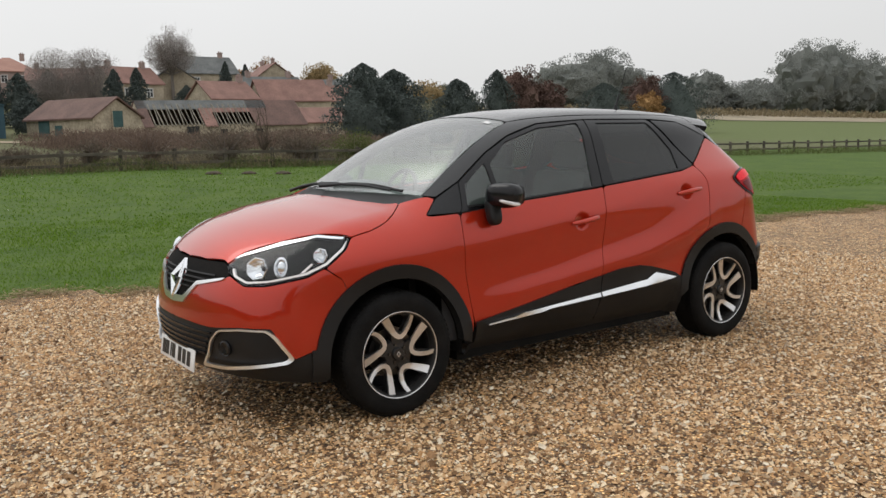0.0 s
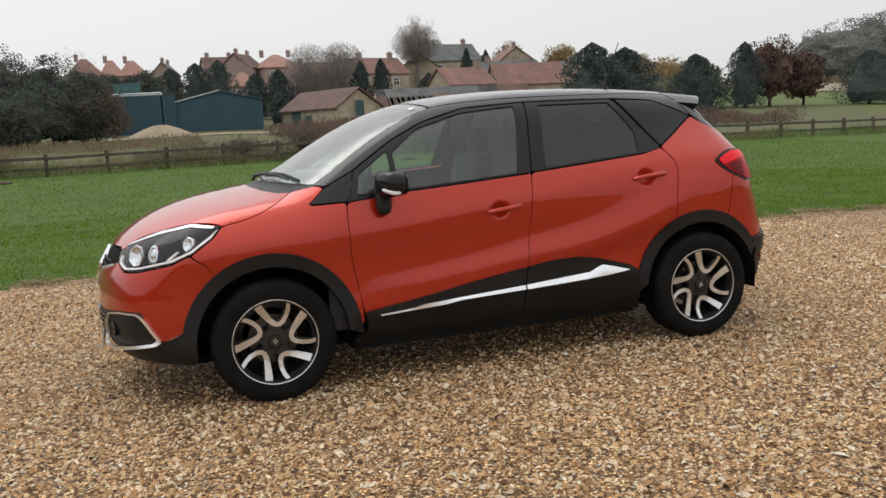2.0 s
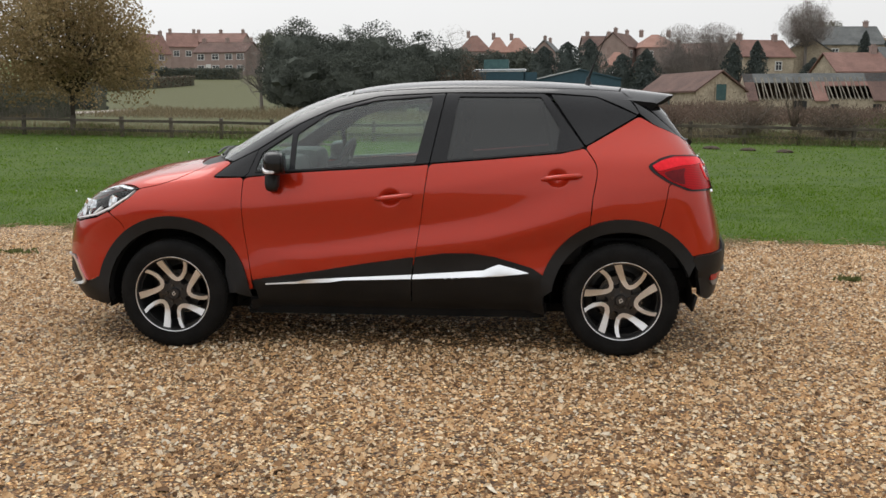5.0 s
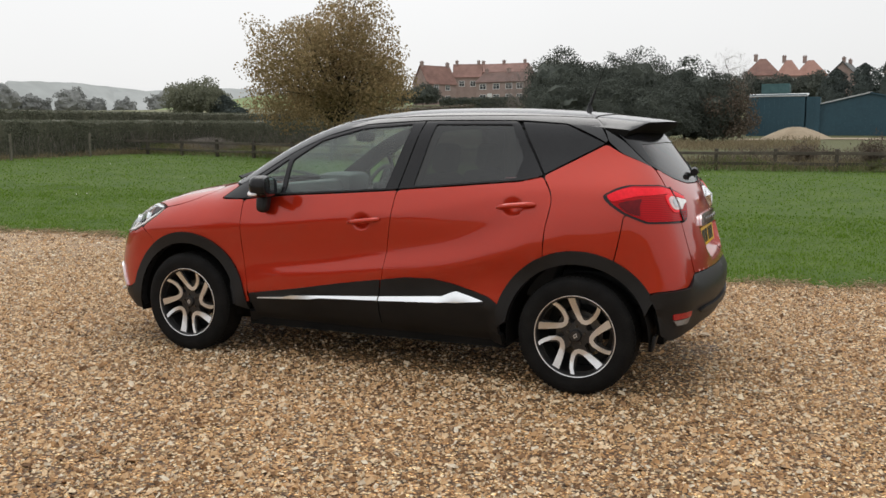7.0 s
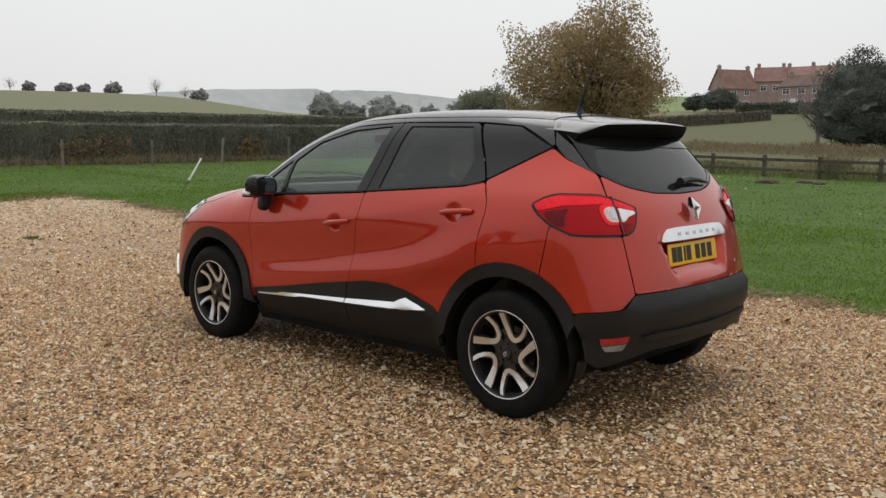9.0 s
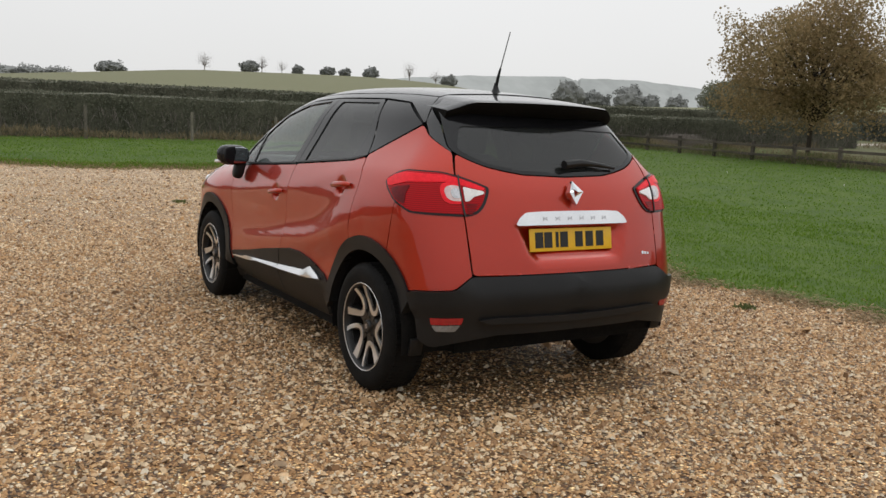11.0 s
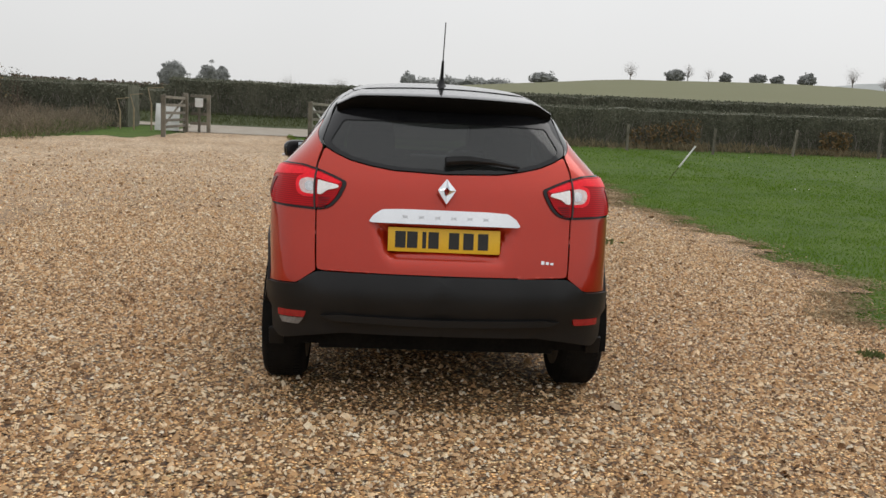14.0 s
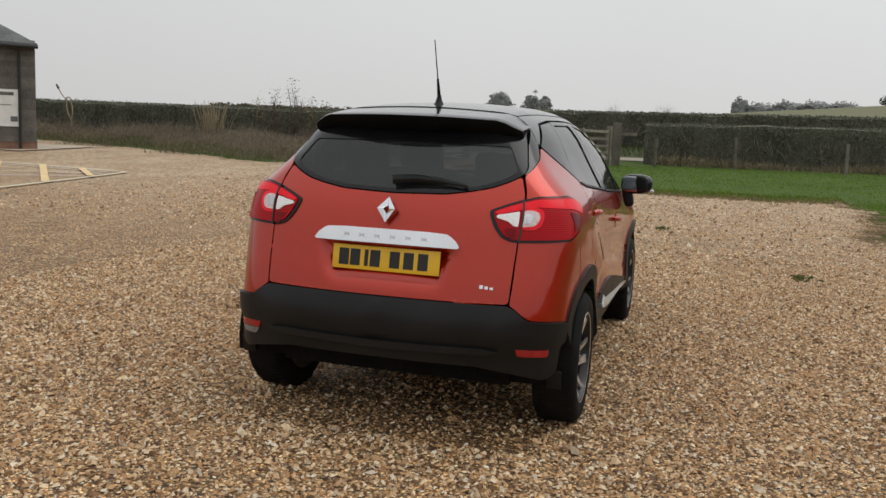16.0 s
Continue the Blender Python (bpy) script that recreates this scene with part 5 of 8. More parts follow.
def diamond(h, w, bar, depth, m):
    """A plain four-cornered diamond ring, proud at its side corners, so that the upper bars face up and the lower ones down."""
    bm = bmesh.new()
    k = 1 - bar / w
    ring = []
    for (a, b, d) in ((0, h, 0.25), (w, 0, 1.0), (0, -h, 0.25), (-w, 0, 1.0)):
        ring.append([bm.verts.new(m @ Vector(v)) for v in ((a * 1.04, b * 1.04, -0.01), (a, b, depth * d), (a * k, b * k, depth * d * 0.9), (a * k, b * k, -0.01))])
    for i in range(4):
        p, q = ring[i], ring[(i + 1) % 4]
        for j in range(3):
            bm.faces.new((p[j], q[j], q[j + 1], p[j + 1]))
    return bm


part("badge", diamond(0.061, 0.042, 0.028, 0.024, Matrix(((0, 0, 1, 1.866), (1, 0, 0, 0), (0, 1, 0, 1.047), (0, 0, 0, 1))) @ pose(0, 0, 0, -22, 0, 0)), M["chrome"], hatch, "plain chrome diamond badge", smooth=False)
low_, high_ = F(0, 0.625), F(0, 0.815)
lean_ = math.degrees(math.atan2(high_[0] - low_[0], 0.19))
part("badge", diamond(0.105, 0.078, 0.046, 0.018, Matrix(((0, 0, -1, (low_[0] + high_[0]) / 2 - 0.012), (1, 0, 0, 0), (0, 1, 0, 0.72), (0, 0, 0, 1))) @ pose(0, 0, 0, -lean_, 0, 0)), M["chrome"], car, "large plain chrome diamond badge", smooth=False)
for k in range(3):
    y = 0.452 + 0.022 * k
    panel("small_badge", [R(y, 0.748 - 0.004 * k), R(y + 0.017, 0.748 - 0.004 * k), R(y + 0.017, 0.730 - 0.002 * k), R(y, 0.730)], "rear", M["chrome"], hatch, out=0.004, thick=0.004, gap=0.001, radius=0.001, step=0.02)
# rear wiper
bm = bmesh.new()
pts = [R(-0.005, 1.182) + (0.035, 0, 0), R(0.10, 1.192) + (0.030, 0, 0), R(0.22, 1.186) + (0.026, 0, 0), R(0.345, 1.168) + (0.020, 0, 0)]
add_tube(bm, pts, [0.022, 0.020, 0.013, 0.007], 8)
part("rear_wiper", bm, M["plastic"], hatch, "short black rear wiper")
# aerial
bm = bmesh.new()
add_lathe(bm, [(0.0, 0.055), (0.010, 0.05), (0.014, 0.03), (0.022, 0.008), (0.030, 0.0), (0.030, -0.03)], pose(1.15, 0, 1.545), 16)
add_tube(bm, [(1.152, 0, 1.58), (1.170, 0, 1.635), (1.186, 0, 1.675)], [0.010, 0.008, 0.006], 8)
add_tube(bm, [(1.186, 0, 1.675), (1.262, 0, 1.865)], [0.0032, 0.0026], 6)
part("aerial", bm, M["plastic"], car, "thin black roof aerial")

# door handles: a dished cup and a bar
for doors, x0, x1, z0, z1 in ((fdoor, -0.090, 0.122, 0.893, 0.918), (rdoor, 0.850, 1.070, 1.006, 1.027)):
    for s, door in zip((-1, 1), doors):
        xm, zm = x0 + (x1 - x0) * 0.40, z0 + (z1 - z0) * 0.4
        c = S(xm, zm)
        nr = body_normal(c[None])[0]
        bar = bmesh.new()
        n = 10
        pts = []
        for k in range(n + 1):
            t = k / n
            p = S(x0 + (x1 - x0) * t, z0 + (z1 - z0) * t)
            pts.append(Vector(p) + Vector(nr) * (0.004 + 0.026 * math.sin(math.pi * min(1, t * 1.0)) ** 0.5))
        add_tube(bar, pts, [0.008] + [0.0135] * 2 + [0.0150] * (n - 5) + [0.0150] * 2 + [0.009], 10)
        if s == 1:
            bmesh.ops.scale(bar, vec=(1, -1, 1), verts=bar.verts)
        part("door_handle", bar, M["paint"], door, "body-coloured door handle")


# door mirrors
def lump(m, sx, sy, sz, e=0.55, n=18):
    """A rounded box."""
    bm = bmesh.new()
    bmesh.ops.create_uvsphere(bm, u_segments=2 * n, v_segments=n, radius=1.0)

    def f(a):
        return math.copysign(abs(a) ** e, a)
    for v in bm.verts:
        v.co = m @ Vector((f(v.co.x) * sx, f(v.co.y) * sy, f(v.co.z) * sz))
    return bm


for s in (-1, 1):
    m = pose(-0.652, s * 0.906, 1.098, 0, 0, -s * 16)
    mir = part("door_mirror", lump(m, 0.060, 0.106, 0.068, 0.68), M["piano"], car, "gloss black door mirror")
    part("mirror_stalk", lump(pose(-0.680, s * 0.846, 1.012, s * 14, 0, 0), 0.040, 0.036, 0.078, 0.6), M["plastic"], mir)
    part("indicator", lump(m @ pose(-0.030, s * 0.056, -0.034, s * -12, 0, -s * 8), 0.034, 0.060, 0.012, 0.7, 10), M["white_lens"], mir, "clear side indicator")
    part("glass_frame", lump(m @ pose(0.046, 0, 0, 0, -3, 0), 0.014, 0.099, 0.062, 0.62, 16), M["piano"], mir)
    part("mirror_glass", lump(m @ pose(0.055, 0, 0, 0, -4, s * 8), 0.007, 0.092, 0.055, 0.55, 16), M["mirror"], mir, "mirror glass")

# windscreen wipers
for (x0, y0, x1, y1) in ((-1.215, 0.10, -1.105, -0.50), (-1.165, 0.60, -1.185, 0.05)):
    bm = bmesh.new()
    pts = [Vector(T(x0 + (x1 - x0) * t, y0 + (y1 - y0) * t)) + Vector((-0.01, 0, 0.022)) for t in (0, 0.33, 0.66, 1)]
    add_tube(bm, pts, [0.011, 0.009, 0.008, 0.006], 8)
    pts = [Vector(T(x0 + (x1 - x0) * t + 0.03, y0 + (y1 - y0) * t)) + Vector((0, 0, 0.010)) for t in (0.1, 0.4, 0.7, 1.08)]
    add_tube(bm, pts, 0.008, 6)
    part("wiper", bm, M["plastic"], car, "black windscreen wiper")

# wheels


def wheel_parts():
    hubless = thing("wheel", "", "")
    prof = [(0.222, -0.10), (0.262, -0.108), (0.295, -0.104), (0.312, -0.092), (0.321, -0.075), (0.325, -0.04), (0.325, 0.04), (0.321, 0.075), (0.312, 0.092), (0.295, 0.104), (0.262, 0.108), (0.222, 0.10)]
    bm = add_lathe(bmesh.new(), prof, None, 72)
    for a in range(72):
        for h in (-0.062, -0.02, 0.02, 0.062):
            add_box(bm, (0.006, 0.017, 0.030), pose(0, 0, 0, 0, 0, a * 5 + (2.5 if h > 0 else 0)) @ pose(0.3228, 0, h))
    tyre = part("tyre", bm, M["rubber"], hubless, "black road tyre")
    rim = part("rim", add_lathe(bmesh.new(), [(0.150, -0.09), (0.205, -0.10), (0.226, -0.104), (0.226, 0.098), (0.221, 0.101), (0.214, 0.098), (0.208, 0.085), (0.203, 0.02), (0.200, -0.08)], None, 64), M["rim_black"], hubless, "black and machined alloy rim")
    part("rim_edge", add_lathe(bmesh.new(), [(0.2265, 0.099), (0.2235, 0.1020), (0.2195, 0.1005), (0.2200, 0.097)], None, 64), M["alloy"], hubless)
    part("brake_disc", add_lathe(bmesh.new(), [(0.0, 0.0), (0.06, 0.004), (0.07, 0.0), (0.130, 0.0), (0.130, -0.02), (0.07, -0.02)], None, 40), M["steel"], hubless)
    part("hub", add_lathe(bmesh.new(), [(0.0, 0.078), (0.028, 0.078), (0.031, 0.074), (0.034, 0.062), (0.070, 0.058), (0.082, 0.040), (0.082, -0.03)], None, 32), M["rim_black"], hubless)
    part("centre_mark", diamond(0.016, 0.012, 0.005, 0.003, pose(0, 0, 0.078)), M["alloy"], hubless, smooth=False)
    for k in range(5):
        ang = 72 * k
        turn = pose(0, 0, 0, 0, 0, ang)
        # dark web behind and machined V on top
        web = bmesh.new()
        turn = turn @ pose(0, 0, 0, 0, 0, 90)
        outline = [(0.050, -0.030), (0.130, -0.050), (0.212, -0.090), (0.218, -0.060), (0.216, 0.035), (0.205, 0.075), (0.120, 0.040), (0.050, 0.030)]
        inner = [(0.112, -0.026), (0.190, -0.064), (0.203, 0.0), (0.196, 0.056), (0.112, 0.016)]
        vo = [[web.verts.new(turn @ Vector((x, y, h))) for x, y in outline] for h in (0.030, 0.062)]
        for j in range(len(outline)):
            i = (j + 1) % len(outline)
            web.faces.new((vo[0][j], vo[0][i], vo[1][i], vo[1][j]))
        vi = [[web.verts.new(turn @ Vector((x, y, h))) for x, y in inner] for h in (0.030, 0.062)]
        for j in range(len(inner)):
            i = (j + 1) % len(inner)
            web.faces.new((vi[1][j], vi[1][i], vi[0][i], vi[0][j]))
        tri = delaunay_2d_cdt([Vector(p) for p in outline + inner], [(j, (j + 1) % 8) for j in range(8)] + [(8 + j, 8 + (j + 1) % 5) for j in range(5)], [], 0, 1e-6)[2]
        o_, i_ = np.array(outline), np.array(inner)
        al = np.array(outline + inner)
        for f in tri:
            c = al[list(f)].mean(0)[None]
            if inside(c, o_)[0] and not inside(c, i_)[0]:
                vv = [(vo[1] + vi[1])[q] for q in f]
                web.faces.new(vv)
        part("spoke", web, M["rim_black"], hubless, smooth=False)
        vee = bmesh.new()
        turn = pose(0, 0, 0, 0, 0, ang)
        path_out = [(-0.110, 0.184), (-0.085, 0.152), (-0.045, 0.109), (-0.018, 0.085), (0.006, 0.074), (0.030, 0.076), (0.052, 0.093), (0.072, 0.130), (0.080, 0.165), (0.080, 0.203)]
        path_in = [(-0.073, 0.204), (-0.055, 0.176), (-0.025, 0.135), (-0.009, 0.114), (0.006, 0.101), (0.018, 0.097), (0.034, 0.108), (0.051, 0.138), (0.059, 0.168), (0.059, 0.210)]
        top_o = [vee.verts.new(turn @ Vector((x, y, 0.0655 + 0.03 * max(0, y - 0.12) / 0.1))) for x, y in path_out]
        top_i = [vee.verts.new(turn @ Vector((x, y, 0.0655 + 0.03 * max(0, y - 0.12) / 0.1))) for x, y in path_in]
        low_o = [vee.verts.new(v.co - Vector((0, 0, 0.012))) for v in top_o]
        low_i = [vee.verts.new(v.co - Vector((0, 0, 0.012))) for v in top_i]
        for j in range(len(path_out) - 1):
            vee.faces.new((top_o[j], top_i[j], top_i[j + 1], top_o[j + 1]))
            vee.faces.new((low_o[j], top_o[j], top_o[j + 1], low_o[j + 1]))
            vee.faces.new((top_i[j], low_i[j], low_i[j + 1], top_i[j + 1]))
        part("spoke_face", vee, M["alloy"], hubless, "machined silver spoke face", smooth=False)
        part("wheel_bolt", add_lathe(bmesh.new(), [(0.0, 0.070), (0.007, 0.070), (0.008, 0.067), (0.008, 0.055)], turn @ pose(0.048 * math.cos(0.6), 0.048 * math.sin(0.6), 0), 10), M["steel"], hubless)
    return hubless


first = wheel_parts()
spots = [(FRONT, -0.756, 90, -3), (REAR, -0.756, 90, -19), (FRONT, 0.756, -90, 30), (REAR, 0.756, -90, 50)]
for k, (x, y, rx, spin) in enumerate(spots):
    m = pose(x, y, 0.325, rx, 0, 0) @ pose(0, 0, 0, 0, 0, spin)
    w = first if k == 0 else copy_thing(first, m)
    w.matrix_basis = m
    w.parent = car

# wheel wells, underbody, flaps
for x in (FRONT, REAR):
    for s in (-1, 1):
        bm = bmesh.new()
        prev = None
        for k in range(19):
            a = radians(-8 + 200 * k / 18)
            q = [bm.verts.new((x + 0.395 * math.cos(a), s * yy, 0.325 + 0.395 * math.sin(a))) for yy in (0.50, 0.845)]
            if prev:
                bm.faces.new((prev[0], prev[1], q[1], q[0]))
            prev = q
        bm.faces.new([bm.verts.new((x + 0.395 * math.cos(a), s * 0.50, 0.325 + 0.395 * math.sin(a))) for a in (radians(-10 + 200 * k / 18) for k in range(19))])
        part("wheel_well", bm, M["underbody"], car)
for s in (-1, 1):
    part("mud_flap", box((0.018, 0.07, 0.09), pose(1.712, s * 0.775, 0.310, 0, 14, 0), 0.006), M["plastic"], car, "black mud flap")
bm = box((3.05, 1.26, 0.05), pose(-0.22, 0, 0.235))
add_box(bm, (1.75, 1.50, 0.05), pose(0, 0, 0.225))
add_box(bm, (0.34, 1.30, 0.10), pose(1.66, 0, 0.42))
add_box(bm, (0.62, 1.14, 0.10), pose(1.42, 0, 0.31))
part("underbody", bm, M["underbody"], car, smooth=False)
# inner shell below the windows, bulkhead and boot
LOW = [S(-1.0, 0.32), S(-0.98, 1.0), S(-0.6, 1.062), S(0.2, 1.106), S(0.9, 1.163), S(1.1, 1.180), S(1.40, 1.10), S(1.45, 0.75), S(0.85, 0.72), S(0.75, 0.32)]
panel("door_lining", LOW, "side", M["trim"], car, sides="pair", out=-0.055, thick=0, gap=0, radius=0.02, step=0.08)
part("bulkhead", box((0.04, 1.40, 0.62), pose(-1.12, 0, 0.68)), M["underbody"], car, smooth=False)
part("engine_cover", box((0.75, 1.15, 0.45), pose(-1.55, 0, 0.58), 0.05), M["underbody"], car)
part("boot_floor", box((0.62, 1.15, 0.30), pose(1.46, 0, 0.50), 0.03), M["trim"], car)
part("lamp_backing", box((0.03, 1.25, 0.40), pose(-1.90, 0, 0.62)), M["underbody"], car, smooth=False)
panel("roof_lining", whole([T(-0.32, 0), T(-0.29, -0.44), T(0.6, -0.45), T(1.25, -0.42), T(1.28, 0)]), "top", M["lining"], car, out=-0.03, thick=0, step=0.1)
# cabin
bm = bmesh.new()
add_box(bm, (0.42, 1.38, 0.22), pose(-0.92, 0, 0.97, 0, -8, 0), 0.06)
add_box(bm, (0.30, 0.34, 0.16), pose(-0.80, 0.36, 1.06, 0, 0, 0), 0.06)
add_box(bm, (0.50, 0.24, 0.40), pose(-0.50, 0, 0.62, 0, 0, 0), 0.05)
part("dashboard", bm, M["dash"], car, "dark grey dashboard")
bm = bmesh.new()
wm = pose(-0.52, 0.36, 1.02, 0, -66, 0)
ringp = [wm @ Vector((0.185 * math.cos(a), 0.185 * math.sin(a), 0)) for a in (2 * math.pi * k / 32 for k in range(33))]
add_tube(bm, ringp, 0.015, 8, caps=False)
add_box(bm, (0.12, 0.16, 0.05), wm @ pose(0, 0, -0.01), 0.02)
for a in (0, 180, 90):
    add_box(bm, (0.18, 0.035, 0.02), wm @ pose(0, 0, 0, 0, 0, a) @ pose(0.09, 0, 0), 0.006)
add_tube(bm, [wm @ Vector((0, 0, -0.02)), wm @ Vector((0, 0, -0.32))], 0.04, 10)
part("steering_wheel", bm, M["trim"], car, "black steering wheel")


def seat(x, y, w, back):
    bm = bmesh.new()
    add_box(bm, (0.50, w, 0.17), pose(x, y, 0.55, 0, -6, 0), 0.06)
    add_box(bm, (0.16, w, 0.62), pose(x + 0.27, y, 0.87, 0, back, 0), 0.06)
    return part("seat", bm, M["cloth"], car, "dark grey cloth seat")


for y in (-0.36, 0.36):
    st = seat(-0.02, y, 0.50, 14)
    part("headrest", box((0.10, 0.26, 0.18), pose(0.345, y, 1.265, 0, 10, 0), 0.04), M["cloth"], st)
st = seat(0.86, 0, 1.22, 18)
for y in (-0.36, 0.36):
    part("headrest", box((0.09, 0.25, 0.16), pose(1.235, y, 1.235, 0, 12, 0), 0.04), M["cloth"], st)
part("interior_mirror", lump(pose(-0.42, 0, 1.40), 0.02, 0.12, 0.035), M["trim"], car)
for nm, pts in (("rail_lining", [T(-1.0, -0.61), T(-0.5, -0.49), T(-0.27, -0.43), T(0.6, -0.45), T(1.28, -0.42), S(1.36, 1.36), S(1.15, 1.44), S(0.9, 1.468), S(0.3, 1.474), S(-0.10, 1.452), S(-0.36, 1.388), S(-0.58, 1.285), S(-0.82, 1.14), S(-0.98, 1.06)]),):
    panel(nm, pts, "rail", M["trim"], car, sides="pair", out=-0.028, thick=0, gap=0, radius=0.01, step=0.07)
panel("pillar_lining", [S(0.20, 1.08), S(0.27, 1.47), S(0.40, 1.47), S(0.33, 1.10)], "side", M["trim"], car, sides="pair", out=-0.035, thick=0.02, gap=0, radius=0.01)
panel("pillar_lining", [S(0.93, 1.14), S(0.86, 1.46), S(1.16, 1.44), S(1.38, 1.34), S(1.10, 1.17)], "side", M["trim"], car, sides="pair", out=-0.035, thick=0.02, gap=0, radius=0.01)

# ---------------------------------------------------------------- growing things
RNG = np.random.default_rng(7)


def ground_at(x, y):
    return float(land(x, y))


def leaf_quads(centres, size, aspect=1.0, jitter=0.35, up=0.0, rng=RNG):
    """Small bent quads at the centres, turned at random. up: how upright they stand."""
    n = len(centres)
    a = rng.normal(size=(n, 3))
    if up:
        a[:, 2] = np.abs(a[:, 2]) * 1.2 + up
    a /= np.linalg.norm(a, axis=1, keepdims=True)
    b = np.cross(a, rng.normal(size=(n, 3)))
    b /= np.linalg.norm(b, axis=1, keepdims=True)
    s = size * (1 + jitter * rng.uniform(-1, 1, size=(n, 1)))
    l, w = a * s * aspect, b * s * 0.42
    c = np.cross(a, b) * s * 0.16
    v = np.stack([centres - l * 0.5, centres + w + c, centres + l * 0.5, centres - w + c], 1).reshape(-1, 3)
    k = np.arange(n)[:, None] * 4
    return v, (k + np.arange(4)[None]).tolist()


def crown_points(centre, radii, clumps, per, spread, hollow=0.55, rng=RNG, low=-0.75):
    """Leaf places in clumps over an uneven ellipsoid, and the clumps' centres."""
    d = rng.normal(size=(clumps * 2, 3))
    d /= np.linalg.norm(d, axis=1, keepdims=True)
    d = d[d[:, 2] > low][:clumps]
    rad = rng.uniform(hollow, 1.0, size=(len(d), 1)) ** 0.6
    bulge = 1 + 0.16 * np.sin(3 * d[:, :1] + 5 * d[:, 1:2] + rng.uniform(0, 6)) + 0.10 * np.sin(7 * d[:, 2:] + 4 * d[:, :1])
    c = np.array(centre) + d * rad * bulge * np.array(radii)
    off = rng.normal(size=(len(c) * per, 3))
    off *= np.minimum(1, 1.5 / np.maximum(np.linalg.norm(off, axis=1, keepdims=True), 1e-6))
    pts = np.repeat(c, per, 0) + off * spread * np.array([1.25, 1.25, 0.95])
    return pts, c


def inner_crown(tree, centre, radii, leaf, seed):
    """The shaded dense inside of a crown, as an uneven mass."""
    bm = bmesh.new()
    bmesh.ops.create_icosphere(bm, subdivisions=4, radius=1.0)
    for v in bm.verts:
        d = v.co.normalized()
        k = 1 + 0.16 * noise.noise(d * 13 + Vector((seed, seed, 0))) + 0.28 * noise.noise(d * 2.2 + Vector((seed, 0, 0))) + 0.12 * noise.noise(d * 6 + Vector((0, seed, 0)))
        v.co = Vector((centre[0] + d.x * k * radii[0], centre[1] + d.y * k * radii[1], centre[2] + d.z * k * radii[2]))
    part("inner_crown", bm, leaf, tree)


def plant(name, label, category, x, y, top, width, leaf, size, clumps, per, base=None, crown_low=0.3, trunk_r=None, aspect=1.0, depth=None, spread=None, group="", limbs=10, hollow=0.55, bark="bark", seed=0, core=0.0):
    """A tree or shrub: a tapered trunk, limbs that reach the clumps, and a crown of many leaves. top: height above the datum."""
    rng = np.random.default_rng(seed + int(abs(x) * 7 + abs(y) * 13))
    z0 = ground_at(x, y) if base is None else base
    h = top - z0
    tree = thing(name, label, category, group, at=Matrix.Translation((x, y, z0)))
    zc = h * (crown_low + 1) / 2
    rz = h * (1 - crown_low) / 2
    pts, cl = crown_points((0, 0, zc), (width / 2, (depth or width) / 2, rz), clumps, per, spread or width * 0.07, hollow, rng)
    pts = pts[pts[:, 2] > 0.05]
    v, f = leaf_quads(pts, size, aspect, rng=rng)
    link_mesh("crown", v, f, leaf, tree, smooth=False)
    if core:
        inner_crown(tree, (0, 0, zc), (width / 2 * core, (depth or width) / 2 * core, rz * core), leaf, seed + x)
    bm = bmesh.new()
    tr = trunk_r or max(0.05, h * 0.025)
    lean = rng.uniform(-0.04, 0.04, 2) * h
    path_ = [(0, 0, -0.1), (lean[0] * 0.2, lean[1] * 0.2, h * crown_low * 0.6), (lean[0] * 0.6, lean[1] * 0.6, zc * 0.8), (lean[0], lean[1], zc + rz * 0.5)]
    add_tube(bm, path_, [tr * 1.25, tr, tr * 0.7, tr * 0.2], 8)
    for c in cl[rng.permutation(len(cl))[:limbs]]:
        s = np.array(path_[1]) * 0.5 + np.array(path_[2]) * 0.5
        m = s * 0.5 + c * 0.5 + np.array([0, 0, 0.08 * h])
        add_tube(bm, [s, m, c], [tr * 0.5, tr * 0.28, tr * 0.08], 5)
    part("trunk", bm, M[bark], tree)
    return tree


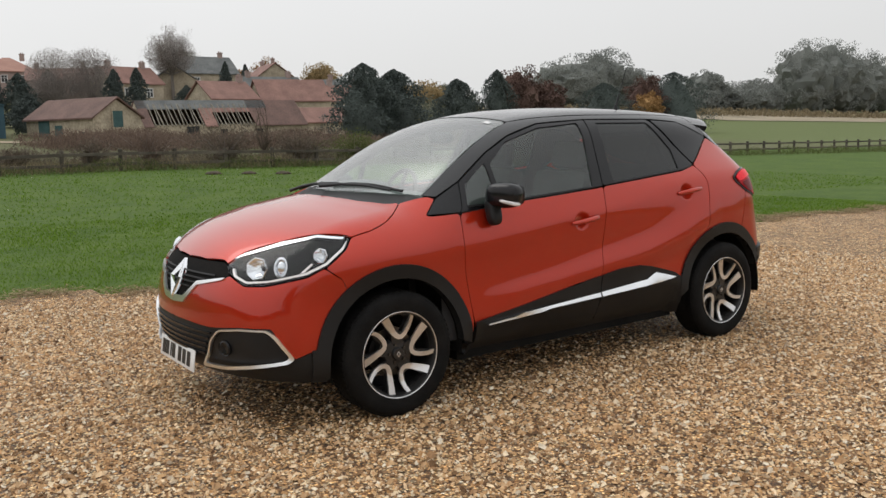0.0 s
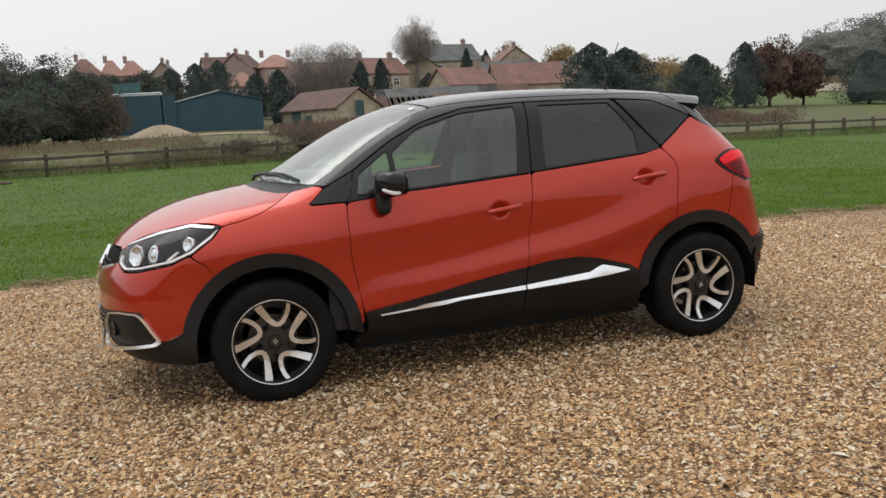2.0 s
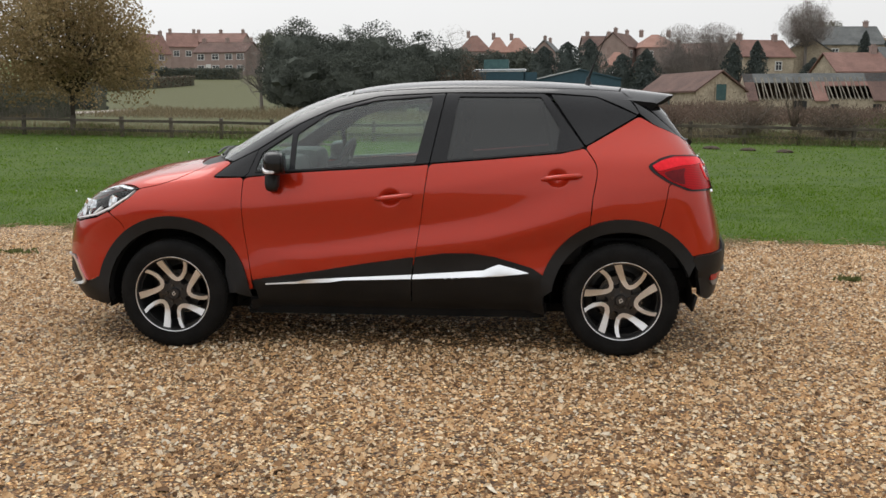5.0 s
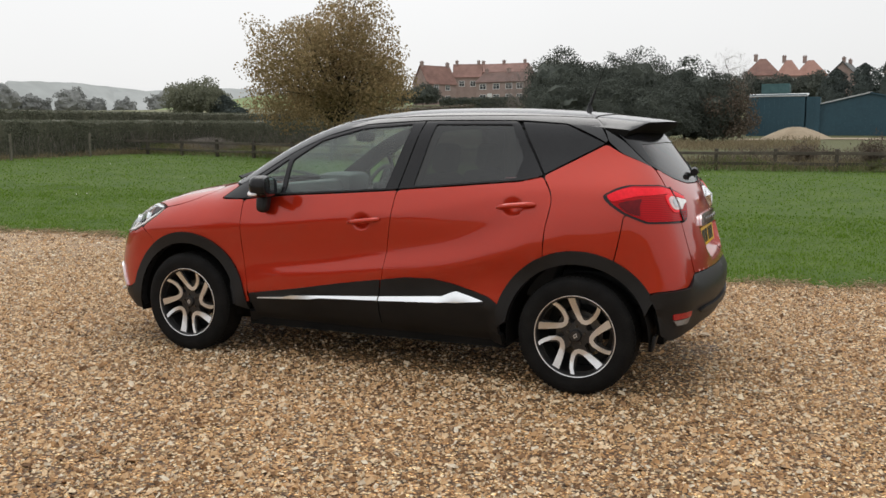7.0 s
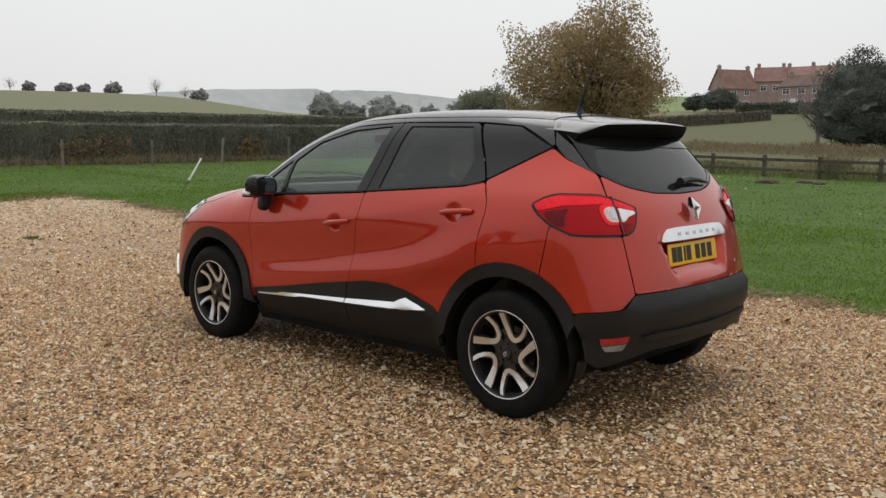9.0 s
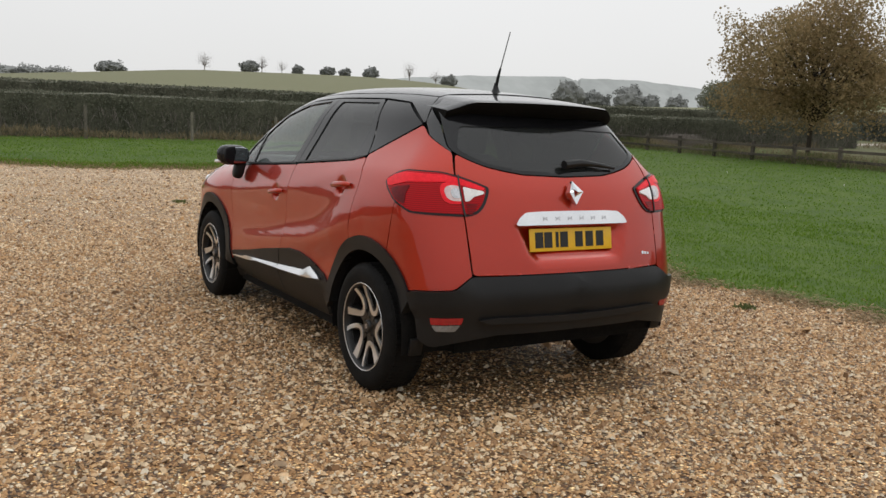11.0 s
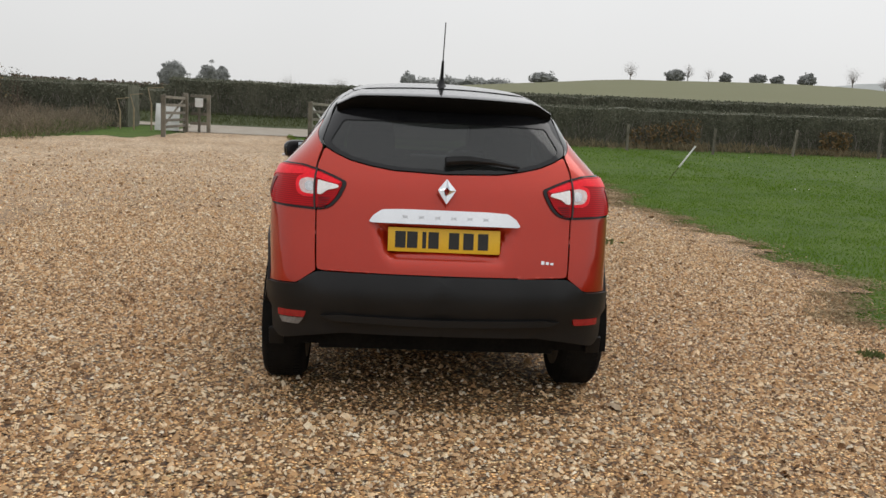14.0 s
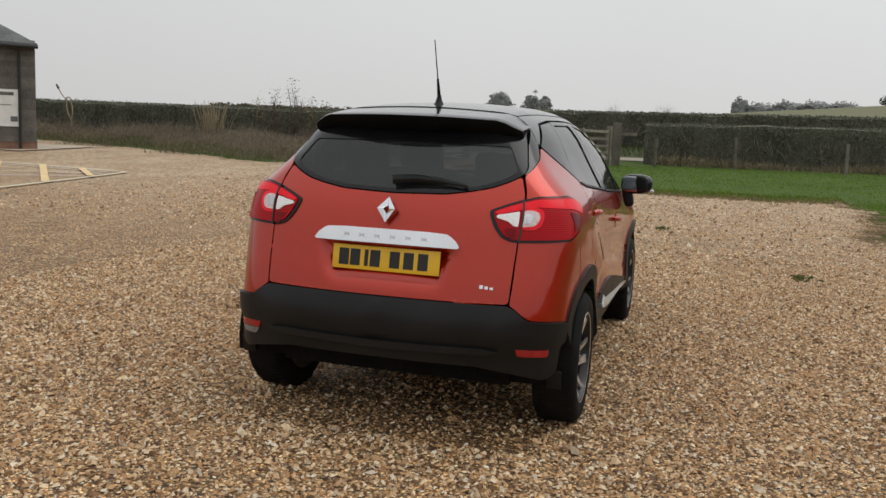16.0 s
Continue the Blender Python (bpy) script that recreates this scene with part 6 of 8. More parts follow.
def bare_tree(name, label, x, y, top, width, z0=None, crown_low=0.25, seed=1, twigs=1500, group="", bark="twig"):
    """A leafless tree: forking limbs and a haze of fine twigs."""
    rng = np.random.default_rng(seed)
    z0 = ground_at(x, y) if z0 is None else z0
    h = top - z0
    tree = thing(name, label, "tree", group, at=Matrix.Translation((x, y, z0)))
    bm = bmesh.new()
    tr = h * 0.022
    fork = Vector((0, 0, h * crown_low))
    add_tube(bm, [(0, 0, -0.2), fork * 0.6, fork], [tr * 1.3, tr, tr * 0.85], 7)
    tips = []
    for k in range(16):
        d = rng.normal(size=3)
        d[2] = abs(d[2]) + 0.35
        d /= np.linalg.norm(d)
        end = np.array(fork) + d * np.array([width / 2, width / 2, h * (1 - crown_low)]) * rng.uniform(0.75, 1.0)
        mid_ = np.array(fork) * 0.5 + end * 0.5 + rng.normal(size=3) * 0.05 * h
        add_tube(bm, [fork, mid_, end], [tr * 0.55, tr * 0.3, tr * 0.06], 5)
        for q in range(5):
            s = mid_ * (1 - q / 5) + end * (q / 5)
            e = s + rng.normal(size=3) * width * 0.14 + np.array([0, 0, 0.04 * h])
            add_tube(bm, [s, e], [tr * 0.16, tr * 0.04], 4)
            tips += [s, e]
    part("trunk", bm, M[bark], tree, "bare forked limbs")
    tips = np.array(tips)
    pts = tips[rng.integers(0, len(tips), twigs)] + rng.normal(size=(twigs, 3)) * width * 0.055
    d = rng.normal(size=(twigs, 3))
    d /= np.linalg.norm(d, axis=1, keepdims=True)
    shell = np.array([0, 0, h * (1 + crown_low) / 2]) + d * rng.uniform(0.15, 1, (twigs, 1)) ** 0.5 * np.array([width / 2, width / 2, h * (1 - crown_low) / 2])
    pts = np.vstack([pts, shell])
    v, f = leaf_quads(pts, 0.022 * h / 8, 18.0, rng=rng, up=0.5)
    tagged(link_mesh("twig_haze", v, f, M[bark], tree, smooth=False), kind="stuff")
    return tree


def conifer(name, label, x, y, top, width, z0=None, seed=3, n=2200, size=0.35, group=""):
    """A dense dark conifer, broad below and ragged at the edge."""
    rng = np.random.default_rng(seed + int(abs(x)))
    z0 = ground_at(x, y) if z0 is None else z0
    h = top - z0
    tree = thing(name, label, "tree", group, at=Matrix.Translation((x, y, z0)))
    t = rng.uniform(0, 1, n) ** 0.8
    a = rng.uniform(0, 2 * np.pi, n)
    prof = np.where(t < 0.2, 0.80 + t * 1.0, (1 - ((t - 0.2) / 0.8) ** 2.3) ** 0.8) * (1 + 0.26 * np.sin(a * 3 + t * 11 + x) + 0.14 * np.sin(a * 7 - t * 23) + 0.10 * np.sin(t * 37 + a))
    r = width / 2 * prof * rng.uniform(0.62, 1.0, n)
    pts = np.stack([r * np.cos(a), r * np.sin(a), t * h * 0.98 + 0.1], 1)
    v, f = leaf_quads(pts, size, 1.3, rng=rng)
    link_mesh("crown", v, f, M["leaf_conifer"], tree, smooth=False)
    part("inner_crown", add_lathe(bmesh.new(), [(0.02, 0.94 * h), (width * 0.13, 0.78 * h), (width * 0.25, 0.5 * h), (width * 0.31, 0.22 * h), (width * 0.26, 0.05 * h)], None, 14), M["leaf_conifer"], tree)
    part("trunk", add_tube(bmesh.new(), [(0, 0, -0.1), (0, 0, h * 0.5), (0, 0, h * 0.93)], [h * 0.03, h * 0.02, h * 0.004], 7), M["bark"], tree)
    return tree


def hedge(name, label, pts, height, width, leaf, n, size=0.16, group="", ragged=0.12):
    """A clipped hedge along a line: a solid core in shaded leaf tones and leaves all over it."""
    rng = np.random.default_rng(11 + n)
    ob = thing(name, label, "hedge", group)
    pts = [np.array(p, float) for p in pts]
    core = bmesh.new()
    segs = list(zip(pts, pts[1:]))
    lens = [np.linalg.norm(b - a) for a, b in segs]
    cloud = []
    for (a, b), ln in zip(segs, lens):
        m = max(2, int(ln / 0.8))
        d = (b - a) / ln
        side = np.array([-d[1], d[0]])
        prev = None
        for k in range(m + 1):
            c = a + (b - a) * k / m
            z = ground_at(*c)
            top = height * (0.955 + 0.02 * math.sin(1.7 * k) + 0.018 * rng.normal())
            q = [core.verts.new((c[0] + side[0] * o, c[1] + side[1] * o, z + hh)) for o, hh in
                 ((-width * 0.44, -0.1), (-width * 0.42, top * 0.97), (-width * 0.2, top), (width * 0.2, top), (width * 0.42, top * 0.97), (width * 0.44, -0.1))]
            if prev:
                for j in range(5):
                    core.faces.new((prev[j], prev[j + 1], q[j + 1], q[j]))
            else:
                core.faces.new(q)
            prev = q
        core.faces.new(prev[::-1])
        nn = int(n * ln / sum(lens))
        t = rng.uniform(0, 1, nn)
        u = rng.uniform(0, 1, nn)
        face = rng.uniform(0, 1, nn)
        o = np.where(face < 0.3, rng.uniform(-0.5, 0.5, nn), np.where(face < 0.65, -0.5, 0.5)) * width
        hh = np.where(face < 0.3, 0.955, u ** 0.8 * 0.97) * height
        c = a[None] + (b - a)[None] * t[:, None] + side[None] * (o + rng.normal(size=nn) * 0.06)[:, None]
        z = land(c[:, 0], c[:, 1]) + hh + rng.normal(size=nn) * ragged * (hh / height)
        cloud.append(np.stack([c[:, 0], c[:, 1], z], 1))
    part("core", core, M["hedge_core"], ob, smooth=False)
    v, f = leaf_quads(np.vstack(cloud), size, 1.2, rng=rng)
    link_mesh("leaves", v, f, leaf, ob, smooth=False)
    every = np.vstack(cloud)
    v, f = leaf_quads(every[rng.integers(0, len(every), n // 9)] * np.array([1, 1, 0.7]) + np.array([0, 0, 0.05]), size * 0.36, 20.0, rng=rng, up=2.2)
    tagged(link_mesh("brushwood", v, f, M["twig"], ob, smooth=False), "bare grey twigs showing between the leaves", kind="stuff")
    return ob


def thicket(name, label, x0, x1, y0, y1, height, leaf, n, size, aspect=3.0, up=0.6, seed=5, patch=1.3):
    """Uncountable undergrowth: brambles, dead grass and weeds in uneven drifts."""
    rng = np.random.default_rng(seed)
    x, y = rng.uniform(x0, x1, n), rng.uniform(y0, y1, n)
    drift = 0.5 + 0.5 * np.sin(x * 0.9 / patch + 1.3 * np.sin(y * 0.7)) * np.cos(y * 0.6 / patch + np.sin(x * 0.37))
    keep = rng.uniform(0, 1, n) < 0.25 + 1.1 * drift
    x, y, drift = x[keep], y[keep], drift[keep]
    h = height * rng.uniform(0, 1, len(x)) * (0.25 + 0.85 * drift)
    v, f = leaf_quads(np.stack([x, y, land(x, y) + h], 1), size, aspect, up=up, rng=rng)
    return tagged(link_mesh(name, v, f, leaf, smooth=False), label, "undergrowth", kind="stuff")


# ---------------------------------------------------------------- buildings


def house(label, x, y, base, eave, ridge, length, width, turn, roof, wall, windows=(), chimneys=(0.15, 0.85), name="house", group="", doors=(), over=0.25, hip=0.0):
    """A house: walls, a roof with eaves, chimneys, windows with frames. Its long side faces -y before it is turned. hip: how far the ridge stops short of the gables."""
    ob = thing(name, label, "house" if name == "house" else name.split("_")[-1], group, at=pose(x, y, base, 0, 0, turn))
    e, r = eave - base, ridge - base
    hl, hw = length / 2, width / 2
    bm = bmesh.new()
    v = [bm.verts.new(p) for p in ((-hl, -hw, -1.5), (hl, -hw, -1.5), (hl, hw, -1.5), (-hl, hw, -1.5), (-hl, -hw, e), (hl, -hw, e), (hl, hw, e), (-hl, hw, e), (-hl, 0, r - 0.12), (hl, 0, r - 0.12))]
    for f in ((0, 1, 5, 4), (2, 3, 7, 6), (1, 2, 6, 5) if hip else (1, 2, 6, 9, 5), (3, 0, 4, 7) if hip else (3, 0, 4, 8, 7)):
        bm.faces.new([v[k] for k in f])
    part("wall", bm, M[wall], ob, smooth=False)
    bm = bmesh.new()
    s = (r - e) / hw
    slopes = []
    for sg in (-1, 1):
        slopes.append([(-hl - over, sg * (hw + over), e - over * s), (hl + over, sg * (hw + over), e - over * s), (hl + over - hip, 0, r), (-hl - over + hip, 0, r)])
        if hip:
            slopes.append([(sg * (hl + over), -hw - over, e - over * s), (sg * (hl + over), hw + over, e - over * s), (sg * (hl + over - hip), 0, r)])
    for pts in slopes:
        lowp = [bm.verts.new(p) for p in pts]
        upp = [bm.verts.new((p[0], p[1], p[2] + 0.14)) for p in pts]
        bm.faces.new(lowp)
        bm.faces.new(upp[::-1])
        for k in range(len(pts)):
            j = (k + 1) % len(pts)
            bm.faces.new((lowp[k], lowp[j], upp[j], upp[k]))
    roof_ob = part("roof", bm, M[roof], ob, smooth=False)
    for c in chimneys:
        ch = box((0.7, 0.55, 1.2), pose(-hl + length * c, 0, r + 0.25), 0.03)
        add_box(ch, (0.82, 0.66, 0.12), pose(-hl + length * c, 0, r + 0.80))
        for q in (-0.17, 0.17):
            add_tube(ch, [(-hl + length * c + q, 0, r + 0.84), (-hl + length * c + q, 0, r + 1.08)], 0.1, 8)
        part("chimney", ch, M["brick"], roof_ob, smooth=False)
    for (u, z, w, h) in windows:
        wx = -hl + length * u
        wo = part("window", box((w, 0.06, h), pose(wx, -hw - 0.01, z)), M["window_dark"], ob, smooth=False)
        fr = bmesh.new()
        for (dx, dz, ww, hh) in ((0, h / 2, w + 0.12, 0.1), (0, -h / 2, w + 0.16, 0.12), (-w / 2, 0, 0.1, h), (w / 2, 0, 0.1, h), (0, 0, 0.07, h), (0, h * 0.12, w, 0.06)):
            add_box(fr, (ww, 0.10, hh), pose(wx + dx, -hw - 0.02, z + dz))
        part("window_frame", fr, M["white_paint"], wo, smooth=False)
    for (u, w, h, mat) in doors:
        part("door", box((w, 0.10, h), pose(-hl + length * u, -hw - 0.02, h / 2)), M[mat], ob, smooth=False)
    return ob


# the derelict farm range below the village
# the last, black door is a panel standing for a dark opening
stone_barn = house("long stone barn with dark mossy tile roof and blue shutter", 15.73, 77.27, 1.1, 3.0, 4.6, 9.4, 4.84, -68, "old_tile", "stone", chimneys=(), name="stone_barn",
      doors=((0.28, 1.5, 1.75, "blue_paint"), (0.50, 1.0, 1.3, "blue_paint"), (0.86, 0.9, 0.7, "ink")))
shutter = part("shutter", box((0.10, 1.0, 1.45), pose(4.72, 0.0, 1.75)), M["blue_paint"], stone_barn, "faded blue shutter in the gable", smooth=False)
for (yy, zz, ww, hh) in ((0, 2.5, 1.2, 0.14), (0, 0.98, 1.2, 0.12), (-0.56, 1.75, 0.1, 1.5), (0.56, 1.75, 0.1, 1.5)):
    part("shutter_frame", box((0.14, ww, hh), pose(4.73, yy, zz)), M["stone"], shutter, smooth=False)
barn = thing("ruined_barn", "derelict stone barn with a broken tile roof and bare rafters", "barn", at=pose(28.5, 78, 0.95))
bm = box((15.6, 0.5, 2.6), pose(0, -2.4, 0.0))
add_box(bm, (15.6, 0.5, 2.8), pose(0, 2.4, 0.1))
for gx in (-7.8, 7.8):
    add_slab(bm, [(-2.6, -1.3), (2.6, -1.3), (2.6, 1.3), (0, 3.5), (-2.6, 1.3)], 0.5, pose(gx - 0.25, 0, 0) @ Matrix(((0, 0, 1, 0), (1, 0, 0, 0), (0, 1, 0, 0), (0, 0, 0, 1))))
part("wall", bm, M["stone"], barn, smooth=False)
for (x0, x1, lo, hi, mat) in ((-8.1, 4.6, 0.68, 1.0, "slate"), (-8.1, -7.2, 0.0, 1.0, "old_tile"), (-2.4, -1.2, 0.0, 0.7, "pantile"), (2.6, 8.1, 0.0, 1.0, "old_tile"), (-1.2, 2.6, 0.55, 0.7, "pantile")):
    bm = bmesh.new()
    a = [bm.verts.new(p) for p in ((x0, -2.9 + 2.9 * lo, 1.1 + 2.45 * lo), (x1, -2.9 + 2.9 * lo, 1.1 + 2.45 * lo), (x1, -2.9 + 2.9 * hi, 1.1 + 2.45 * hi), (x0, -2.9 + 2.9 * hi, 1.1 + 2.45 * hi))]
    b = [bm.verts.new(v.co + Vector((0, 0.05, 0.1))) for v in a]
    bm.faces.new(a)
    bm.faces.new(b[::-1])
    for k in range(4):
        bm.faces.new((a[k], a[(k + 1) % 4], b[(k + 1) % 4], b[k]))
    part("roof", bm, M[mat], barn, "slate and clay tiles left on the roof", smooth=False)
bm = bmesh.new()
a = [bm.verts.new(p) for p in ((-8.1, 0.05, 3.5), (8.1, 0.05, 3.5), (8.1, 2.95, 1.1), (-8.1, 2.95, 1.1))]
b = [bm.verts.new(v.co + Vector((0, 0.05, 0.1))) for v in a]
bm.faces.new(a)
bm.faces.new(b[::-1])
for k in range(4):
    bm.faces.new((a[k], a[(k + 1) % 4], b[(k + 1) % 4], b[k]))
part("roof", bm, M["old_tile"], barn, "far slope of the tile roof", smooth=False)
for k in range(26):
    x = -7.0 + 0.37 * k
    bm = bmesh.new()
    add_tube(bm, [(x, -2.75, 1.2), (x + 0.15 * math.sin(k * 2.1), -0.4, 3.25)], 0.06, 5)
    part("rafter", bm, M["timber"], barn, smooth=False)
# flat black panels stand in for the unlit inside of the openings
for (u, w, h) in ((-3.6, 1.2, 1.2), (-0.6, 0.7, 0.7), (3.0, 0.7, 0.7), (6.2, 0.6, 0.4)):
    part("opening", box((w, 0.05, h), pose(u, -2.66, 0.55 - (1.2 - h) * 0.1)), M["ink"], barn, "black panel standing for a dark opening", smooth=False)
house("low stone outbuilding with clay tile roof", 42.7, 85, 0.8, 2.4, 3.9, 7.5, 4.5, 0, "pantile", "stone", chimneys=(), name="outbuilding")
house("stone cottage with red clay tile roof", 37.6, 100, 1.5, 5.5, 7.6, 6.4, 6.0, 10, "pantile", "stone", chimneys=(0.9,), group="village houses")
house("long stone house with red clay tile roof", 46.6, 100, 1.5, 5.3, 7.9, 9.0, 6.0, -6, "pantile", "stone", chimneys=(), group="village houses")
# the village on the slope
for (x, y, base, eave, ridge, ln, wd, turn, roof, wall, lab) in (
        (33.0, 124, 5.0, 8.6, 10.9, 8, 6, 20, "pantile", "stone", "stone village house with red tile roof"),
        (41.5, 130, 5.0, 9.2, 11.6, 7, 7, 80, "slate", "stone", "grey gabled stone village house"),
        (50.0, 140, 6.0, 11.2, 14.0, 10, 7, 5, "slate", "stone", "tall slate-roofed village house"),
        (62.0, 140, 6.0, 10.4, 13.0, 9, 7, 82, "pantile", "stone", "gabled house with white barge boards"),
        (30.0, 150, 7.0, 10.4, 12.4, 10, 7, -15, "pantile", "brick", "brick house with red tile roof"),
        (52.0, 118, 3.5, 7.2, 9.4, 9, 6, -4, "slate", "stone", "grey slate-roofed stone house"),
        (70.0, 125, 3.5, 7.6, 9.6, 10, 6, -12, "slate", "stone", "grey slate-roofed stone house"),
        (4.9, 175, 8.0, 12.8, 14.9, 8, 4.2, 78, "slate", "brick", "pale gabled village house"),
        (18.4, 165, 8.0, 12.9, 15.4, 8, 5.6, 62, "old_tile", "brick", "brown brick gabled house"), (14.4, 169, 8.0, 12.9, 15.3, 6.0, 7, 8, "old_tile", "brick", "brown brick house with chimneys"),
        (24.6, 165, 8.0, 12.7, 15.1, 7.4, 8, 8, "orange_tile", "brick", "brick house with bright orange tile roof"), (15.2, 140, 5.0, 8.4, 10.4, 4.0, 5, 4, "orange_tile", "brick", "low house with bright orange tile roof"),
        (-9.6, 172, 8.5, 12.9, 15.9, 6.2, 6.4, 4, "pantile", "brick", "brick house with hipped tile roof"),
        (-5.0, 172, 8.5, 12.7, 15.5, 4.2, 6.0, 4, "orange_tile", "brick", "brick house with hipped tile roof"),
        (-1.3, 174, 8.5, 12.8, 15.5, 5.2, 6.0, 4, "orange_tile", "brick", "brick house with hipped tile roof"),
        (60.0, 110, 3.0, 5.6, 7.8, 6, 5, 0, "pantile", "stone", "small stone house with red roof")):
    house(lab, x, y, base, eave, ridge, ln, wd, turn, roof, wall, group="village houses", chimneys=(0.3,) if x < 0 else (0.15, 0.85), hip=ln * 0.45 if x < 0 or roof == "orange_tile" else 0.0,
          windows=((0.25, eave - base - 1.3, 1.0, 1.2), (0.7, eave - base - 1.3, 1.0, 1.2)))
W2 = tuple((u, z, 1.5, 1.25) for u in (0.12, 0.38, 0.62, 0.88) for z in (1.6, 4.3))
house("brick terrace with white windows and chimneys", -59.4, 170, 8.6, 12.9, 15.0, 11.0, 8, -6, "old_tile", "brick", windows=tuple((u, z, 1.4, 1.1) for u in (0.14, 0.42, 0.68, 0.9) for z in (1.2, 3.4)), chimneys=(0.04, 0.5, 0.96), group="brick terraces", doors=((0.28, 1.1, 2.0, "white_paint"),))
house("red brick house with steep gable and white windows", -79.0, 176, 8.6, 13.6, 17.4, 8.0, 5.2, 62, "pantile", "brick", windows=((0.3, 1.6, 1.2, 1.2), (0.7, 1.6, 1.2, 1.2), (0.3, 4.0, 1.2, 1.1), (0.7, 4.0, 1.2, 1.1)), chimneys=(0.05, 0.95), group="brick terraces")
house("red brick house with hipped tile roof", -77.5, 192, 10.0, 15.8, 18.9, 6.5, 7, 20, "pantile", "brick", windows=((0.3, 4.2, 1.2, 1.2), (0.7, 4.2, 1.2, 1.2)), chimneys=(0.1, 0.9), group="brick terraces")
house("long brick terrace with red tile roof", -71.9, 202, 11.0, 17.4, 19.6, 12.2, 8, 2, "pantile", "brick", windows=((0.2, 4.8, 1.3, 1.1), (0.5, 4.8, 1.3, 1.1), (0.8, 4.8, 1.3, 1.1)), chimneys=(0.06, 0.5, 0.94), group="brick terraces")

# blue steel sheds and the sand heap
shed = thing("blue_shed", "pair of blue steel sheds behind the field", "shed", at=pose(-1.8, 76, 1.5))
for (x, w, d, h, nm) in ((0.0, 4.8, 5.0, 3.55, "tall_bay"), (2.9, 1.2, 5.0, 3.3, "link_bay")):
    bm = box((w, d, h + 1), pose(x, d / 2, h / 2 - 0.5))
    bay_ob = part(nm, bm, M["blue_sheet"], shed, smooth=False)
    for k in range(int(w / 0.4)):
        part("rib", box((0.10, 0.05, h), pose(x - w / 2 + 0.2 + 0.4 * k, -0.02, h / 2)), M["blue_sheet"], bay_ob, smooth=False)
part("roof", box((5.0, 5.2, 0.12), pose(0, 2.5, 3.60, 4, 0, 0)), M["pale_sheet"], shed, smooth=False)
bm = bmesh.new()
add_slab(bm, [(-3.9, -1), (3.9, -1), (3.9, 2.6), (0.2, 3.5), (-3.9, 2.6)], 9.0, pose(7.2, 0.3, 0) @ Matrix(((1, 0, 0, 0), (0, 0, 1, 0), (0, 1, 0, 0), (0, 0, 0, 1))))
bay_ob = part("low_bay", bm, M["blue_sheet"], shed, smooth=False)
for k in range(19):
    part("rib", box((0.10, 0.05, 2.5), pose(3.5 + 0.4 * k, 0.28, 1.25)), M["blue_sheet"], bay_ob, smooth=False)
part("pale_roof", box((4.3, 9.0, 0.1), pose(5.3, 4.6, 3.12, 0, -13, 0)), M["pale_sheet"], shed, smooth=False)
part("pale_roof", box((4.0, 9.0, 0.1), pose(9.2, 4.6, 3.10, 0, 13, 0)), M["blue_sheet"], shed, smooth=False)
part("rear_block", box((2.4, 4.0, 1.5), pose(-0.4, 7.0, 4.0)), M["blue_paint"], shed, smooth=False)
bm = bmesh.new()
rings = []
for r, h in ((2.7, -0.2), (2.0, 0.16), (1.3, 0.48), (0.7, 0.70), (0.2, 0.79)):
    rings.append([bm.verts.new((r * math.cos(a) * (1 + 0.1 * math.sin(3 * a)), r * 0.8 * math.sin(a), h + 0.05 * math.sin(5 * a))) for a in (2 * math.pi * k / 22 for k in range(22))])
for a, b in zip(rings, rings[1:]):
    for k in range(22):
        bm.faces.new((a[k], a[(k + 1) % 22], b[(k + 1) % 22], b[k]))
bm.faces.new(rings[-1])
heap = tagged(part("sand_heap", bm, M["sand"]), "heap of pale sand in front of the sheds", "sand heap")
heap.matrix_basis = pose(0.1, 68.5, ground_at(0.1, 68.5) + 0.1)
yard2 = sheet("sand_track", -4, 26, 64, 71, 0.5, lambda x, y: (np.abs(y - 67.5 - 0.8 * np.sin(x * 0.5)) < 1.9), 0.03, M["sand"])
tagged(yard2, "pale sandy farm track", "track", kind="structure")

# ---------------------------------------------------------------- trees
plant("autumn_tree", "broad field tree with thinning olive and rust leaves", "tree", -17.3, 28.0, 7.1, 7.0, M["leaf_autumn"], 0.098, 440, 105, crown_low=0.05, spread=0.34, limbs=80, hollow=0.24, trunk_r=0.10)
for (x, y, top, w) in ((-16.4, 60, 7.5, 5.4), (-13.6, 61, 7.0, 5.6), (-10.4, 60, 7.2, 5.6), (-7.2, 61, 6.5, 5.2), (-15.2, 57, 5.6, 5.4), (-11.8, 57, 5.4, 5.4), (-8.6, 57, 4.8, 5.0), (-5.2, 60, 5.4, 3.8)):
    plant("evergreen_tree", "dense dark evergreen tree at the field edge", "tree", x, y, top, w, M["leaf_dark"], 0.115, 330, 46, crown_low=0.0, spread=0.24, limbs=6, hollow=0.86, core=0.84, group="evergreen clump")
plant("grey_bush", "rounded grey-brown bush beside the sheds", "bush", -4.4, 60, 5.1, 4.2, M["bramble"], 0.15, 90, 70, crown_low=0.0, spread=0.4, limbs=8)
for (x, y, top, w) in ((35.4, 62, 7.1, 6.2), (39.2, 63, 6.7, 6.2), (51.4, 70, 6.4, 5.4), (73.0, 90, 9.1, 5.2), (93.5, 90, 7.5, 9.5), (109.5, 90, 9.4, 12.0), (-24.5, 140, 11.5, 5.0)):
    conifer("conifer", "dense dark green conifer", x, y, top, w, n=7000, size=0.18, group="dark conifers")
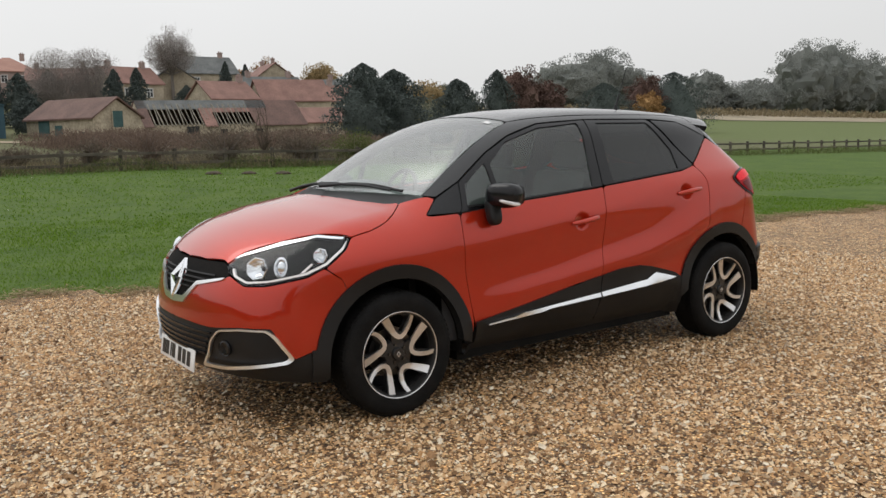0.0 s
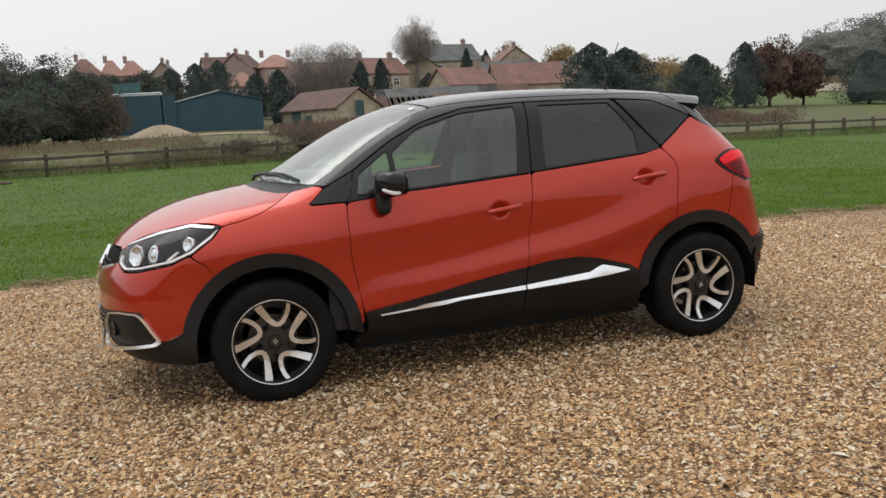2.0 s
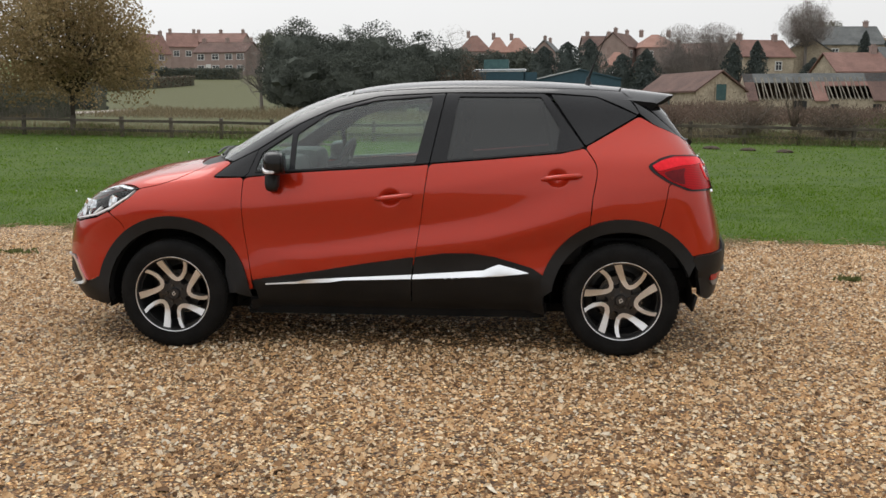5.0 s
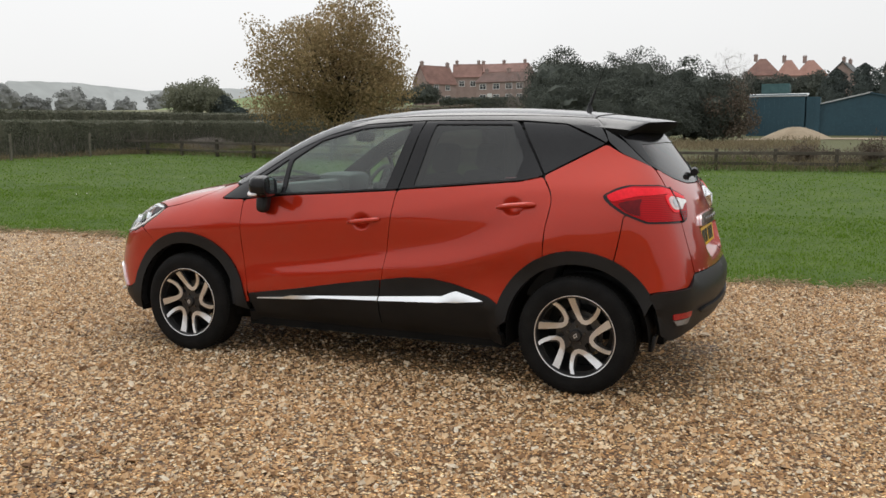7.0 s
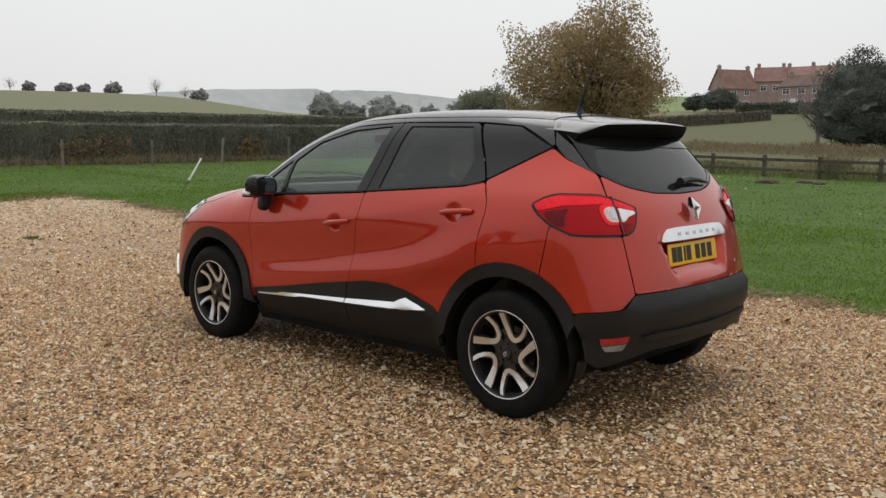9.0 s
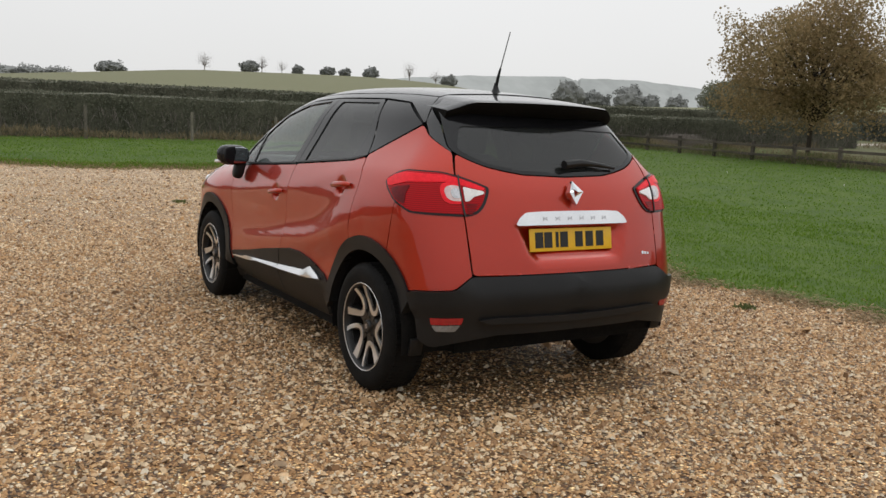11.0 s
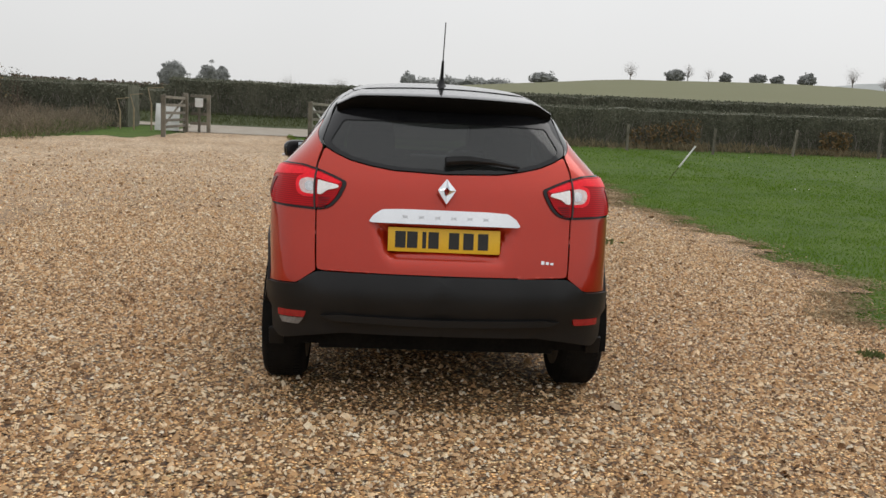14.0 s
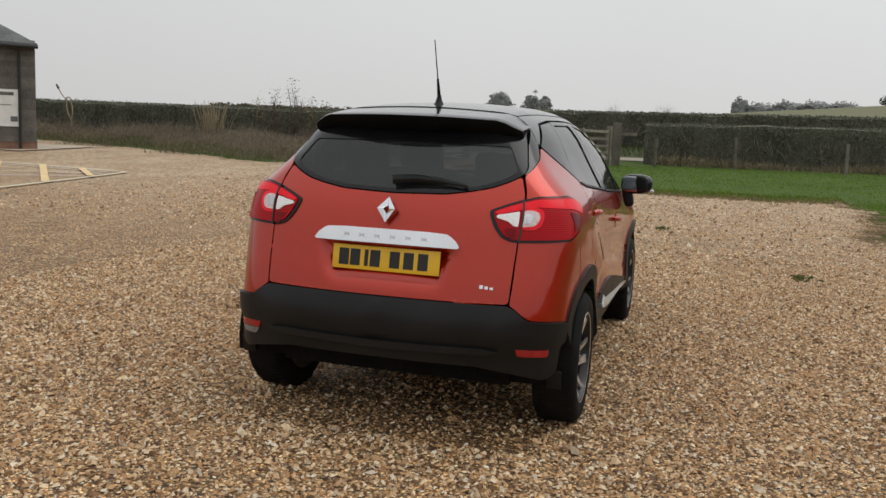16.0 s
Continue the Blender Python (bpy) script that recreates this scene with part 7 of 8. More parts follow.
for (x, y, top, w) in ((23.4, 95, 8.6, 2.6), (25.9, 95, 8.8, 2.4), (3.0, 112, 9.6, 4.4), (6.0, 110, 10.0, 5.0), (8.6, 108, 10.2, 4.6), (11.9, 100, 7.8, 4.0), (14.4, 98, 8.2, 3.4), (20.3, 112, 9.6, 3.6), (12.6, 84, 5.4, 3.0), (47.0, 122, 12.0, 2.4), (51.0, 124, 11.8, 2.2), (36.0, 108, 7.6, 3.4)):
    conifer("conifer", "narrow dark garden conifer", x, y, top, w, n=4200, size=0.17, group="garden conifers")
bare_tree("bare_tree", "tall round-headed leafless tree above the village", 40.3, 126, 16.2, 7.4, z0=5.0, crown_low=0.46, seed=4, twigs=8000)
bare_tree("bare_tree", "spreading leafless tree among the houses", 18.3, 100, 11.2, 6.0, z0=2.6, seed=5, twigs=9000)
bare_tree("bare_tree", "spreading leafless tree among the houses", 22.6, 101, 11.4, 6.0, z0=2.6, seed=6, twigs=9000)
bare_tree("bare_tree", "fine leafless tree behind the evergreens", -20.5, 64, 7.6, 4.0, seed=8, twigs=900)
bare_tree("bare_tree", "fine leafless tree behind the evergreens", -7.0, 90, 10.6, 5.0, seed=9, twigs=900)
for (x, y, top, w, mat, lab) in ((66.5, 150, 14.3, 7.0, "leaf_orange", "orange-leaved autumn tree in the village"), (59.5, 150, 13.0, 6.0, "leaf_orange", "orange-leaved autumn tree in the village"),
                                 (77.5, 150, 14.0, 8.0, "leaf_autumn", "golden-olive autumn tree in the village"), (57.0, 170, 17.5, 7.5, "leaf_olive", "grey-green tree behind the roofs"),
                                 (78.5, 92, 9.4, 6.4, "leaf_russet", "russet-brown autumn tree at the meadow edge"), (84.0, 92, 7.6, 5.0, "leaf_russet", "russet-brown autumn tree at the meadow edge"), (101.0, 88, 5.8, 4.2, "leaf_orange", "small orange autumn tree"),
                                 (104.0, 91, 8.6, 6.0, "leaf_russet", "russet-brown autumn tree at the meadow edge"), (118.0, 165, 11.0, 8.0, "leaf_olive", "olive-green tree behind the houses"), (88.0, 140, 11.0, 5.5, "leaf_autumn", "golden-olive autumn tree among the houses"),
                                 (57.0, 85, 4.6, 9.0, "leaf_olive", "olive-green tree behind the houses"), (62.5, 92, 7.4, 7.0, "leaf_autumn", "golden-olive autumn tree among the houses"), (70.0, 96, 6.0, 8.0, "leaf_olive", "olive-green tree behind the houses"),
                                 (-11.0, 150, 11.6, 6.0, "leaf_dark", "round garden tree by the houses"), (-5.5, 150, 11.2, 6.0, "leaf_dark", "round garden tree by the houses"), (0.0, 150, 11.4, 6.0, "leaf_dark", "round garden tree by the houses"), (-74.5, 160, 12.0, 6.5, "leaf_dark", "round garden tree by the terrace"), (-82.0, 165, 11.5, 4.5, "leaf_dark", "round garden tree by the terrace"), (-50.0, 168, 17.0, 5.0, "leaf_olive", "olive-green tree behind the houses")):
    plant("village_tree", lab, "tree", x, y, top, w, M[mat], 0.28, 84, 52, crown_low=0.05, spread=w * 0.07, limbs=8, hollow=0.65, core=0.78, group="village trees")
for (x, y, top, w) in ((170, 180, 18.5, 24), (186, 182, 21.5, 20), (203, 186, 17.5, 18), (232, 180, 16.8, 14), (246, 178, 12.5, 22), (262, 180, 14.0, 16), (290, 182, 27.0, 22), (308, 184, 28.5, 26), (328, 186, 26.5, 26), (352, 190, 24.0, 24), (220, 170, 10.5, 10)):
    plant("wood_tree", "haze-tinted grey-green woodland tree across the field", "tree", x, y, top, w, M["far_leaf"], 0.48, 170, 50, crown_low=-0.06, spread=w * 0.045, limbs=4, hollow=0.86, core=0.84, group="wood beyond the field")
plant("round_tree", "round olive tree beyond the hedge", "tree", -99.5, 120, 11.2, 9.8, M["far_olive"], 0.34, 150, 60, crown_low=0.02, limbs=10, hollow=0.7, core=0.72)
conifer("pine", "small dark pine beyond the hedge", -93.8, 120, 8.9, 4.4, n=1200, size=0.4)
conifer("pine", "small dark pine beyond the hedge", -89.0, 118, 6.6, 2.6, n=600, size=0.35)
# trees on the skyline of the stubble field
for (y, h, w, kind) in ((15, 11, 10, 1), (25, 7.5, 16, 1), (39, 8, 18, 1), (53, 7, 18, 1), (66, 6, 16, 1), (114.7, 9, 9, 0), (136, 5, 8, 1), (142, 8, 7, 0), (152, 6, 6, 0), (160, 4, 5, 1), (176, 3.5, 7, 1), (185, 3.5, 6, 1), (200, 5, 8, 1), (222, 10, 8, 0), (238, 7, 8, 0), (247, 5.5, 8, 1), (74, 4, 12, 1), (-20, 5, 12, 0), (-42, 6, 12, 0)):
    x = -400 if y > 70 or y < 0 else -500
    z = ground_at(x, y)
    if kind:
        plant("skyline_tree", "haze-tinted dark hedgerow tree on the skyline", "tree", x, y, z + h, w, M["far_dark"], 0.9, 44, 22, crown_low=-0.1, limbs=2, core=0.9, group="skyline trees")
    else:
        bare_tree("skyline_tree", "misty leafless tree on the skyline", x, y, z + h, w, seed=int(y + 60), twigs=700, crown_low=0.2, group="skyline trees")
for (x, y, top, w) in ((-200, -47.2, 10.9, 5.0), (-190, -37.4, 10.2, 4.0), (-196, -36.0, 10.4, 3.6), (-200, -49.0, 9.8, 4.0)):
    plant("field_bush", "haze-tinted grey bush standing above the hedge", "bush", x, y, top, w, M["far_dark"], 0.30, 60, 40, crown_low=-0.1, limbs=6, core=0.8, group="far bushes")
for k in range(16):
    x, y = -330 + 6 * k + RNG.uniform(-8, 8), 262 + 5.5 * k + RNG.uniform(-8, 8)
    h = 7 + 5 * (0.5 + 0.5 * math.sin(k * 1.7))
    plant("valley_tree", "haze-tinted grey tree in the valley", "tree", x, y, ground_at(x, y) + h, h * 1.2, M["far_dark"], 0.9, 40, 22, crown_low=-0.1, limbs=2, core=0.9, group="valley trees")


def ridge_backdrop(name, label, pts, foot, mat="far_wood", rough=0.6):
    """A far hill, too distant to shift: its crest as a smooth strip with a wooded, uneven top."""
    rng = np.random.default_rng(3)
    verts, faces = [], []
    seg = 60
    p = np.array(pts, float)
    t = np.linspace(0, len(p) - 1, seg)
    for k, q in enumerate(t):
        i = min(int(q), len(p) - 2)
        c = p[i] + (p[i + 1] - p[i]) * (q - i)
        verts += [(c[0] * 0.86, c[1] * 0.86, foot), (c[0], c[1], c[2] + rng.uniform(-rough, rough))]
        if k:
            faces.append((2 * k - 2, 2 * k, 2 * k + 1, 2 * k - 1))
    return tagged(link_mesh(name, verts, faces, M[mat]), label, "hill", kind="structure")


ridge_backdrop("backdrop_hill_west", "haze-tinted wooded hill on the horizon", [(-830, 440, 50), (-820, 519, 58), (-800, 648, 64), (-790, 660, 60), (-800, 673, 64), (-800, 760, 67), (-800, 881, 63), (-800, 940, 50), (-800, 1050, 30)], -5)
ridge_backdrop("backdrop_hill_north", "haze-tinted hill on the horizon", [(-700, 720, 52), (-640, 800, 58), (-560, 850, 58), (-500, 900, 46), (-440, 960, 36), (-300, 1000, 30)], -5)

ridge_backdrop("backdrop_hill_green", "green pasture slope beyond the hedge", [(-262, 205, 4), (-240, 224, 8.5), (-222, 237, 11), (-205, 252, 14.4), (-188, 264, 17.2), (-150, 285, 19), (-110, 300, 17), (-80, 310, 12)], -2, "far_pasture", 0.05)

# ---------------------------------------------------------------- hedges, lane and undergrowth
hedge("field_hedge", "long clipped mixed hedge along the lane", [(-27.2, -0.9), (-27.2, 12), (-27.0, 26), (-26.4, 44)], 1.45, 1.5, M["leaf_hedge"], 50000, 0.062, ragged=0.035)
hedge("lane_hedge", "clipped hedge on the far side of the lane", [(-34.6, 46), (-35.0, 20), (-34.5, 4), (-34, -9.5)], 1.88, 1.5, M["leaf_hedge"], 44000, 0.085, ragged=0.035)
hedge("lane_hedge", "low clipped hedge on the far side of the lane", [(-34, -9.5), (-33.0, -18), (-32, -34), (-30, -60)], 1.35, 1.5, M["leaf_hedge"], 16000, 0.085, ragged=0.035)
hedge("yard_hedge", "tall dark hedge behind the rough grass", [(-26.8, -9.2), (-27.0, -20), (-26.0, -34), (-24, -55)], 1.50, 1.6, M["leaf_hedge"], 44000, 0.066, ragged=0.04)
hedge("far_hedge", "long low hedge across the far field", [(-62, -40), (-62, 10), (-61, 50), (-58, 95), (-52, 130)], 1.5, 1.6, M["bramble"], 14000, 0.22, ragged=0.06)
hedge("paddock_hedge", "low dark hedge in the paddock", [(-46, 62), (-32, 60)], 1.5, 1.6, M["leaf_dark"], 2200, 0.28)
hedge("garden_hedge", "clipped green hedge below the terrace", [(-66, 150), (-50, 149)], 1.8, 1.5, M["leaf_dark"], 1500, 0.4)
thicket("hedge_bottom", "dead grass and weeds along the foot of the hedge", -26.4, -25.2, -0.5, 40, 0.3, M["dry_grass"], 7000, 0.03, 9, 1.0, seed=21)
for k, (x0, x1, y0, y1) in enumerate(((-25.9, -21.4, -34, -20.5), (-25.9, -19.9, -20.5, -15.6), (-25.7, -18.3, -15.6, -12.4), (-25.4, -17.2, -12.4, -9.2))):
    share = (x1 - x0) * (y1 - y0) / 145.0
    thicket("rough_grass", "tall straw-coloured rough grass before the hedge", x0, x1, y0, y1, 0.80, M["rough_straw"], int(36000 * share), 0.016, 13, 1.0, seed=22 + 50 * k, patch=0.9)
    thicket("rough_stems", "dead russet and grey stems standing in the rough grass", x0, x1, y0, y1, 0.85, M["grey_stem"], int(34000 * share), 0.018, 10, 0.7, seed=23 + 50 * k, patch=0.6)
    thicket("rough_weeds", "dull green weeds among the rough grass", x0 + 1, x1 + 0.3, y0, y1, 0.40, M["weed_leaf"], int(16000 * share), 0.024, 6, 0.6, seed=24 + 50 * k, patch=0.7)
thicket("bramble_bank", "brown brambles and dead stems behind the rail fence", -2, 19, 26.0, 31, 0.70, M["bramble"], 20000, 0.022, 9, 0.7, seed=24, patch=0.9)
thicket("dead_grass_bank", "pale dead grass behind the rail fence", -32, 22, 26.2, 34, 0.26, M["dry_grass"], 20000, 0.020, 12, 1.0, seed=25)
thicket("fence_weeds", "green weeds and dead stems along the foot of the fence", -28, 60, 24.9, 26.4, 0.42, M["weed_leaf"], 30000, 0.020, 9, 0.9, seed=36, patch=0.7)
thicket("fence_straw", "tall dead grass standing along the fence", -28, 24, 25.0, 26.5, 0.45, M["dry_grass"], 11000, 0.018, 14, 1.3, seed=38, patch=0.6)
thicket("russet_scrub", "russet scrub in front of the farm buildings", 7, 44, 46, 60, 1.15, M["russet_scrub"], 56000, 0.046, 7, 0.6, seed=26, patch=1.8)
for k, (x, y, h, w, mat, lab) in enumerate(((3.8, 26.3, 1.0, 1.0, "bramble", "brown"), (5.7, 26.2, 1.2, 1.5, "russet_scrub", "russet"), (8.6, 26.6, 1.35, 2.2, "bramble", "brown"), (11.6, 26.4, 1.15, 2.0, "bramble", "brown"),
                                            (14.2, 26.6, 1.2, 2.2, "weed_leaf", "dull green"), (17.0, 26.8, 1.2, 2.0, "bramble", "brown"), (1.6, 27.2, 0.8, 1.0, "bramble", "brown"), (-6.4, 26.3, 0.75, 1.0, "dry_grass", "straw-coloured"))):
    rng = np.random.default_rng(300 + k)
    shrub = thing("shrub", "twiggy " + lab + " shrub growing through the rail fence", "shrub", "fence shrubs", at=pose(x, y, ground_at(x, y)))
    stems = bmesh.new()
    tips = []
    for q in range(26):
        e = np.array([rng.normal() * w * 0.32, rng.normal() * w * 0.22, h * rng.uniform(0.55, 1.05)])
        c = e * np.array([0.35, 0.35, 0.5]) + rng.normal(size=3) * 0.04
        add_tube(stems, [(e[0] * 0.1, e[1] * 0.1, -0.05), c, e], [0.014, 0.010, 0.004], 4)
        tips += [c * (1 - u) + e * u for u in (0.0, 0.35, 0.7, 1.0)]
    part("stem", stems, M["twig"], shrub, "thin bare stems", smooth=False)
    tips = np.array(tips)
    n = int(1500 * w)
    c = tips[rng.integers(0, len(tips), n)] + rng.normal(size=(n, 3)) * np.array([0.16, 0.16, 0.13]) * max(0.7, w * 0.6)
    v_, f_ = leaf_quads(c[c[:, 2] > 0.03], 0.030, 4.0, rng=rng, up=0.3)
    tagged(link_mesh("brushwood", v_, f_, M[mat], shrub, smooth=False), kind="stuff")
bare_tree("sapling", "thin bare sapling by the rail fence", 10.3, 26.9, ground_at(10.3, 26.9) + 2.6, 0.9, seed=61, twigs=120, crown_low=0.2, group="saplings", bark="bramble")
thicket("pale_bramble", "grey bramble heap before the hedge", -26.4, -24.8, 28.0, 31.5, 0.95, M["twig"], 9000, 0.018, 9, 0.3, seed=37, patch=3.0)
thicket("field_scrub", "pale scrub below the evergreens", -26, 2, 44, 56, 0.5, M["dry_grass"], 16000, 0.04, 9, 0.9, seed=27)
tagged(sheet("dry_margin", 120, 420, 132, 176, 4.0, lambda x, y: y > 133 + 3 * np.sin(x * 0.05), 0.15, M["dry_land"]), "pale dry grassland below the far wood", "grassland", kind="structure")
thicket("field_margin", "pale dead grass along the far field margin", 150, 420, 150, 165, 2.0, M["dry_grass"], 12000, 0.45, 2.5, 0.6, seed=33)
thicket("copper_beech", "copper leaves still on the hedge", -26.3, -26.0, 8.8, 11.6, 1.25, M["leaf_copper"], 620, 0.085, 1.2, 0.1, seed=28)
thicket("copper_leaves", "copper leaves still on the hedge", -26.3, -26.0, 16.2, 17.4, 1.3, M["leaf_copper"], 420, 0.10, 1.2, 0.1, seed=29)
lane = sheet("lane", -30.6, -27.9, -40, 60, 0.5, lambda x, y: x < 100, 0.012, M["asphalt"])
tagged(lane, "narrow grey country lane", "lane", kind="structure")
mouth = sheet("gateway", -28.2, -24.4, -7.4, -2.6, 0.4, lambda x, y: x < 100, 0.016, M["asphalt"])
tagged(mouth, "worn tarmac gateway between the lane and the yard", "gateway", kind="structure")

# the grass bank between the lane and its hedge
bank_v, bank_f = [], []
for k in range(40):
    y = -40 + 1.3 * k
    hx = float(np.interp(y, [-60, -34, -18, -8, 4, 20], [-30, -32, -33, -34, -34.5, -35]))
    for o, h in ((3.7, -0.02), (2.8, 0.06), (1.9, 0.20), (1.0, 0.32), (0.0, 0.38)):
        bank_v.append((hx + o, y, ground_at(hx + o, y) + h + 0.02 * math.sin(3 * y + o)))
    if k:
        bank_f += [(5 * k - 5 + j, 5 * k - 4 + j, 5 * k + 1 + j, 5 * k + j) for j in range(4)]
tagged(link_mesh("verge", bank_v, bank_f, M["verge"]), "green grass bank below the lane hedge", "verge", kind="structure")
rng = np.random.default_rng(51)
y = rng.uniform(-22, 8, 9000)
off_x = rng.uniform(0.7, 3.4, 9000)
x = np.interp(y, [-60, -34, -18, -8, 4, 20], [-30, -32, -33, -34, -34.5, -35]) + off_x
v_, f_ = leaf_quads(np.stack([x, y, land(x, y) + 0.06 + np.interp(off_x, [0, 1, 1.9, 2.8, 3.7], [0.38, 0.32, 0.20, 0.06, 0])], 1), 0.024, 8.0, rng=rng, up=1.0)
tagged(link_mesh("verge_grass", v_, f_, M["verge_blade"], smooth=False), "rough green grass on the bank by the lane", "grass", kind="stuff")

# ---------------------------------------------------------------- rail fence
fence = thing("rail_fence", "low weathered timber post-and-rail fence round the meadow", "fence")


def fence_y(x):
    return 25.6 + 0.02 * x + 0.0008 * max(0, x) ** 2


px = [-27.0 + 1.86 * k for k in range(54)]
for k, x in enumerate(px):
    y = fence_y(x)
    z = ground_at(x, y)
    part("post", box((0.12, 0.12, 0.98), pose(x, y, z + 0.22, RNG.uniform(-2, 2), RNG.uniform(-2, 2), RNG.uniform(-8, 8)), 0.012), M["dark_timber"], fence, smooth=False)
    if k:
        xa = px[k - 1]
        a, za = fence_y(xa), ground_at(xa, fence_y(xa))
        for h in (0.22, 0.56):
            bm = bmesh.new()
            d = Vector((x - xa, y - a, z - za))
            m = Matrix.Translation(((x + xa) / 2, (y + a) / 2 - 0.08, (z + za) / 2 + h)) @ d.to_track_quat("X", "Z").to_matrix().to_4x4() @ pose(0, 0, 0, 0, RNG.uniform(-0.6, 0.6), 0)
            part("rail", box((d.length + 0.1, 0.04, 0.10), m, 0.006), M["dark_timber"], fence, smooth=False)

# hedge posts with wire
for (x, y, h) in ((-25.4, 2.2, 1.05), (-25.2, 5.6, 0.95), (-24.6, 8.4, 0.9), (-24.3, 11.4, 0.9), (-24.9, 14.6, 0.95), (-25.2, 18.0, 0.95), (-25.4, 22.0, 0.95), (-24.9, -0.4, 0.95)):
    z = ground_at(x, y)
    p = tagged(part("hedge_post", add_tube(bmesh.new(), [(0, 0, -0.2), (0.01, 0, h * 0.5), (0.02, 0.01, h)], [0.055, 0.05, 0.048], 8), M["timber"], None, smooth=False), "round weathered post in front of the hedge", "post", "hedge posts")
    p.matrix_basis = pose(x, y, z, RNG.uniform(-3, 3), RNG.uniform(-3, 3), 0)
stake = thing("marker_stake", "leaning white stake in the grass", "stake")
# lower piece added so the stake reaches the ground, weed green to blend in
part("shaft", add_tube(bmesh.new(), [(-14.02, 6.42, 0.20), (-14.045, 6.66, 0.52)], 0.012, 8), M["weed_leaf"], stake, "thin green support added under the stake")
part("white_top", add_tube(bmesh.new(), [(-14.04, 6.64, 0.50), (-14.07, 7.0, 1.0)], 0.022, 8), M["white_paint"], stake)


def gate(x, y, turn, width, label, brace):
    """A five-bar timber field gate with its post."""
    g = thing("field_gate", label, "gate", "yard gates", at=pose(x, y, ground_at(x, y), 0, 0, turn))
    part("hanging_post", box((0.16, 0.16, 1.5), pose(0, 0, 0.55), 0.02), M["timber"], g, smooth=False)
    part("shutting_post", box((0.13, 0.13, 1.35), pose(width + 0.12, 0, 0.5), 0.02), M["timber"], g, smooth=False)
    for h in (0.22, 0.42, 0.64, 0.88, 1.12):
        part("bar", box((width, 0.035, 0.085), pose(width / 2 + 0.06, 0, h), 0.006), M["timber"], g, smooth=False)
    part("stile", box((0.07, 0.05, 1.08), pose(0.12, 0, 0.66), 0.006), M["timber"], g, smooth=False)
    part("stile", box((0.07, 0.05, 1.08), pose(width, 0, 0.66), 0.006), M["timber"], g, smooth=False)
    ln = math.hypot(width, 0.9)
    part("brace", box((ln, 0.03, 0.07), pose(width / 2 + 0.06, -0.04, 0.66, 0, -math.degrees(math.atan2(0.9, width)) * brace, 0), 0.006), M["white_paint"] if brace > 0 else M["timber"], g, smooth=False)
    return g


gate(-24.5, -1.93, -11, 2.7, "open weathered five-bar gate beside the hedge", 1)
thick = thing("gate_post", "thick square weathered gatepost with a dark box", "post", at=pose(-25.0, -1.72, ground_at(-25.0, -1.72), 0, 0, 5))
part("post", box((0.26, 0.30, 1.75), pose(0, 0, 0.55), 0.025), M["timber"], thick, smooth=False)
part("rail", box((0.05, 0.55, 0.10), pose(0, 0.40, 1.05), 0.008), M["timber"], thick, smooth=False)
part("box", box((0.10, 0.22, 0.24), pose(0.05, 0.36, 0.88), 0.01), M["ink"], thick, "small black box", smooth=False)
gate(-24.5, -6.86, 1, 3.2, "open weathered five-bar gate with a white board", -1)
side = thing("short_fence", "short weathered timber fence beside the gate", "fence", at=pose(-24.6, -6.8, ground_at(-24.6, -6.8)))
for h in (0.30, 0.62, 0.94, 1.22):
    part("rail", box((0.04, 0.62, 0.10), pose(-0.10, 0.36, h), 0.008), M["timber"], side, smooth=False)
part("post", box((0.12, 0.12, 1.45), pose(-0.12, 0.66, 0.55), 0.012), M["timber"], side, smooth=False)
board = tagged(part("white_board", box((0.03, 0.80, 0.92), None, 0.005), M["white_paint"]), "plain white board leaning behind the gate", "board")
board.matrix_basis = pose(-24.75, -7.52, ground_at(-24.75, -7.52) + 0.46, 0, -14, 0)
notice = thing("notice", "small white notice on a short post", "sign", at=pose(-24.55, -6.42, ground_at(-24.55, -6.42)))
part("post", box((0.08, 0.08, 1.15), pose(0, 0, 0.5), 0.01), M["timber"], notice, smooth=False)
part("sign_face", box((0.02, 0.26, 0.30), pose(0.05, 0, 1.0), 0.003), M["white_paint"], notice, smooth=False)
bm = bmesh.new()
for (x, y, h, w) in ((0, 0, 1.4, 0.4), (0.3, -0.5, 1.15, 0.3), (0.1, -1.0, 1.0, 0.3)):
    add_tube(bm, [(x, y, 0), (x + 0.05, y + 0.02, h * 0.6), (x + 0.02, y - 0.1, h), (x, y + w, h + 0.05)], [0.03, 0.025, 0.02, 0.012], 6)
dead = tagged(part("dead_branch", bm, M["dry_cane"]), "bleached dead branch standing by the gate", "branch")
dead.matrix_basis = pose(-24.6, -8.02, ground_at(-24.6, -8.02))

# timber visitor hut, sign and marked bay
hut = thing("timber_hut", "timber-clad hut with slate roof on a brick plinth", "hut", at=pose(-14.40, -20.03, 0.27, 0, 0, -38) @ Matrix.Scale(1.08, 4))
bm = box((5.0, 4.6, 2.75), pose(0, -2.36, 1.60))
part("wall", bm, M["cladding_board"], hut, smooth=False)
for k in range(19):
    part("board", box((5.06, 0.03, 0.15), pose(0, 0.0, 0.304 + 0.148 * k, -5, 0, 0)), M["cladding_board"], hut, smooth=False)
    part("board", box((0.03, 4.6, 0.15), pose(2.53, -2.36, 0.304 + 0.148 * k, 0, 5, 0)), M["cladding_board"], hut, smooth=False)
part("plinth", box((5.1, 4.7, 0.7), pose(0, -2.36, -0.08)), M["brown_brick"], hut, smooth=False)
bm = bmesh.new()
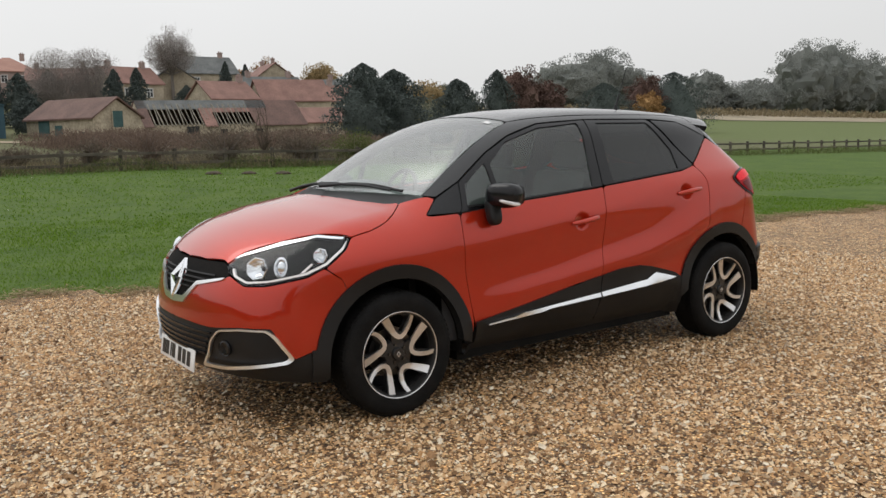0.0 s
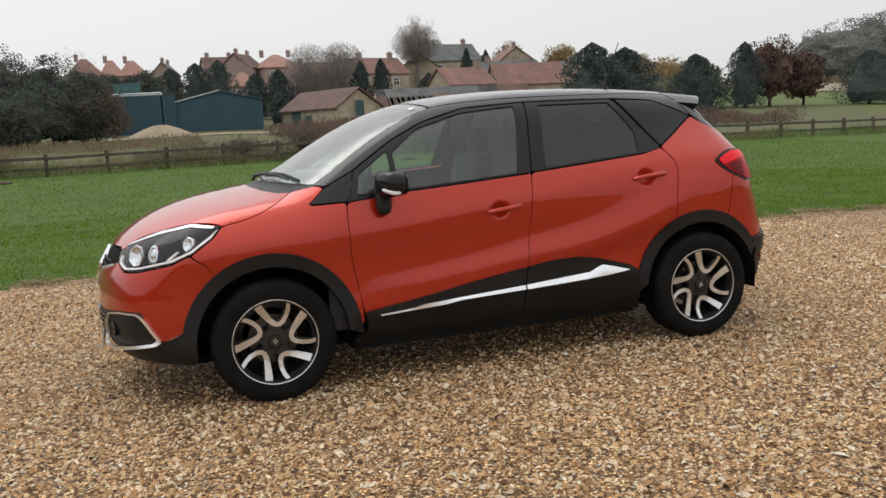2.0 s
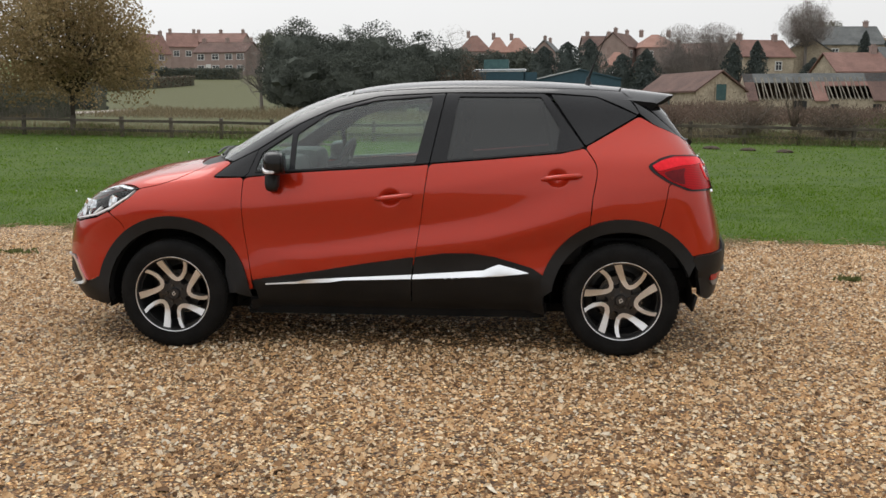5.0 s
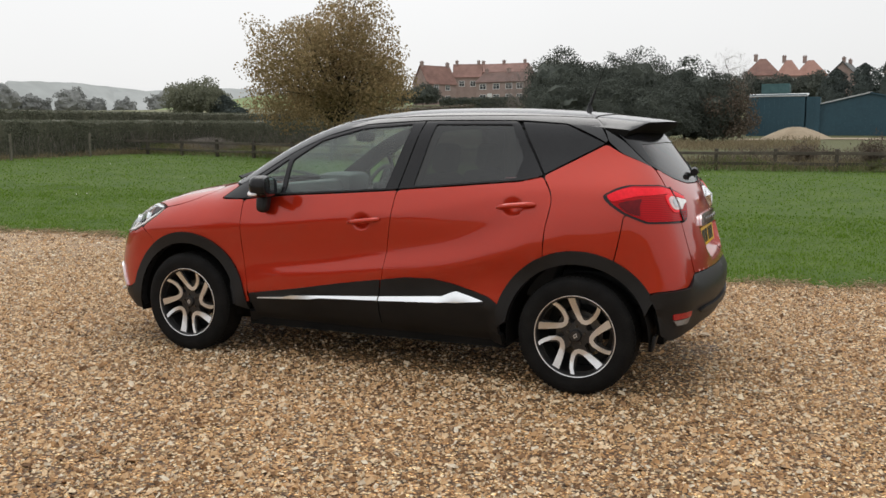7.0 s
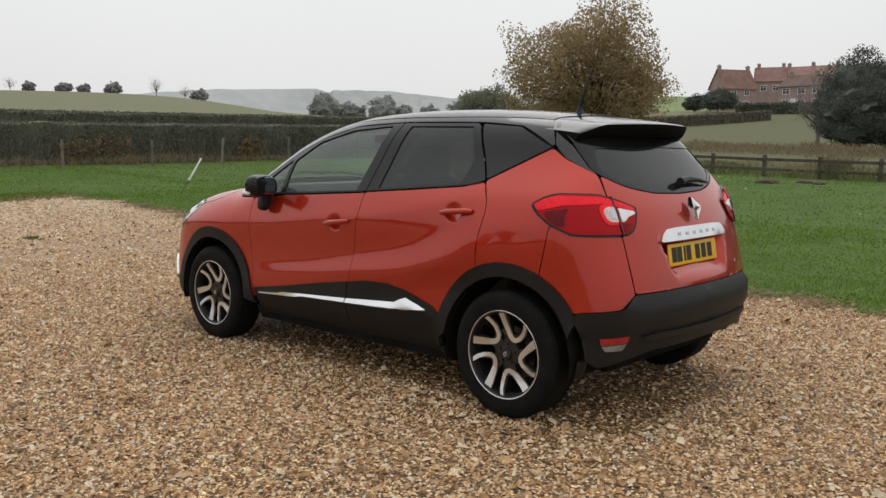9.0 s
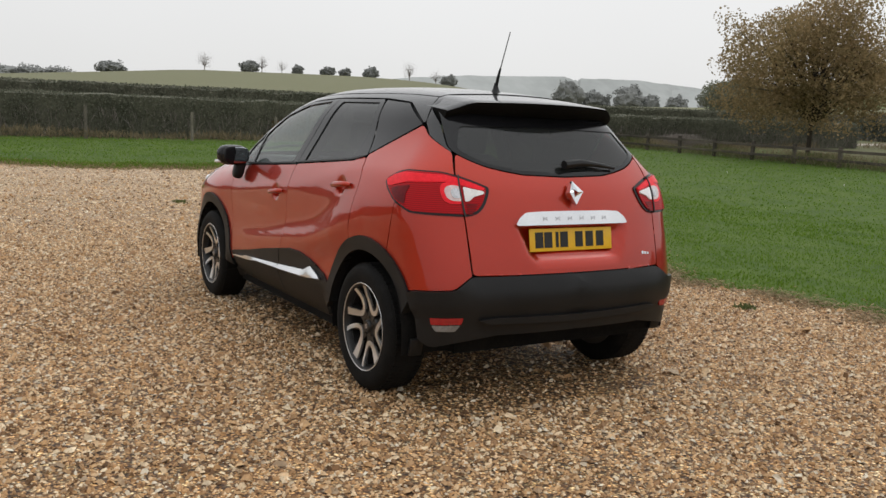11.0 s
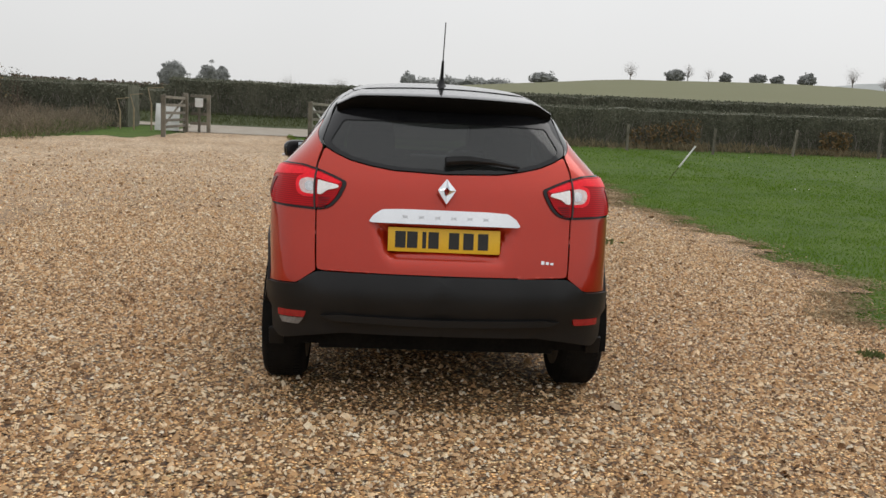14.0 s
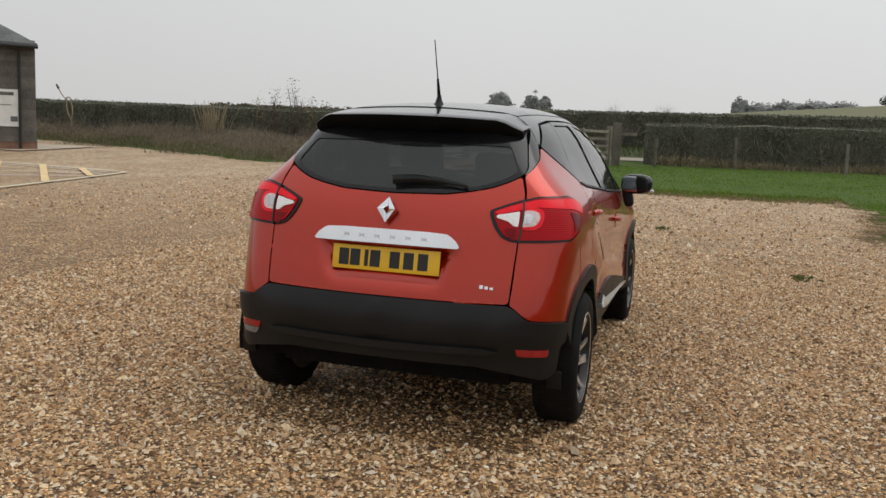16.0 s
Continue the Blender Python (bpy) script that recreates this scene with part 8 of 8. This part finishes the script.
v = [bm.verts.new(p) for p in ((-2.56, 0.22, 2.95), (2.9, 0.22, 2.95), (2.9, -5.1, 2.95), (-2.56, -5.1, 2.95), (-0.3, -2.36, 4.45), (0.6, -2.36, 4.45))]
w_ = [bm.verts.new(v_.co - Vector((0, 0, 0.12))) for v_ in v[:4]]
for f in ((v[0], v[1], v[5], v[4]), (v[1], v[2], v[5]), (v[2], v[3], v[4], v[5]), (v[3], v[0], v[4]), tuple(w_[::-1])):
    bm.faces.new(f)
for k in range(4):
    bm.faces.new((w_[k], w_[(k + 1) % 4], v[(k + 1) % 4], v[k]))
part("roof", bm, M["slate"], hut, smooth=False)
part("gutter", add_tube(bmesh.new(), [(-2.56, 0.26, 2.86), (2.9, 0.26, 2.86)], 0.055, 8), M["ink"], hut)
part("downpipe", add_tube(bmesh.new(), [(-2.05, 0.25, 2.82), (-2.1, 0.10, 2.60), (-2.1, 0.10, 0.05)], 0.04, 8), M["ink"], hut)
sg = part("sign", box((1.35, 0.03, 1.02), pose(-1.45, 0.06, 1.16), 0.004), M["white_paint"], hut, "large white information sign with faint dark bars", smooth=False)
for (x, z, w, h) in ((-1.55, 1.55, 0.8, 0.09), (-1.45, 1.24, 0.9, 0.02), (-1.95, 0.86, 0.18, 0.14)):
    part("sign_bar", box((w, 0.006, h), pose(x, 0.08, z)), M["slate"], sg, smooth=False)
pad = tagged(sheet("path_slab", -19.6, -15.6, -21.0, -17.9, 0.1, lambda x, y: (y < -18.1 + 0.067 * (x + 16.3)) & (x + 19.3 > -0.17 * (y + 18.3)) & (y > -20.6), 0.03, M["concrete"]), "pale concrete path beside the hut", "path", kind="structure")
bay = thing("marked_bay", "marked corner of a parking bay with worn yellow hatching", "parking bay")
A_, B_, C_, D_ = (-11.5, -11.35), (-6.2, -10.65), (-6.6, -16.6), (-11.9, -17.2)


def bay_strip(a, b, w, lift, mat, name):
    a, b = np.array(a), np.array(b)
    d = (b - a) / np.linalg.norm(b - a)
    s = np.array([-d[1], d[0]]) * w / 2
    n = 8
    v, f = [], []
    for k in range(n + 1):
        c = a + (b - a) * k / n
        for q in (c + s, c - s):
            v.append((q[0], q[1], ground_at(*q) + lift))
        if k:
            f.append((2 * k - 2, 2 * k - 1, 2 * k + 1, 2 * k))
    return link_mesh(name, v, f, M[mat], bay, smooth=False)


for a, b, w in ((A_, B_, 0.11), (A_, D_, 0.11), (D_, C_, 0.11), (B_, C_, 0.11), ((-11.2, -11.6), (-11.5, -17.1), 0.05), ((-10.8, -11.5), (-8.2, -17.0), 0.05), ((-10.1, -11.4), (-6.7, -15.6), 0.05)):
    bay_strip(a, b, w, 0.030, "plate_white" if w < 0.1 else "pale_line", "painted_line")
for a, b in (((-10.15, -11.25), (-11.65, -12.72)), ((-8.52, -11.0), (-11.78, -13.93)), ((-6.9, -10.8), (-11.85, -15.3)), ((-6.3, -12.0), (-11.9, -16.9))):
    bay_strip(a, b, 0.15, 0.036, "yellow_line", "yellow_hatch")
lamp = thing("bent_pole", "thin pale looped pole with a dark head before the hedge", "pole", at=pose(-24.6, -23.78, ground_at(-24.6, -23.78)))
bm = bmesh.new()
add_tube(bm, [(0, 0, -0.1), (0, 0, 0.70)], 0.018, 6)
add_tube(bm, [(0, 0, 0.70), (0.0, -0.14, 0.95), (0, -0.22, 1.25), (0, -0.20, 1.50)], 0.026, 6)
add_tube(bm, [(0, 0, 0.70), (0, 0.06, 0.95), (0, 0.08, 1.20), (0, -0.02, 1.50)], 0.026, 6)
add_tube(bm, [(0, -0.12 + 0.11 * math.cos(a), 1.54 + 0.08 * math.sin(a)) for a in (math.pi * k / 8 for k in range(9))], 0.026, 6)
part("loop", bm, M["dry_cane"], lamp)
part("arm", add_tube(bmesh.new(), [(0, -0.22, 1.50), (0, -0.45, 1.74), (0, -0.64, 2.02)], 0.02, 6), M["dry_cane"], lamp)
part("head", add_tube(bmesh.new(), [(0, -0.60, 1.97), (0, -0.70, 2.12)], [0.05, 0.035], 8), M["ink"], lamp, "small dark head")
rng = np.random.default_rng(44)
canes = bmesh.new()
for k in range(70):
    bx, by = rng.normal() * 0.15, rng.normal() * 0.20
    lx, ly, hh = rng.normal() * 0.14 + bx * 0.6, by * 0.75 + rng.normal() * 0.06, rng.uniform(1.15, 1.70)
    add_tube(canes, [(bx, by, 0), (bx + lx * 0.5, by + ly * 0.4, hh * 0.6), (bx + lx, by + ly, hh)], [0.013, 0.011, 0.008], 4)
reed = tagged(part("reed_clump", canes, M["dry_cane"], smooth=False), "clump of pale dead canes before the hedge", "canes")
reed.matrix_basis = pose(-24.5, -17.10, ground_at(-24.5, -17.10))
for k, (x, y, h) in enumerate(((-24.6, -13.8, 2.65), (-24.7, -13.1, 2.0), (-24.6, -14.5, 2.3), (-24.8, -15.3, 1.9), (-24.7, -12.5, 1.9))):
    bare_tree("sapling", "thin sapling with a few yellow leaves", x, y, ground_at(x, y) + h, 1.1, seed=40 + k, twigs=150, crown_low=0.15, group="saplings", bark="bramble")
    rng = np.random.default_rng(140 + k)
    hh = rng.uniform(0.35, 1.0, 90) * h
    c = np.stack([x + rng.normal(size=90) * 0.22, y + rng.normal(size=90) * 0.26 * (1.25 - hh / h), ground_at(x, y) + hh], 1)
    v_, f_ = leaf_quads(c, 0.055, 1.2, rng=rng)
    tagged(link_mesh("sapling_leaves", v_, f_, M["leaf_autumn" if k % 2 else "leaf_olive"], smooth=False), "last yellow and olive leaves on a sapling", "leaves", kind="stuff")

# molehills, daisies
for (x, y, r) in ((-6.9, 22.1, 0.34), (-6.1, 23.0, 0.24), (-5.6, 22.8, 0.2), (6.5, 22.2, 0.26), (7.5, 21.8, 0.24), (8.45, 21.3, 0.25)):
    bm = bmesh.new()
    bmesh.ops.create_icosphere(bm, subdivisions=3, radius=1.0)
    for v_ in bm.verts:
        d = v_.co.normalized()
        v_.co = Vector((d.x * r, d.y * r, d.z * r * 0.34)) * (1 + 0.22 * noise.noise(d * 2.5 + Vector((x, y, 0))))
    mh = tagged(part("molehill", bm, M["soil"]), "low molehill of dark crumbly soil on the grass", "molehill", "molehills")
    mh.matrix_basis = pose(x, y, ground_at(x, y) - 0.01)

# ---------------------------------------------------------------- loose gravel and grass


def pebbles(n, region, size, seed, density=None):
    """Angular flint chips lying half sunk in the bed, each squashed and turned its own way."""
    rng = np.random.default_rng(seed)
    base = np.array([(0.85, 0.62, -0.2), (-0.75, 0.72, -0.2), (-0.85, -0.62, -0.2), (0.75, -0.72, -0.2), (0.45, 0.14, 0.85), (-0.45, -0.14, 0.9)], float)
    tri = np.array([(0, 1, 5), (0, 5, 4), (1, 2, 5), (2, 3, 4), (2, 4, 5), (3, 0, 4)])
    x0, x1, y0, y1 = region
    x, y = rng.uniform(x0, x1, n), rng.uniform(y0, y1, n)
    ok = in_yard(x, y)
    if density is not None:
        ok &= rng.uniform(0, 1, n) < density(x, y)
    x, y = x[ok], y[ok]
    m = len(x)
    s = size * np.exp(rng.normal(size=m) * 0.33)
    sc = np.stack([s * rng.uniform(0.75, 1.3, m), s * rng.uniform(0.6, 1.0, m), s * rng.uniform(0.50, 0.80, m)], 1)
    v = base[None] * sc[:, None] * rng.uniform(0.75, 1.25, (m, 6, 1))
    tilt = rng.normal(size=(m, 2)) * 0.28
    v[:, :, 2] += v[:, :, 0] * tilt[:, :1] + v[:, :, 1] * tilt[:, 1:]
    a = rng.uniform(0, 2 * np.pi, m)
    c, sn = np.cos(a)[:, None], np.sin(a)[:, None]
    vx = v[:, :, 0] * c - v[:, :, 1] * sn + x[:, None]
    vy = v[:, :, 0] * sn + v[:, :, 1] * c + y[:, None]
    vz = v[:, :, 2] + (land(x, y) + sc[:, 2] * rng.uniform(0.15, 0.75, m))[:, None]
    verts = np.stack([vx, vy, vz], 2).reshape(-1, 3)
    tris = (tri[None] + 6 * np.arange(m)[:, None, None]).reshape(-1, 3)
    return verts, tris


def near_path(x, y):
    """Thickest on the ground that lies open in front of the car's near side, nose and tail."""
    under = (np.abs(x) < 1.9) & (np.abs(y) < 0.72)
    d = np.maximum(np.maximum(-3.9 - x, x - 3.9), 0) + np.maximum(np.maximum(-3.3 - y, y - 3.2), 0)
    return np.where(under, 0.25, np.clip(1.0 - d / 2.6, 0.10, 1.0))


pv, pt = pebbles(228000, (-6.2, 5.4, -4.3, 3.8), 0.0090, 61, near_path)
fv, ft = pebbles(64000, (-17, -4.2, -11, 4.2), 0.0135, 62, lambda x, y: np.clip((x + 17) / 9, 0, 0.85) * np.clip((-x - 4.2) / 2.5, 0, 1) * np.clip((y + 11) / 5, 0, 1))
pv, pt = np.vstack([pv, fv]), np.vstack([pt, ft + len(pv)])
tagged(fast_mesh("gravel", pv, pt, M["pebble"]), "loose buff, brown and white flint gravel", "gravel", kind="stuff")


def grass_blades(n, x0, x1, y0, y1, seed, height, width, fall):
    """Separate bent blades of grass on the meadow, thinning with distance."""
    rng = np.random.default_rng(seed)
    x, y = rng.uniform(x0, x1, n), y0 + (y1 - y0) * rng.uniform(0, 1, n) ** fall
    ok = ~in_yard(x, y)
    x, y = x[ok], y[ok]
    m = len(x)
    z = land(x, y) - 0.025
    clump = 0.6 + 0.6 * (0.5 + 0.5 * np.sin(x * 3.1 + 2 * np.sin(y * 2.3)) * np.sin(y * 2.7 + np.sin(x * 1.9)))
    h = height * clump * rng.uniform(0.5, 1.2, m)
    a = rng.uniform(0, 2 * np.pi, m)
    lean = rng.uniform(0.2, 0.9, m) * h
    dx, dy = np.cos(a), np.sin(a)
    w = width * rng.uniform(0.7, 1.3, m)
    p = np.stack([x, y, z], 1)
    side = np.stack([-dy * w, dx * w, 0 * w], 1)
    mid_ = p + np.stack([dx * lean * 0.35, dy * lean * 0.35, h * 0.62], 1)
    tip = p + np.stack([dx * lean, dy * lean, h], 1)
    v = np.stack([p - side, p + side, mid_ + side * 0.7, mid_ - side * 0.7, tip], 1).reshape(-1, 3)
    t = np.array([(0, 1, 2), (0, 2, 3), (3, 2, 4)])
    return v, (t[None] + 5 * np.arange(m)[:, None, None]).reshape(-1, 3)


gvs, gts, off = [], [], 0
for args in ((140000, -15, 13, 3.2, 11, 71, 0.034, 0.0060, 1.5), (52000, -25, 24, 8, 26, 72, 0.042, 0.014, 1.1), (20000, -25, -14, -3, 9, 73, 0.040, 0.010, 1.0)):
    v_, t_ = grass_blades(*args)
    gvs.append(v_)
    gts.append(t_ + off)
    off += len(v_)
tagged(fast_mesh("grass", np.vstack(gvs), np.vstack(gts), M["blade"]), "short wet meadow grass", "grass", kind="stuff")


def edge_litter(n, seed, size, aspect, spread, lift):
    """Dead grass and crumbs of earth along the line where the meadow meets the gravel."""
    rng = np.random.default_rng(seed)
    x = rng.uniform(-15, 13, n)
    wob = 0.12 * np.sin(x * 2.3) + 0.07 * np.sin(x * 6.1 + 1) + 0.05 * np.sin(x * 13.7)
    y = EDGE(x) + wob + rng.normal(size=n) * spread - 0.03
    drift = rng.uniform(0, 1, n) < 0.12 + 0.75 * np.sin(x * 1.7 + np.sin(x * 4.1)) ** 2
    x, y = x[drift], y[drift]
    c = np.stack([x, y, land(x, y) + rng.uniform(0, lift, len(x))], 1)
    v, f = leaf_quads(c, size, aspect, rng=rng)
    z = np.repeat(c[:, 2], 4)
    v[:, 2] = np.maximum(z + (v[:, 2] - z) * 0.25, land(v[:, 0], v[:, 1]) + 0.004)
    return v, f


v_, f_ = edge_litter(34000, 81, 0.018, 5, 0.17, 0.03)
tagged(link_mesh("edge_straw", v_, f_, M["straw"], smooth=False), "dead straw along the edge of the gravel", "dead grass", kind="stuff")
v_, f_ = edge_litter(9000, 82, 0.028, 1.2, 0.12, 0.012)
tagged(link_mesh("edge_soil", v_, f_, M["crumb"], smooth=False), "crumbs of brown earth along the gravel edge", "soil", kind="stuff")
rng = np.random.default_rng(83)
for n, size, aspect, spread, mat, nm, lab in ((9000, 0.024, 5, 0.30, "straw", "edge_straw", "dead straw where the grass runs out onto the gravel"), (9000, 0.030, 5, 0.26, "blade", "edge_grass", "ragged grass where the meadow runs out onto the gravel")):
    y = rng.uniform(-3.4, 4.2, n)
    x = WESTEDGE(y) + 0.10 * np.sin(y * 2.9) + 0.07 * np.sin(y * 7.3) + rng.normal(size=n) * spread + (0.1 if mat == "straw" else -0.05)
    v_, f_ = leaf_quads(np.stack([x, y, land(x, y) + 0.012], 1), size, aspect, rng=rng)
    v_[:, 2] = np.maximum(v_[:, 2], land(v_[:, 0], v_[:, 1]) + 0.004)
    tagged(link_mesh(nm, v_, f_, M[mat], smooth=False), lab, "grass", kind="stuff")
# weeds that have come up through the gravel
for k, (x, y, r) in enumerate(((-4.25, 2.40, 0.16), (0.6, 2.9, 0.10), (-8.3, 0.75, 0.14), (3.4, 1.6, 0.10))):
    rng = np.random.default_rng(90 + k)
    n = int(380 * r)
    c = np.stack([rng.normal(size=n) * r * 0.6, rng.normal(size=n) * r * 0.4, rng.uniform(0.006, 0.020, n)], 1)
    v_, f_ = leaf_quads(c, 0.028, 2.5, rng=rng, up=0.3)
    w_ob = tagged(link_mesh("weed", v_, f_, M["weed_leaf"], smooth=False), "flat green weed growing through the gravel", "weed", kind="stuff")
    w_ob.matrix_basis = pose(x, y, ground_at(x, y))
rng = np.random.default_rng(5)
n = 55
x, y = rng.uniform(-22, 20, n), rng.uniform(6, 24, n)
v_, f_ = leaf_quads(np.stack([x, y, land(x, y) + 0.07], 1), 0.04, 1.0, rng=rng)
tagged(link_mesh("daisies", v_, f_, M["white_paint"], smooth=False), "scattered white daisies in the meadow", "flowers", kind="stuff")
